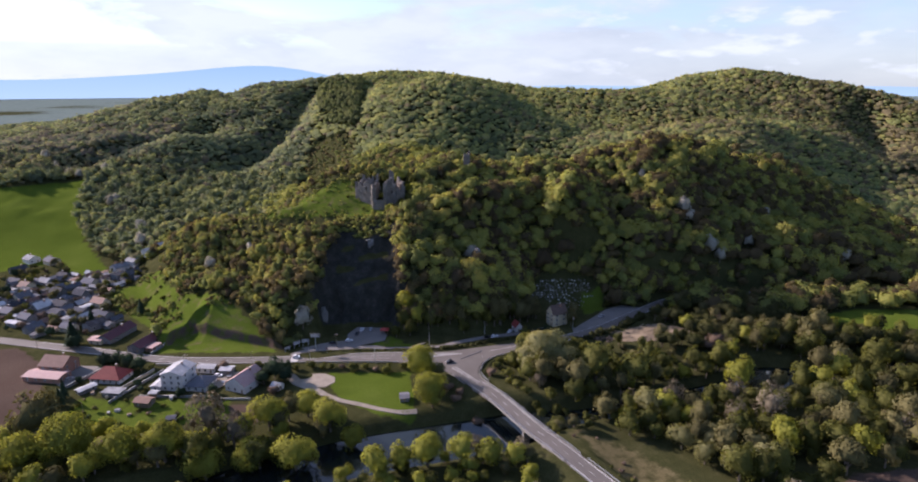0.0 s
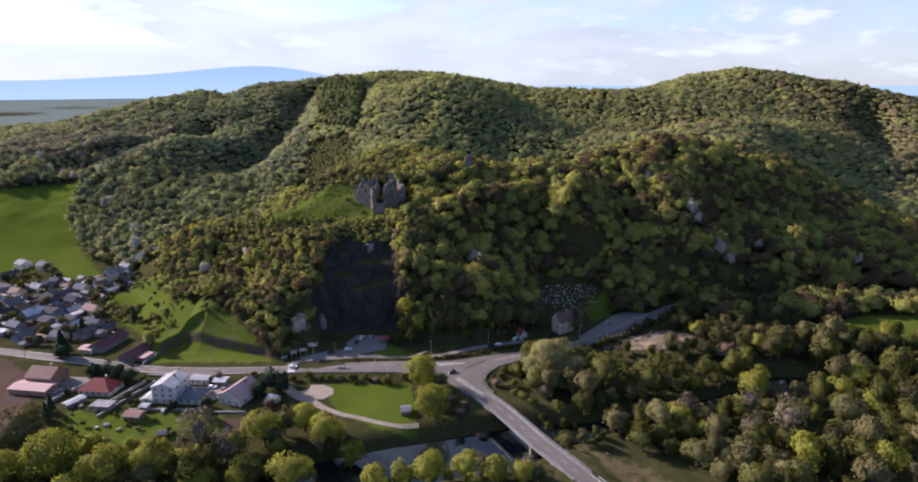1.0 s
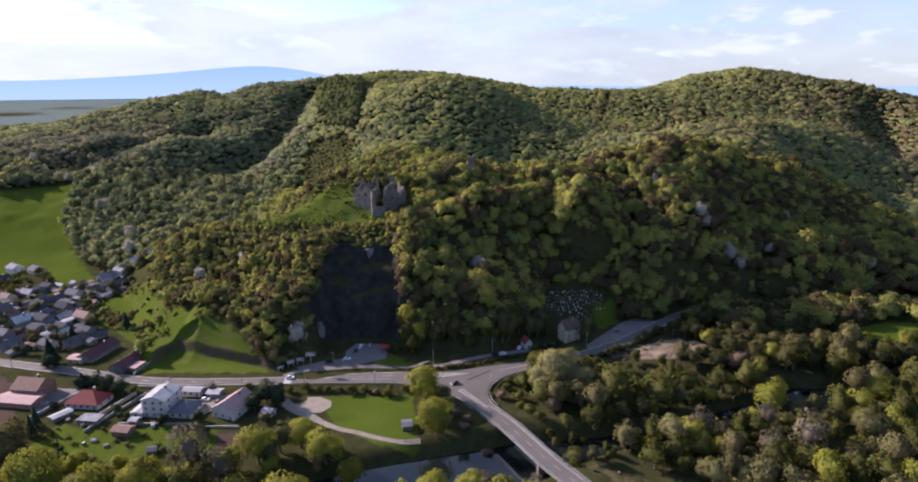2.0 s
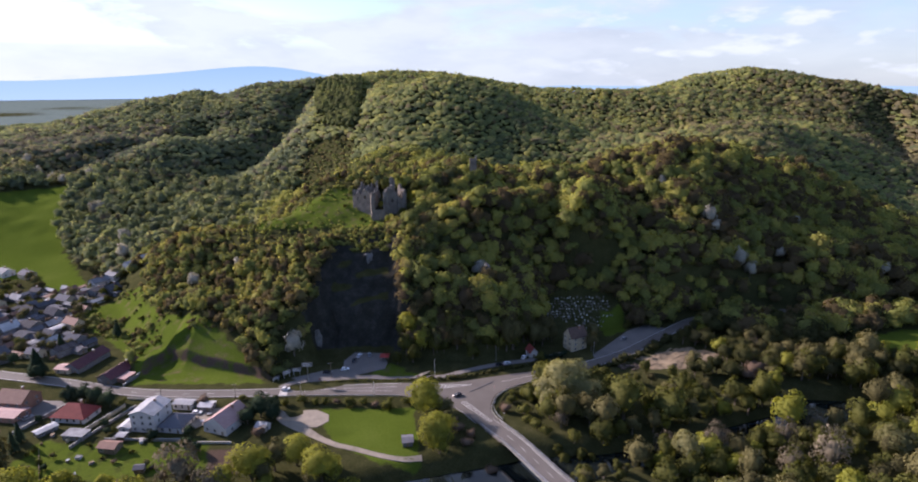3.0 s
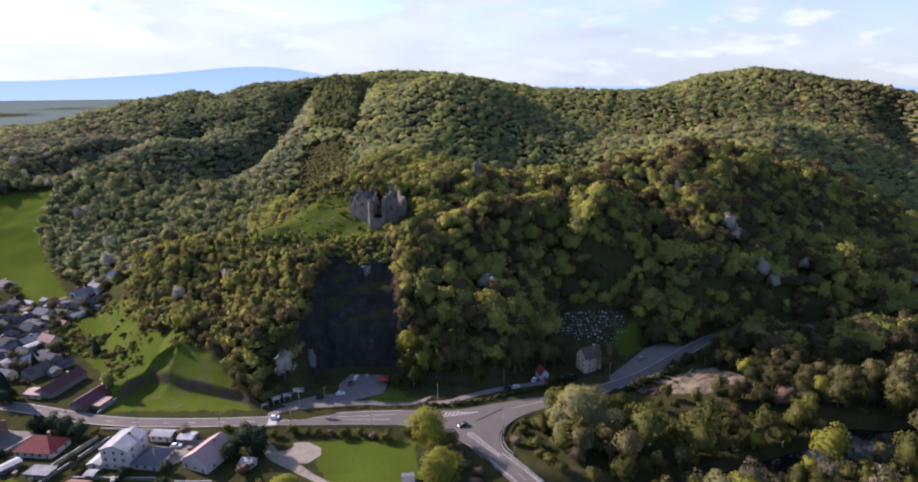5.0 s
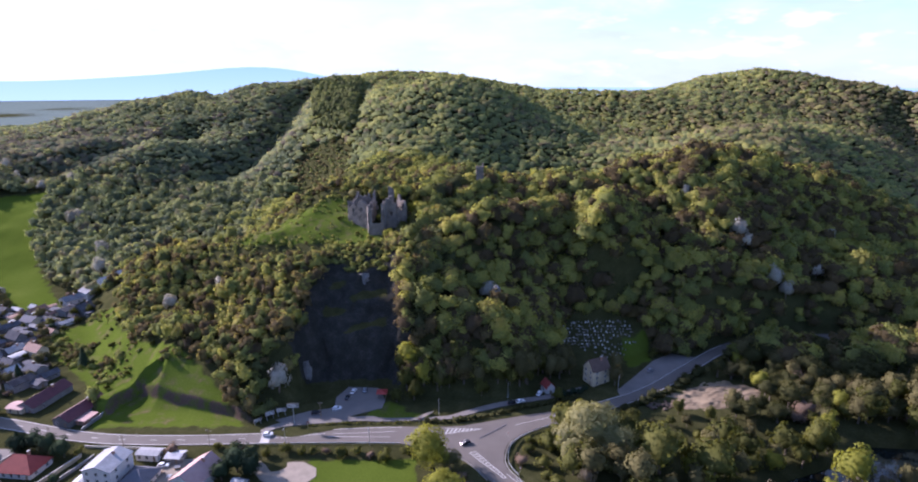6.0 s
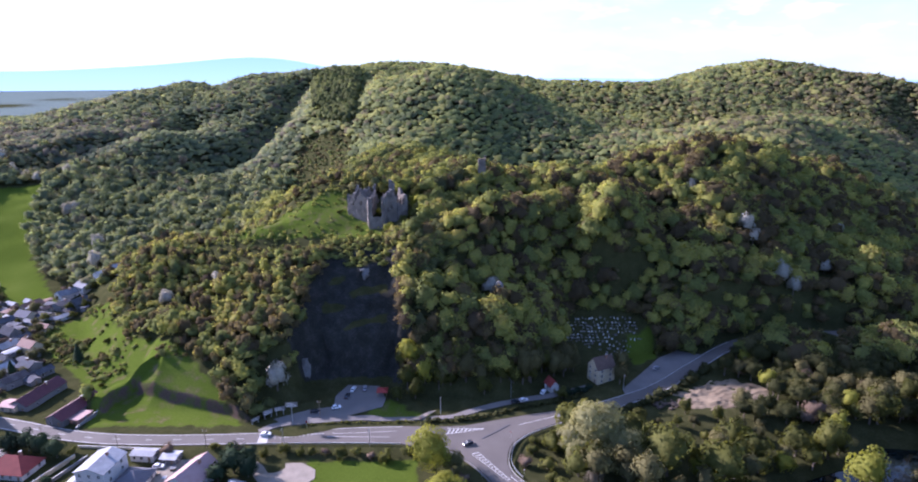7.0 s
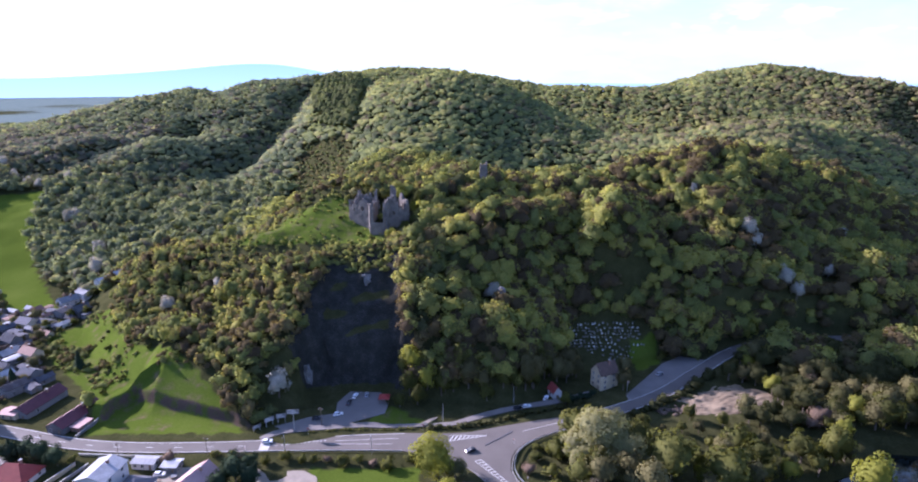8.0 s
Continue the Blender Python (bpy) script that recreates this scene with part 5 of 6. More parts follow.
# the four houses by the main road
house("house", "two-storey brick house with a faded rust-brown tiled roof", -160, -39, 14, 11, 5.2, 3.6, -8, BRICK_WALL, BROWN_ROOF, floors=2)
house("annex", "low annex with a pale rust-pink sheet roof beside the brick house", -160.5, -48, 20, 8.5, 2.9, 1.0, -8, BRICK_WALL, PINK_ROOF, chimney=False, cols=4)
house("house", "single-storey white house with a bright red hipped roof", -128, -47.5, 16, 10.5, 3.1, 4.2, -6, WHITE_WALL, RED_ROOF, hip=True, cols=5)
house("house", "tall three-storey white house with a shallow pale metal roof", -90, -54, 11, 12.5, 8.8, 1.9, -6, WHITE_WALL, LIGHT_ROOF, along="y", floors=3, cols=3)
house("annex", "low white wing with a steep blue-grey sheet roof", -78.5, -55, 10.5, 11, 3.2, 3.0, -6, WHITE_WALL, GREY_ROOF, hip=True, cols=3, chimney=False)
house("lean_to", "low lean-to with a pale sheet roof beside the white house", -98.5, -56, 5, 9, 2.6, 0.8, -6, WHITE_WALL, LIGHT_ROOF, along="y", cols=1, chimney=False, door=False, category="shed")
house("house", "white house with a faded pink gabled roof", -57, -54, 12, 15, 4.2, 3.8, -20, WHITE_WALL, PINK_ROOF, along="y", floors=1, cols=3)
house("shed", "small garden shed with a brown felt roof", -98, -72, 7.5, 5, 2.6, 1.1, -8, WOOD, BROWN_ROOF, cols=2, chimney=False, category="shed")
house("carport", "open-sided carport with a bright white sheet roof", -117, -64, 9, 5, 2.4, 0, -6, GREY_WALL, LIGHT_ROOF, cols=2, chimney=False, category="carport")
house("shed", "low shed with a grey sheet roof by the fence", -133, -60, 4, 8, 2.2, 0.5, -30, GREY_WALL, LIGHT_ROOF, along="y", cols=1, chimney=False, door=False, category="shed")
house("shed", "little grey lean-to shed beside the white house", -97, -65, 3.5, 3, 2.2, 0.4, -6, WOOD, LIGHT_ROOF, cols=1, chimney=False, category="shed")
house("shed", "small dark garden shed at the foot of the plot", -79.5, -84, 3.5, 3, 2.2, 0.7, 10, WOOD, GREY_ROOF, cols=1, chimney=False, category="shed")
house("shed", "small shed with a pale roof beside the pink-roofed house", -40, -58, 4.5, 4.5, 2.4, 1.3, -20, WHITE_WALL, LIGHT_ROOF, cols=1, chimney=False, category="shed")
house("outbuilding", "low pale outbuilding behind the white house", -82, -40.5, 9, 4.5, 2.8, 0.5, -4, WHITE_WALL, LIGHT_ROOF, cols=3, chimney=False, category="shed")
house("outbuilding", "low grey outbuilding in the yard near the road", -71, -42, 6, 5, 2.8, 0.6, -4, GREY_WALL, LIGHT_ROOF, cols=2, chimney=False, category="shed")
house("hut", "small pale hut at the edge of the meadow", 23.5, -68, 4, 5, 2.2, 0.6, 8, GREY_WALL, GREY_ROOF, cols=1, chimney=False, category="hut")
# long dark-roofed farm buildings by the road
house("barn", "long farm building with a dark maroon sheet roof", -129.5, -9.5, 8.5, 21, 3.2, 2.4, -12, GREY_WALL, MAROON_ROOF, along="y", cols=2, floors=1, category="barn")
house("annex", "flat pale-roofed annex beside the farm building", -123.5, -15, 4.5, 7, 2.6, 0, -12, BRICK_WALL, PINK_ROOF, cols=1, chimney=False, category="annex")
house("barn", "long farm building with a maroon roof and grey walls", -154.5, 3, 9, 22, 3.4, 2.6, -9, GREY_WALL, MAROON_ROOF, along="y", cols=2, category="barn")
house("annex", "low annex with a faded pink roof at the roadside", -160, -6, 8, 6, 2.9, 0.8, -9, CREAM_WALL, PINK_ROOF, cols=2, chimney=False, category="annex")
house("house", "narrow cream gabled house at the foot of the graveyard", 110, 21.5, 8, 10, 8.2, 4.6, -66, CREAM_WALL, UMBER_ROOF, along="y", floors=3, cols=2, back=True)
house("chapel", "small white wayside chapel with a red gabled roof", 84.5, 12.5, 4.5, 5.5, 3.4, 2.6, 20, WHITE_WALL, RED_ROOF, along="y", cols=1, category="chapel", chimney=False)
# the village up the side valley
VILLAGE = [
    (-264, 99, 0), (-260, 113, 1), (-236, 86, 0), (-228, 95, 2), (-236, 72, 1), (-218, 69, 0), (-270, 87, 3), (-288, 100, 1), (-256, 64, 2),
    (-229, 45, 0), (-219, 50, 1), (-208, 54, 0), (-224, 25, 1), (-212, 35, 0), (-197, 36, 0), (-209, 10, 1), (-189, 12, 2), (-176, 16, 0),
    (-178, 29, 0), (-194, 52, 3), (-217, 112, 1), (-206, 113, 0), (-218, 97, 2), (-238, 113, 3), (-245, 38, 1), (-250, 50, 0),
]
STYLES = [(DULL_ROOF, GREY_WALL, "grey village house with a weathered sheet roof"), (GREY_ROOF, GREY_WALL, "grey village house with a dark sheet roof"),
          (GREY_ROOF, CREAM_WALL, "pale village house with a grey roof"), (BROWN_ROOF, CREAM_WALL, "cream village house with a brown tiled roof")]
rv = random.Random(7)
SHEDS = [(-154, 3)]
for x, y, s in VILLAGE:
    roof, wall, label = STYLES[s]
    if s == 0 and rv.random() < 0.55:
        roof, label = LIGHT_ROOF, "grey village house with a pale metal roof"
    house("house", label, x, y, rv.uniform(6, 9), rv.uniform(8, 12), rv.uniform(2.6, 4.4), rv.uniform(1.4, 3.4), rv.choice((-24, -18, 66, 72)), wall, roof, along="y", cols=2, chimney=rv.random() < 0.6)
    if rv.random() < 0.75:
        house("shed", "small village shed with a metal roof", x + rv.uniform(7, 9), y - rv.uniform(5, 8), rv.uniform(3, 5), rv.uniform(4, 8), 2.3, rv.choice((0, 0.5)), -20, GREY_WALL, rv.choice((DULL_ROOF, GREY_ROOF, GREY_ROOF)), cols=1, chimney=False, door=False, category="shed")
VILLAGE_AREA = [(-285, 92), (-262, 116), (-240, 122), (-205, 120), (-200, 92), (-205, 60), (-178, 40), (-164, 22), (-175, 6), (-225, 16), (-262, 40)]
for k in range(900):
    x, y = rv.uniform(-285, -165), rv.uniform(6, 120)
    if len(SHEDS) < 62 and inside(x, y, VILLAGE_AREA) and not inside(x, y, HILL_GRASS) and min(math.hypot(x - a, y - b) for a, b in SHEDS + [(v[0], v[1]) for v in VILLAGE]) > 7.4 and off_line(x, y, MAIN_ROAD) > 9:
        SHEDS.append((x, y))
        roof, wall = rv.choice(((DULL_ROOF, GREY_WALL), (GREY_ROOF, GREY_WALL), (GREY_ROOF, GREY_WALL), (LIGHT_ROOF, WHITE_WALL), (LIGHT_ROOF, GREY_WALL), (BROWN_ROOF, CREAM_WALL)))
        house("outbuilding", "small village outbuilding with a worn sheet roof", x, y, rv.uniform(3.5, 5.5), rv.uniform(5, 9), rv.uniform(2.2, 3.0), rv.choice((0.4, 1.0, 1.6)), rv.choice((-22, 68)), wall, roof, along="y", cols=1, chimney=False, category="outbuilding")
for x, y, s in ((-226, 130, 0), (-218, 138, 0), (-205, 141, 0), (-194, 143, 0), (-315, 154, 0), (-294, 149, 2), (-305, 126, 1)):
    roof, wall, label = STYLES[s]
    house("house", "white-walled house with a pale metal roof below the wood" if s == 0 else label + " below the wood", x, y, 9, 11, 3.6, 2.4, rv.choice((-30, 60)), WHITE_WALL if s == 0 else wall, LIGHT_ROOF if s == 0 else roof, along="y", cols=2)


# ---- bare rock showing on the quarry faces and crags ----
GREY_ROCK = surface("grey_limestone", [(0.25, (0.08, 0.078, 0.075)), (0.75, (0.22, 0.212, 0.2))], 0.2, 1.2, 0.95, 1.0, depth=0.4)


def crag(x, y, z, wide, deep, high, seed, label):
    """A fractured knob of rock, standing out of the face."""
    bm = bmesh.new()
    bmesh.ops.create_icosphere(bm, subdivisions=3, radius=1)
    for v in bm.verts:
        p = v.co * 1.7 + Vector((seed * 3.1, seed * 1.7, 0))
        v.co *= 0.8 + 0.34 * noise.noise(p) + 0.22 * noise.noise(p * 3)
        v.co.x = round(v.co.x * 5) / 5 * 0.6 + v.co.x * 0.4  # blocky joints
        v.co = (v.co.x * wide, v.co.y * deep, v.co.z * high)
    ob = part("rock_outcrop", bm, GREY_ROCK, None)
    ob.location = (x, y, z)
    return tagged(ob, label, "rock")


crag(-35, 20, 7, 3.6, 2.6, 8.5, 1, "tall grey slab of bare limestone at the foot of the quarry")
crag(-11, 60, 42, 4.5, 2.5, 5, 2, "grey bare limestone ledge high on the quarry face")
crag(-17, 50, 34, 2.2, 1.6, 3, 3, "grey bare limestone ledge high on the quarry face")
crag(61, 47, 41, 2.8, 2, 3, 5, "grey limestone crag topping the wooded buttress")

# ---- the ruin ----
def ragged_wall(a, b, high, thick, seed, parent, z0, openings=(), name="wall", dip=0.3):
    """A broken masonry wall from a to b, one solid piece: uneven top, rough faces, openings (from, to, low, high) along it."""
    a, b = Vector(a), Vector(b)
    length = (b - a).length
    t = (b - a) / length
    n = Vector((-t.y, t.x))
    r = random.Random(seed)
    cols, step = max(3, int(length / 0.8)), 0.8
    rows = int((high + 2.5) / step) + 2
    ph = [r.uniform(0, 6.28) for _ in range(3)]
    tops = [high * (1 - dip * (0.5 + 0.34 * math.sin(k * 0.33 + ph[0]) + 0.16 * math.sin(k * 0.9 + ph[1]))) + 0.8 * math.sin(k * 0.7 + ph[2]) for k in range(cols)]

    def solid(k, j):
        if not (0 <= k < cols and 0 <= j < rows):
            return False
        q, um = j * step - 2.5, (k + 0.5) / cols * length
        return q < tops[k] and not any(o0 < um < o1 and q0 < q < q1 for o0, o1, q0, q1 in openings)

    bm = bmesh.new()
    made = {}

    def corner(k, j, side):
        if (k, j, side) not in made:
            p = a + t * (k / cols * length + r.uniform(-0.12, 0.12)) + n * (side * thick / 2 + r.uniform(-0.14, 0.14))
            made[k, j, side] = bm.verts.new((p.x, p.y, z0 + j * step - 2.5 + r.uniform(-0.2, 0.2)))
        return made[k, j, side]

    for k in range(cols):
        for j in range(rows):
            if not solid(k, j):
                continue
            for side in (-1, 1):
                bm.faces.new((corner(k, j, side), corner(k + 1, j, side), corner(k + 1, j + 1, side), corner(k, j + 1, side)))
            for dk, dj, e0, e1 in ((-1, 0, (0, 0), (0, 1)), (1, 0, (1, 0), (1, 1)), (0, -1, (0, 0), (1, 0)), (0, 1, (0, 1), (1, 1))):
                if not solid(k + dk, j + dj):
                    p, q = (k + e0[0], j + e0[1]), (k + e1[0], j + e1[1])
                    bm.faces.new((corner(*p, -1), corner(*q, -1), corner(*q, 1), corner(*p, 1)))
    bmesh.ops.recalc_face_normals(bm, faces=bm.faces)
    ob = part(name, bm, STONE, parent)
    ob.matrix_parent_inverse = parent.matrix_basis.inverted()
    return ob


ruin = empty("castle_ruin", Matrix.Translation((-7, 112, 62)))
for a, b, high, thick, openings, foot, dip in (
    ((-28, 112), (-14.5, 104.5), 17, 1.8, [(9.5, 11, 10, 12.5), (4, 5.2, 9, 11)], 61, 0.3),
    ((-14.5, 104.5), (-13, 98.5), 20, 1.8, [], 57, 0.1),
    ((-13, 98.5), (-5, 98), 18, 1.9, [(1.4, 6.9, 8, 30)], 57, 0.06),
    ((-5, 98), (-3.8, 103.5), 21, 1.8, [], 57, 0.1),
    ((-3.8, 103.5), (2.6, 104.5), 20, 1.8, [(2.5, 3.8, 9, 11.5)], 60, 0.22),
    ((2.6, 104.5), (8, 109.5), 16, 1.6, [], 60, 0.35),
    ((-28, 112), (-24, 126), 18, 1.5, [], 61, 0.3),
    ((-24, 126), (-18, 126), 18, 1.5, [], 61, 0.45),
    ((-18, 126), (-13, 125), 24, 1.4, [(1.8, 3.0, 15, 19)], 61, 0.34),
    ((-13, 125), (-4, 122), 18, 1.5, [(2, 6, 6, 16)], 61, 0.55),
    ((-4, 122), (-0.5, 121), 26, 1.4, [(1.2, 2.0, 13, 17)], 61, 0.35),
    ((-0.5, 121), (-1.5, 112), 23, 1.3, [(3, 5, 8, 14)], 61, 0.6), ((-0.5, 121), (1.5, 120.5), 17, 1.4, [], 61, 0.5),
    ((1.5, 120.5), (8, 109.5), 18, 1.5, [(5, 7, 7, 12)], 61, 0.3),
    ((-14.5, 104.5), (-12, 116), 17, 1.4, [(4, 6, 8, 13)], 61, 0.4),
    ((-3.8, 103.5), (-2, 116), 19, 1.4, [(5, 7.5, 6, 12)], 61, 0.3),
):
    ragged_wall(a, b, high, thick, int(a[0] * 7 + b[1]), ruin, foot, openings, dip=dip)
tagged(ruin, "roofless grey stone castle ruin with ragged broken walls", "castle ruin")
stub = empty("ruined_tower", Matrix.Translation((55, 150, ground_at(55, 150))))
for a, b in (((53, 148.5), (57, 148.5)), ((57, 148.5), (57, 152)), ((53, 152), (57, 152)), ((53, 148.5), (53, 152))):
    ragged_wall(a, b, 18, 0.9, int(a[0] + b[1]), stub, ground_at(55, 150), [], dip=0.2)
tagged(stub, "slender broken stone tower rising from the wood", "ruined tower")


# ---- planting the valley ----
def scatter(kind, rows, squash=1.0):
    lib = LIBRARY[kind]
    for k, (x, y, r) in enumerate(rows):
        plant(lib[k % len(lib)], x, y, r, k * 2.4 + x, squash=squash)


scatter("near", [(-107, -112, 10), (-84, -116, 8.5), (-33, -91, 8), (-19, -81, 6.5), (-7, -90, 7.5), (30, -46, 8.6), (36, -71, 7.6), (36, -62, 5), (-16, -112, 8.5), (-121, -119, 8), (37, -116, 7), (-68, -113, 8), (-50, -118, 7.5), (-34, -110, 7.5)])
scatter("spring", [(51, -113, 6), (62, -115, 6), (4, -97, 6), (27, -118, 5.5), (18, -122, 6.5), (72, -116, 5), (37, -74, 4.5)])
scatter("great", [(95, -35, 11.5), (104, -41, 9)])
scatter("pale", [(154, -101, 6), (143, -101, 6.5), (220, -75, 7.5), (159, -117, 7), (85, -37, 6.5), (108, -30, 7.5), (38, -48, 5)], 0.95)
scatter("bare", [(-56, -99, 8.5), (-44, -103, 6), (150, -70, 5), (172, -86, 5), (196, -60, 4.5), (130, -70, 5), (240, -96, 5)], 1.15)
scatter("olive", [(-126, -101, 9), (-135, -84, 6), (118, 16, 4)], 1.2)
scatter("green", [(-71, -111, 8), (-31, -111, 8), (93, -84, 4.5), (124, -91, 6), (119, -47, 11), (137, -53, 9.5), (-55, -115, 8), (108, -38, 9), (83, -30, 5), (78, -36, 4.5), (88, 4, 3)])
scatter("bush", [(-36, -39, 2.6), (-29, -37, 2.8), (-22, -38, 2.4), (-17, -38, 2.2), (-6, -40, 3.2), (0, -38, 2.3), (12, -41, 3.8), (20, -38, 2.6), (-57, -35, 2.2), (-50, -35, 2), (70, -37, 3.2), (74, -46, 3.4), (71, -31, 2.6), (80, -28, 3), (77, -34, 3.4), (78, -57, 3), (75, -52, 2.6), (82, -62, 2.8), (86, -68, 2.6)])
scatter("brown", [(-74, -39, 3.6), (-47, -36, 2.2), (-12, -38, 2), (6, -40, 2.2), (50, -64, 2.6), (44, -60, 3.4), (48, -70, 3), (42, -54, 2.8), (58, -78, 3), (-40, -63, 3.5), (66, -44, 3)])
scatter("blossom", [(x, y, r * 1.25) for x, y, r in BLOSSOMS], 1.15)

FLOOD = [(74, -30), (100, -16), (135, -7), (180, -14), (262, 4), (330, -4), (440, -30), (440, -175), (170, -142), (136, -98), (108, -76), (84, -60)]
x, y, r = jittered(70, 440, -175, 5, 8.0, 61)
ok = inside(x, y, FLOOD) & (off_line(x, y, RIVER) > np.where(np.abs(x - 214) < 20, 15, 5)) & ~inside(x, y, DRY_BANK) & ~inside(x, y, RIGHT_SOIL) & ~inside(x, y, RIGHT_FIELD) & (off_line(x, y, BRIDGE_ROAD) > 12)
ok &= ~((np.hypot(x - 97, y + 34) < 13) | (np.hypot(x - 119, y + 47) < 12))
kinds = ["spring", "green", "olive", "bush", "pale", "bare"]
for px, py in zip(x[ok], y[ok]):
    kind = kinds[int(r.choice(6, p=[0.14, 0.5, 0.2, 0.05, 0.06, 0.05]))]
    size = r.choice([r.uniform(2.8, 4.6), r.uniform(4.4, 7.0)]) * (0.62 if kind in ("bush", "brown") else 1.0) * (0.5 if py > -30 and 118 < px < 198 else 1.0)
    lib = LIBRARY[kind]
    plant(lib[int(r.randint(len(lib)))], px, py, size, r.uniform(0, 6.28), squash=r.uniform(0.95, 1.45))
BANK = [(-150, -98), (-118, -98), (-60, -92), (-36, -86), (-12, -76), (4, -84), (6, -104), (-20, -122), (-60, -145), (-160, -170)]
x, y, r = jittered(-160, 10, -170, -74, 8.5, 63)
ok = inside(x, y, BANK) & (off_line(x, y, RIVER) > np.where(x < -20, 9, 15))
for px, py in zip(x[ok], y[ok]):
    kind = kinds[int(r.choice(6, p=[0.4, 0.25, 0.2, 0.07, 0.03, 0.05]))]
    lib = LIBRARY[kind]
    plant(lib[int(r.randint(len(lib)))], px, py, r.uniform(3.0, 5.5) * (0.6 if kind in ("bush", "brown") else 1.0), r.uniform(0, 6.28), squash=r.uniform(0.85, 1.15))
# south bank, gardens and the village
x, y, r = jittered(-10, 80, -140, -104, 8.0, 65)
ok = (off_line(x, y, RIVER) > 15) & (off_line(x, y, BRIDGE_ROAD) > 11)
for px, py in zip(x[ok], y[ok]):
    kind = kinds[int(r.choice(6, p=[0.5, 0.25, 0.1, 0.1, 0.0, 0.05]))]
    lib = LIBRARY[kind]
    plant(lib[int(r.randint(len(lib)))], px, py, r.uniform(2.4, 4.2), r.uniform(0, 6.28), squash=r.uniform(0.8, 1.05))
x, y, r = jittered(-300, -165, 5, 150, 9, 67)
for px, py in zip(x, y):
    if ground_at(px, py) < 8 and min(math.hypot(px - a, py - b) for a, b, s in VILLAGE) > 5.5 and off_line(px, py, MAIN_ROAD) > 9 and not inside(px, py, FIELD) and not inside(px, py, HILL_GRASS):
        kind = str(r.choice(["green", "olive", "bush", "brown", "dark"], p=[0.25, 0.3, 0.1, 0.25, 0.1]))
        lib = LIBRARY[kind]
        plant(lib[int(r.randint(len(lib)))], px, py, r.uniform(1.6, 3.6), r.uniform(0, 6.28))
for px, py, size in ((-130, -75, 1.6), (-122, -80, 1.4), (-112, -90, 1.8), (-120, -92, 1.6), (-108, -70, 1.2), (-88, -74, 1.5), (-104, -60, 1.6), (-100, -50, 1.8), (-140, -90, 2.5), (-150, -84, 2.2), (-112, -38, 2.2), (-108, -44, 1.5), (-148, 40, 2.2), (-140, 32, 2), (-126, 22, 1.8), (-132, 14, 1.8), (-150, 50, 2.2), (-145, 60, 2.2), (-118, 34, 1.8)):
    plant(LIBRARY["bush"][0], px, py, size, px)

x, y, r = jittered(-138, -48, -92, -62, 4.5, 69)
for px, py in zip(x, y):
    if inside(px, py, GARDENS) and not inside(px, py, BEDS[0]) and r.uniform() < 0.14:
        kind = str(r.choice(["bush", "brown", "olive", "dark"], p=[0.3, 0.3, 0.3, 0.1]))
        plant(LIBRARY[kind][0], px, py, r.uniform(0.7, 1.7), r.uniform(0, 6.28))
x, y, r = jittered(90, 150, -150, -84, 5.0, 70)
for px, py in zip(x, y):
    if inside(px, py, DRY_BANK) and off_line(px, py, BRIDGE_ROAD) > 8 and r.uniform() < 0.3:
        plant(LIBRARY[str(r.choice(["bush", "brown", "olive"]))][0], px, py, r.uniform(0.5, 1.6), r.uniform(0, 6.28), squash=0.8)
x, y, r = jittered(88, 124, -104, -70, 4.6, 72)
for px, py in zip(x, y):
    if 5 < off_line(px, py, RIVER) < 16 and off_line(px, py, BRIDGE_ROAD) > 8.5 and r.uniform() < 0.8:
        plant(LIBRARY[str(r.choice(["green", "bush", "spring", "olive"]))][0], px, py, r.uniform(1.6, 3.4), r.uniform(0, 6.28))

# scrub and small fruit trees on the grassy slope, trees round the sand and the side road
rb = np.random.RandomState(71)
x, y, r = jittered(164, 300, -14, 54, 7.4, 75)
for px, py in zip(x, y):
    if off_line(px, py, MAIN_ROAD) > 9 and not inside(px, py, RIGHT_FIELD) and math.hypot(px - 161, (py - 8) * 1.7) > 25 and r.uniform() < 0.92:
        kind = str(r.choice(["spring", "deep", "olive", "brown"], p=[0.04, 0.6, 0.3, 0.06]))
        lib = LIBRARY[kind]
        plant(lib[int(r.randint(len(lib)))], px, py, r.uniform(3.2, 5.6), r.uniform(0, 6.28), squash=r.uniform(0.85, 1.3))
for px, py, size in ((66, 12, 4), (74, 16, 4.5), (60, 10, 3.5), (92, 24, 5), (96, 30, 5), (84, 26, 4.5), (52, 6, 4), (20, 4, 4.5), (16, 10, 5), (14, 18, 5.5), (12, 2, 3), (122, 30, 4)):
    plant(LIBRARY["olive" if px > 90 else "green"][0], px, py, size, px * 1.7, squash=1.25)
for k in range(26):
    px = 13 + k * 3.4 + rb.uniform(-1, 1)
    py = float(np.interp(px, FOOT_X, FOOT_Y)) + rb.uniform(4, 12)
    if not inside(px, py, GRAVES) and math.hypot(px - 110, py - 21) > 9:
        kind = str(rb.choice(["green", "olive", "spring"], p=[0.45, 0.5, 0.05]))
        plant(LIBRARY[kind][k % 2], px, py, rb.uniform(2.6, 6.4), px * 3.1, squash=rb.uniform(1.0, 1.8))


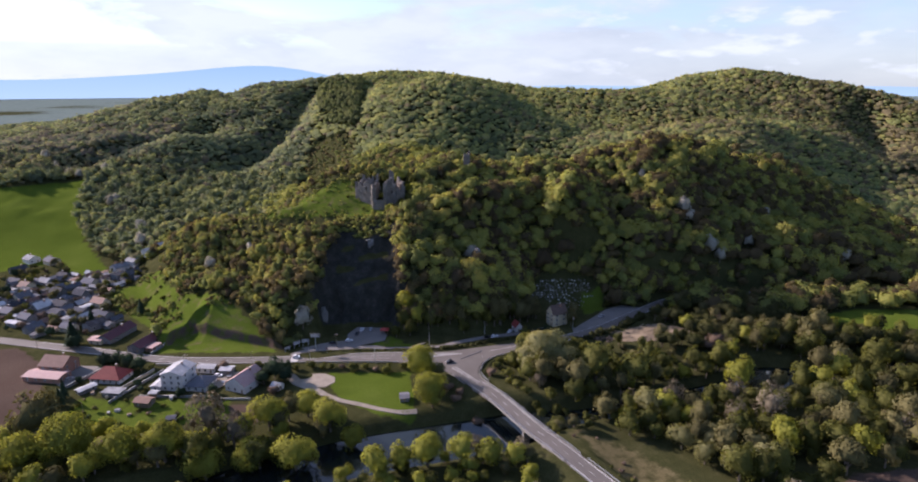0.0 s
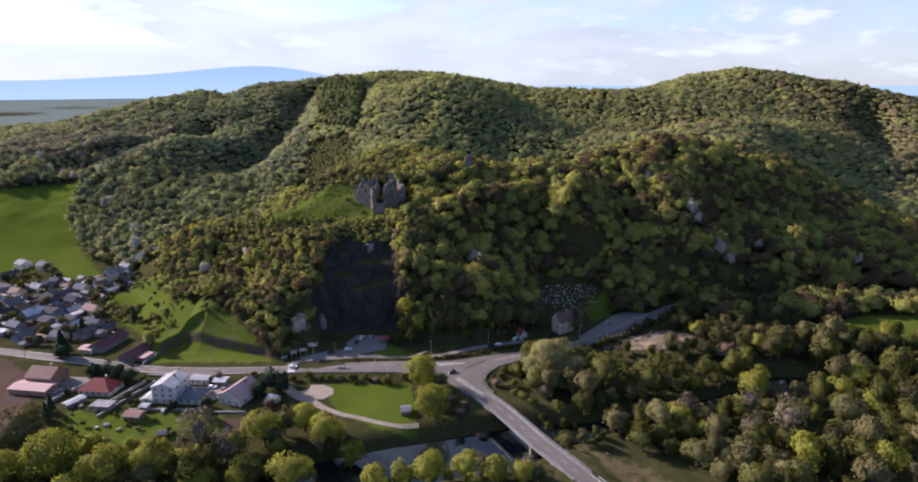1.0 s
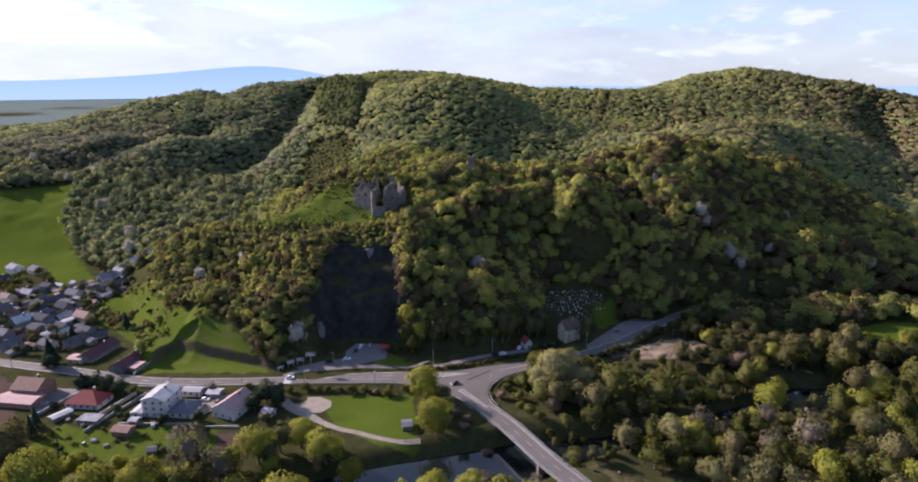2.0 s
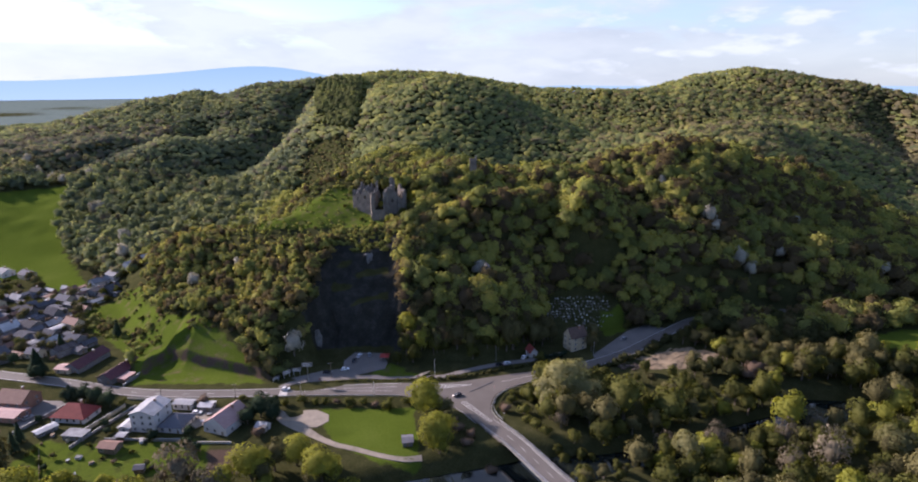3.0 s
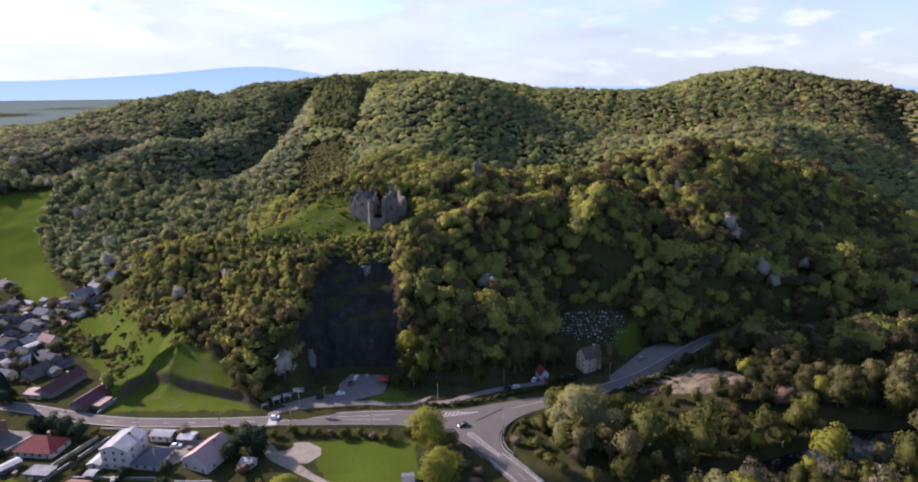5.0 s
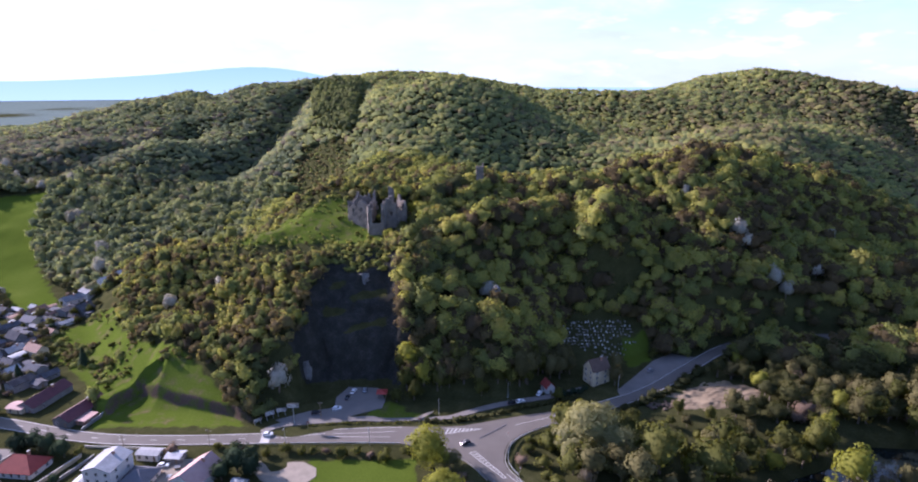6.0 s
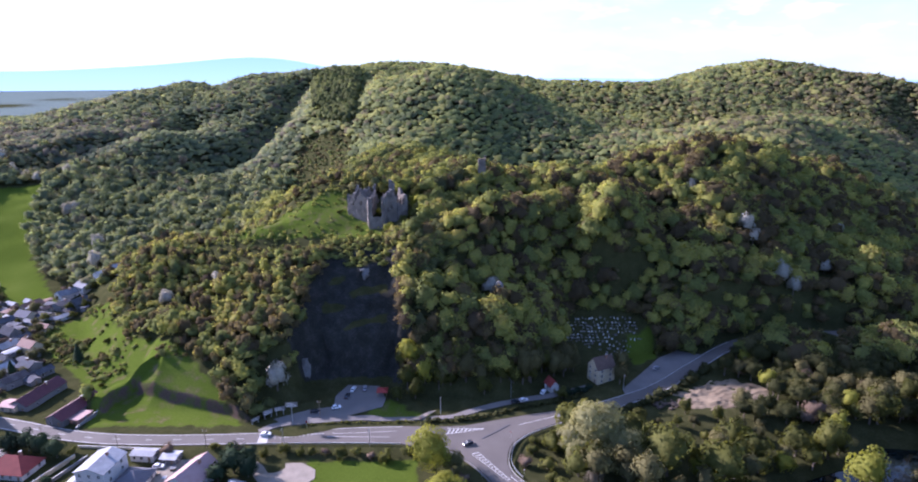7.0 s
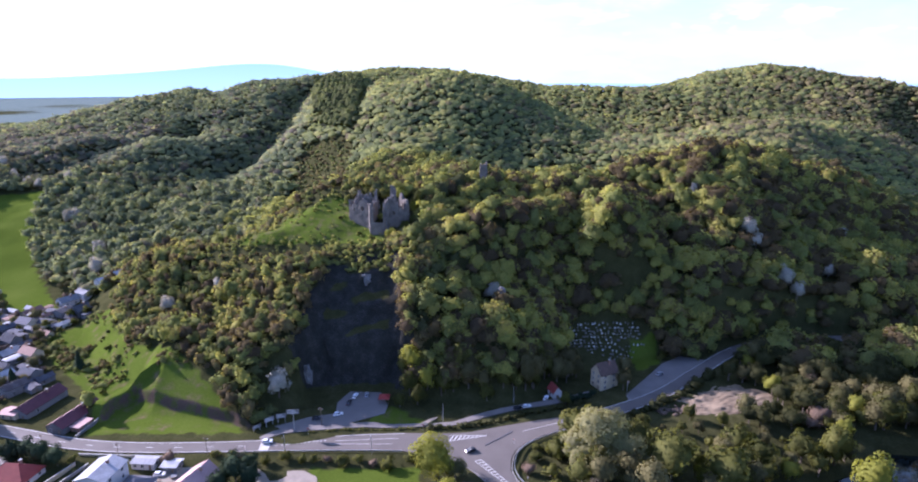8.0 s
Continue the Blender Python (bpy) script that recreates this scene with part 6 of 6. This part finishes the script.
def conifer(seed):
    """A narrow dark conifer, radius 1: tiers of drooping sprays round a thin trunk."""
    r = np.random.RandomState(seed)
    ob = empty("conifer", Matrix())
    n = 620
    t = r.uniform(0, 1, n) ** 0.75
    a = r.uniform(0, 6.283, n)
    rad = (1 - t) * r.uniform(0.55, 1.0, n) * (0.85 + 0.15 * np.sin(t * 40))
    spot = np.stack([rad * np.cos(a), rad * np.sin(a), 0.25 + t * 3.0], 1)
    outw = np.stack([np.cos(a), np.sin(a), np.full(n, -0.35)], 1)
    side = np.stack([-np.sin(a), np.cos(a), np.zeros(n)], 1)
    s = (0.13 + 0.1 * (1 - t))[:, None]
    v = np.stack([spot - side * s, spot + outw * s * 1.6, spot + side * s, spot - outw * s + np.array([0, 0, 0.12])], 1).reshape(-1, 3)
    k = np.arange(n)[:, None] * 4
    cv, cf = icosphere(2)
    cv = cv * np.array([0.62, 0.62, 1.5])
    cv[:, :2] *= np.clip(1.1 - (cv[:, 2:3] + 1.5) / 3.0, 0.05, 1) * 1.3
    cv[:, 2] += 1.75
    f = np.concatenate([k + np.array([[0, 1, 2]]), k + np.array([[0, 2, 3]]), cf + 4 * n])
    me = fast_mesh("crown", np.concatenate([v, cv]), f)
    me.materials.append(LEAF_DARK)
    new("crown", me).parent = ob
    bm = bmesh.new()
    bmesh.ops.create_cone(bm, segments=7, radius1=0.1, radius2=0.03, depth=2.4, cap_ends=True, matrix=Matrix.Translation((0, 0, 0.9)))
    part("trunk", bm, BARK, ob)
    return tagged(ob, "dark green conifer in a garden near the houses", "conifer")


scatter("dark", [(-70, -62, 2.4), (-105, -62, 1.8), (-141, -53, 2), (-38, -51, 4.6), (-41, -43, 3.8), (-110, -56, 2), (-137, -37, 4.2), (-131, -36, 4.4), (-125, -38, 4.4), (-117, -40, 4.2), (-44, -49, 5.6), (-48, -54, 4), (-168, -14, 4.5), (-66, -72, 3), (-84, -66, 2.6), (-62, -74, 2.6)])
CONIFER = conifer(3)
LIBRARY["conifer"] = [CONIFER]
for px, py, size, sq in ((-171, -11, 5, 0.9), (-138, -36, 3, 0.9), (-137, -73, 2.4, 1.2), (-135, -82, 1.9, 1.3), (-139, -67, 2.4, 1.2), (-160, 40, 3, 1.0), (-183, 24, 2.6, 1.0)):
    plant(CONIFER, px, py, size, px, squash=sq)

# bushes and young trees crowding the ruin
for px, py, size, kind in ((-18, 116, 3, "bush"), (-9, 111, 2.4, "spring"), (7, 99, 4.2, "green"), (13, 105, 4.4, "green"), (15, 97, 4.6, "olive"), (-1, 91, 3.8, "spring"), (-21, 100, 1.6, "bush"), (-9, 130, 4.5, "green"), (2, 128, 4.5, "spring"), (-20, 132, 4.5, "green"), (13, 116, 4.6, "spring"), (-34, 112, 1.8, "bush"), (-28, 132, 3.6, "pale"), (18, 110, 5, "green"), (-12, 92, 2.2, "bush"), (22, 102, 5, "olive"), (12, 124, 4.8, "green"), (6, 92, 3.5, "olive")):
    plant(LIBRARY[kind][int(abs(px)) % 2], px, py, size, px * 1.3)

# scrub and tussocks on the grass below the ruin, thickest along its edges
x, y, r = jittered(-98, 4, 84, 142, 3.0, 77)
rim = off_line(x, y, RUIN_GRASS + RUIN_GRASS[:1])
ok = inside(x, y, RUIN_GRASS) & (r.uniform(size=x.size) < np.where(rim < 4, 0.75, np.where(rim < 9, 0.42, 0.2)))
x, y, rim = x[ok], y[ok], rim[ok]
rad = r.uniform(0.5, 1.3, x.size) * np.where(rim < 4, 1.7, 1.0)
scrub = np.column_stack([x, y, height(x, y) + 0.35 * rad, rad, r.uniform(0.6, 0.95, x.size), r.uniform(0, 6.28, x.size), r.uniform(0.45, 0.72, x.size)])
# bushes overhang the top of the quarry
x, y, r = jittered(-44, 6, 62, 92, 3.4, 78)
ok = ~inside(x, y, RUIN_GRASS) & (height(x, y) > 46) & (r.uniform(size=x.size) < 0.85)
x, y = x[ok], y[ok]
rad = r.uniform(1.2, 2.6, x.size)
brow = np.column_stack([x, y, height(x, y) + 0.5 * rad, rad, r.uniform(0.7, 1.0, x.size), r.uniform(0, 6.28, x.size), r.uniform(0.35, 0.78, x.size)])
woodland("hill_scrub", np.concatenate([scrub, brow]), SMALL_SHAPES, "low green scrub on the grass round the ruin and above the quarry", WOODLAND)


# ---- garden walls and fences ----
def garden_wall(a, b, high, material, label, category="wall"):
    a, b = Vector(a), Vector(b)
    z = min(ground_at(*a), ground_at(*b))
    turn = math.atan2(b.y - a.y, b.x - a.x)
    n = (b - a).length
    ob = empty("garden_wall" if category == "wall" else "fence", Matrix.Translation((a.x, a.y, z)) @ Euler((0, 0, turn)).to_matrix().to_4x4())
    if category == "wall":
        box_part("wall_body", (0, n, -0.12, 0.12, -0.5, high), material, ob)
        box_part("coping", (-0.05, n + 0.05, -0.18, 0.18, high, high + 0.08), CONCRETE, ob)
    else:
        k = max(2, int(n / 2.5))
        for i in range(k + 1):
            u = n * i / k
            box_part("post", (u - 0.06, u + 0.06, -0.06, 0.06, -0.4, high + 0.1), WOOD, ob)
        for q in (0.35, high - 0.1):
            box_part("rail", (0, n, 0.062, 0.12, q - 0.06, q + 0.06), material, ob)
        for i in range(k):
            u = n * (i + 0.5) / k
            box_part("panel", (u - n / k * 0.46, u + n / k * 0.46, -0.058, -0.02, 0.1, high), material, ob)
    return tagged(ob, label, category, "garden boundaries")


garden_wall((-119, -68), (-110, -40), 1.6, CREAM_WALL, "pale rendered garden wall between two plots")
garden_wall((-115, -72), (-105, -40), 1.5, GREY_WALL, "grey garden wall along a driveway")
garden_wall((-146, -62), (-138, -40), 1.5, GREY_WALL, "grey wall beside the paved yard")
garden_wall((-104, -66), (-72, -66.5), 1.3, GREY_WALL, "low wall below the white house")
garden_wall((-70, -68), (-50, -68), 1.0, WHITE_WALL, "low pale wall behind the vegetable bed")
garden_wall((-132, -66), (-112, -94), 1.3, WOOD, "weathered wooden garden fence", "fence")
garden_wall((-104, -95), (-80, -92), 1.1, WOOD, "weathered wooden garden fence", "fence")
garden_wall((-138, -66), (-140, -92), 1.2, WOOD, "weathered wooden garden fence", "fence")
garden_wall((-112, -34.6), (-76, -36.4), 1.0, CREAM_WALL, "low pale wall along the road verge")
garden_wall((-121, -22.6), (-119, -4), 1.2, GREY_WALL, "grey wall beside the farm building")
for k, (px, py, w, d, h) in enumerate(((-108, -77, 2.2, 1.6, 0.9), (-101, -80, 1.8, 1.2, 0.8), (-111, -79, 1.2, 1.0, 1.0), (-88, -67, 3, 1.4, 1.1), (-73, -50, 2.5, 1.6, 1.0), (-68, -47, 2, 2, 1.2), (-64, -44, 1.6, 1.2, 0.9), (-128, -63, 2, 1.2, 1.0), (-104, -86, 1.4, 0.9, 0.6), (-69, -52, 1.4, 1.4, 0.8))):
    crate = empty("storage_crate", Matrix.Translation((px, py, ground_at(px, py))) @ Euler((0, 0, k * 0.7)).to_matrix().to_4x4())
    box_part("box", (-w / 2, w / 2, -d / 2, d / 2, -0.2, h), (WHITE_WALL, GREY_WALL, WOOD)[k % 3], crate)
    box_part("lid", (-w / 2 - 0.06, w / 2 + 0.06, -d / 2 - 0.06, d / 2 + 0.06, h, h + 0.08), (LIGHT_ROOF, WOOD, LIGHT_ROOF)[k % 3], crate)
    tagged(crate, "weathered storage crate standing in a garden", "crate", "garden clutter")

# ---- hedges ----
def hedge(line, width, high, label, leaves=None, uneven=0.2):
    """A row of overlapping bushes, no two alike, joined into one hedge."""
    line = curve_through(line, 1.6)
    r = np.random.RandomState(len(line))
    shapes = [crown_shape(r, 9, 70, 0.17, 2, 1.0, 0.85) for k in range(4)]
    vs, fs, ns, base = [], [], [], 0
    for k, p in enumerate(line):
        v, f, nv = shapes[k % 4]
        px, py = p[0] + r.normal() * uneven * width, p[1] + r.normal() * uneven * width
        s = np.array([width * 0.8, width * 0.8, high * 0.62]) * r.uniform(1 - 2 * uneven, 1 + 2 * uneven)
        c, d = math.cos(k * 2.4), math.sin(k * 2.4)
        turn = np.array([[c, d, 0], [-d, c, 0], [0, 0, 1]])
        fs.append(f + base)
        vs.append((v @ turn) * s + np.array([px, py, ground_at(px, py) + s[2] * 0.7]))
        ns.append(nv @ turn)
        base += len(v)
    me = fast_mesh("hedge", np.concatenate(vs), np.concatenate(fs), normals=np.concatenate(ns))
    me.materials.append(leaves or LEAF_GREEN)
    return tagged(new("hedge", me), label, "hedge")


hedge([(28, -16), (41, -15.6), (56, -11.2), (69, -5.2), (86, 0.6), (97, 5)], 1.8, 1.7, "rough dark green hedge along the junction", LEAF_DEEP_SHADED)
hedge([(88, 6), (96, 9), (103, 12)], 2.6, 3.0, "tall dark hedge beside the lane", LEAF_DARK)
hedge([(-24, -19.5), (-8, -17.8), (12, -16.8), (26, -16.2)], 0.9, 0.9, "low rough hedge on the verge")
hedge([(-174, 36), (-171, 47), (-168, 58), (-160, 66), (-152, 72)], 1.5, 1.6, "straggling hedgerow across the grassy slope", LEAF_DEEP_SHADED, 0.3)
hedge([(146, 46), (150, 54), (155, 62), (160, 68)], 2.4, 3.0, "bushy green hedge below the graveyard")

hedge([(116, -6), (127, -0.5), (139, 7), (152, 17), (165, 29)], 2.6, 2.6, "rough dark bushes on the bank below the road", LEAF_DEEP_SHADED, 0.33)

# ---- graveyard ----
stone_shapes = []
for k, (w, h) in enumerate(((0.8, 1.0), (0.6, 1.2), (1.1, 0.8))):
    stone = empty("gravestone", Matrix())
    bm = bmesh.new()
    add_box(bm, -w / 2, w / 2, -0.12, 0.12, 0.15, h)
    bmesh.ops.bevel(bm, geom=[e for e in bm.edges if abs(e.verts[0].co.z - h) < 0.01 and abs(e.verts[1].co.z - h) < 0.01], offset=0.08, segments=1)
    part("headstone", bm, (CONCRETE, GREY_WALL, STONE)[k], stone)
    box_part("slab", (-w / 2 - 0.15, w / 2 + 0.15, -0.2, 2.0, -0.3, 0.28), (CONCRETE, STONE, GREY_WALL)[k], stone)
    tagged(stone, "pale stone grave with a headstone and slab in the graveyard", "gravestone", "graves in the graveyard")
    stone_shapes.append(stone)
LIBRARY["stone"] = stone_shapes
rg = random.Random(5)
for row in range(13):
    for col in range(24):
        px, py = 97 + col * 2.05 + rg.uniform(-0.5, 0.5), 44 + row * 2.3 + rg.uniform(-0.4, 0.4)
        if inside(px, py, [(97, 47), (97, 60), (104, 68), (128, 69), (141, 66), (140, 54), (122, 46)]) and rg.random() < 0.8:
            m = Matrix.LocRotScale((px, py, ground_at(px, py)), Euler((0, 0, rg.uniform(-0.3, 0.3))), (rg.uniform(0.7, 1.25), rg.uniform(0.7, 1.1), rg.uniform(0.6, 1.1)))
            copy_thing(rg.choice(stone_shapes), m)

# ---- billboards, poles and cars ----
def billboard(x, y, turn, w, h, lift, label, tall=False):
    ob = empty("billboard", Matrix.Translation((x, y, ground_at(x, y))) @ Euler((0, 0, radians(turn))).to_matrix().to_4x4())
    panel = box_part("panel", (-w / 2, w / 2, -0.08, 0.08, lift, lift + h), GREY_WALL, ob)
    for k in range(3):
        box_part("print_bar", (-w / 2 + 0.4, w / 2 - 0.5 - 0.6 * k, -0.1, -0.082, lift + 0.3 + k * h / 3.4, lift + 0.3 + k * h / 3.4 + h / 7), WHITE_WALL, panel)
    for u in ((0,) if tall else (-w / 3, w / 3)):
        box_part("post", (u - 0.14, u + 0.14, 0.082, 0.36, -0.5, lift + h * 0.9), STEEL, ob)
    return tagged(ob, label, "billboard", "billboards by the road")


billboard(-47, -17, 50, 4, 1.6, 1.2, "weathered grey roadside billboard on two posts")
billboard(-42.5, -14, 38, 4.2, 2.1, 1.9, "weathered grey roadside billboard on two posts")
billboard(-38, -12, 15, 4.4, 2.0, 2.2, "weathered grey roadside billboard on two posts")
billboard(-30.5, -18.8, 5, 5.2, 2.2, 8.3, "tall grey-and-white billboard on a single steel pole", True)


def pole(x, y, high, label, lamp=False, wood=False):
    ob = empty("street_lamp" if lamp else "utility_pole", Matrix.Translation((x, y, ground_at(x, y))))
    bm = bmesh.new()
    bmesh.ops.create_cone(bm, segments=8, radius1=0.16, radius2=0.09, depth=high + 0.6, cap_ends=True, matrix=Matrix.Translation((0, 0, high / 2 - 0.3)))
    part("pole", bm, WOOD if wood else STEEL, ob)
    if lamp:
        box_part("arm", (-0.05, 0.05, -1.6, 0.05, high - 0.12, high - 0.02), STEEL, ob)
        box_part("lamp_head", (-0.16, 0.16, -2.2, -1.5, high - 0.2, high), DARK_METAL, ob)
    else:
        box_part("crossarm", (-1.0, 1.0, -0.07, 0.07, high - 0.9, high - 0.75), WOOD if wood else STEEL, ob)
        for u in (-0.85, 0.0, 0.85):
            box_part("insulator", (u - 0.07, u + 0.07, -0.07, 0.07, high - 0.752, high - 0.5), WHITE_WALL, ob)
    return tagged(ob, label, "street lamp" if lamp else "utility pole", "poles along the roads")


for px, py in ((4.6, -33.2), (32.2, -9), (64.5, 5.5), (-30, -33.5), (118, 10)):
    pole(px, py, 8.5, "grey steel street lamp beside the road", lamp=True)
for px, py in ((-60.7, -34.5), (-127.5, -32.5), (-93.5, -38.5), (-190, -14), (-20, -14)):
    pole(px, py, 8.5, "weathered wooden utility pole by the road", wood=True)


def road_sign(x, y, turn, shape):
    """A traffic sign on a thin post: a round or triangular plate with a pale rim."""
    ob = empty("road_sign", Matrix.Translation((x, y, ground_at(x, y))) @ Euler((0, 0, radians(turn))).to_matrix().to_4x4())
    bm = bmesh.new()
    bmesh.ops.create_cone(bm, segments=8, radius1=0.05, radius2=0.05, depth=3.4, cap_ends=True, matrix=Matrix.Translation((0, 0, 1.3)))
    part("post", bm, STEEL, ob)
    tilt = Euler((math.pi / 2, 0, 0)).to_matrix().to_4x4()
    bm = bmesh.new()
    bmesh.ops.create_cone(bm, segments=shape, radius1=0.45, radius2=0.45, depth=0.03, cap_ends=True, matrix=Matrix.Translation((0, -0.08, 2.6)) @ tilt)
    plate = part("plate", bm, RED_SHEET, ob)
    bm = bmesh.new()
    bmesh.ops.create_cone(bm, segments=shape, radius1=0.32, radius2=0.32, depth=0.03, cap_ends=True, matrix=Matrix.Translation((0, -0.1, 2.6)) @ tilt)
    part("face", bm, WHITE_WALL, plate)
    return tagged(ob, "red and white traffic sign on a steel post", "road sign", "signs at the junction")


for px, py, turn, shape in ((31.5, -38.2, 20, 20), (61.8, -27.5, -60, 3), (24, -17.5, 170, 20), (96, -15.5, 120, 20), (-46, -33.4, 90, 3), (-24, -21, 190, 20), (64.8, -50.8, -30, 20), (49, -52.5, -30, 3)):
    road_sign(px, py, turn, shape)


def car(x, y, turn, paint, label, z):
    """A small hatchback: shaped body, glazed cabin, four wheels, lamps."""
    ob = empty("car", Matrix.Translation((x, y, z)) @ Euler((0, 0, radians(turn))).to_matrix().to_4x4())
    bm = bmesh.new()
    prof = [(-2.1, 0.35), (2.1, 0.35), (2.15, 0.7), (1.95, 0.88), (1.0, 0.98), (-2.0, 1.02), (-2.15, 0.75)]
    l = [bm.verts.new((u, -0.86, q)) for u, q in prof]
    rr = [bm.verts.new((u, 0.86, q)) for u, q in prof]
    bm.faces.new(l), bm.faces.new(rr[::-1])
    for k in range(len(prof)):
        bm.faces.new((l[k], rr[k], rr[(k + 1) % len(prof)], l[(k + 1) % len(prof)]))
    bmesh.ops.recalc_face_normals(bm, faces=bm.faces)
    bmesh.ops.bevel(bm, geom=bm.edges[:], offset=0.06, segments=1)
    part("body", bm, paint, ob)
    for nm, mat, prof2, wd in (("cabin", DARK_GLASS, [(-1.95, 0.98), (0.95, 0.96), (0.3, 1.42), (-1.5, 1.44)], 0.76), ("roof", paint, [(-1.52, 1.43), (0.32, 1.41), (0.2, 1.5), (-1.4, 1.5)], 0.72)):
        bm = bmesh.new()
        l = [bm.verts.new((u, -wd, q)) for u, q in prof2]
        rr = [bm.verts.new((u, wd, q)) for u, q in prof2]
        bm.faces.new(l), bm.faces.new(rr[::-1])
        for k in range(4):
            bm.faces.new((l[k], rr[k], rr[(k + 1) % 4], l[(k + 1) % 4]))
        bmesh.ops.recalc_face_normals(bm, faces=bm.faces)
        part(nm, bm, mat, ob)
    for u in (-1.3, 1.35):
        for v in (-0.8, 0.8):
            bm = bmesh.new()
            bmesh.ops.create_cone(bm, segments=14, radius1=0.33, radius2=0.33, depth=0.2, cap_ends=True, matrix=Matrix.Translation((u, v, 0.33)) @ Euler((math.pi / 2, 0, 0)).to_matrix().to_4x4())
            wheel = part("wheel", bm, DARK_METAL, ob)
            bm = bmesh.new()
            bmesh.ops.create_cone(bm, segments=10, radius1=0.19, radius2=0.19, depth=0.22, cap_ends=True, matrix=Matrix.Translation((u, v, 0.33)) @ Euler((math.pi / 2, 0, 0)).to_matrix().to_4x4())
            part("rim", bm, STEEL, wheel)
    for v in (-0.62, 0.62):
        box_part("headlight", (2.06, 2.17, v - 0.16, v + 0.16, 0.62, 0.76), LIGHT_ROOF, ob)
        box_part("tail_light", (-2.17, -2.05, v - 0.14, v + 0.14, 0.72, 0.9), RED_SHEET, ob)
    return tagged(ob, label, "car")


CAR_WHITE = surface("white_car_paint", [(0.2, (0.68, 0.69, 0.7)), (0.8, (0.78, 0.79, 0.8))], 1.0, 8.0, 0.25, 0.0, spec=0.5)
CAR_DARK = surface("dark_car_paint", [(0.2, (0.02, 0.02, 0.025)), (0.8, (0.04, 0.04, 0.045))], 1.0, 8.0, 0.25, 0.0, spec=0.5)
CAR_GREY = surface("silver_car_paint", [(0.2, (0.3, 0.31, 0.33)), (0.8, (0.4, 0.41, 0.43))], 1.0, 8.0, 0.3, 0.0, metal=0.5)
car(-39.5, -26.5, 8, CAR_WHITE, "white car driving on the main road", ROAD_Z + 0.05)
car(44, -32.5, 205, CAR_DARK, "dark car turning at the junction", ROAD_Z + 0.05)
for px, py, turn, paint, tone_word in ((-9.6, 9, 80, CAR_WHITE, "white"), (-4.4, 10, 95, CAR_GREY, "silver"), (-14.5, -6.5, 20, CAR_WHITE, "white"), (-23, -10, 15, CAR_DARK, "dark"), (-11.5, 3, 85, CAR_DARK, "dark")):
    car(px, py, turn, paint, tone_word + " car parked under the cliff", ROAD_Z + 0.3)
for px, py, turn, paint, tone_word in ((66, -0.4, 25, CAR_DARK, "dark"), (70, 1.0, 25, CAR_WHITE, "white"), (80, 8.6, 60, CAR_WHITE, "white"), (140, 30, 40, CAR_GREY, "silver"), (-148, -50, 60, CAR_GREY, "silver"), (-74, -46, 0, CAR_WHITE, "white")):
    car(px, py, turn, paint, tone_word + " car parked beside the lane", ground_at(px, py) + 0.4)
kiosk = empty("canopy", Matrix.Translation((4.6, 5, ROAD_Z + 0.25)))
bm = bmesh.new()
bmesh.ops.create_cone(bm, segments=4, radius1=3.6, radius2=0.3, depth=1.1, cap_ends=True, matrix=Matrix.Translation((0, 0, 3.0)) @ Euler((0, 0, math.pi / 4)).to_matrix().to_4x4())
part("roof", bm, RED_SHEET, kiosk)
for u in (-2.0, 2.0):
    for v in (-2.0, 2.0):
        box_part("post", (u - 0.1, u + 0.1, v - 0.1, v + 0.1, -0.1, 2.5), WOOD, kiosk)
tagged(kiosk, "red pitched canopy on wooden posts at the car park", "canopy")

# the patterns that were copied are taken away again
for group in LIBRARY.values():
    for ob in group:
        for o in (*ob.children_recursive, ob):
            bpy.data.objects.remove(o)
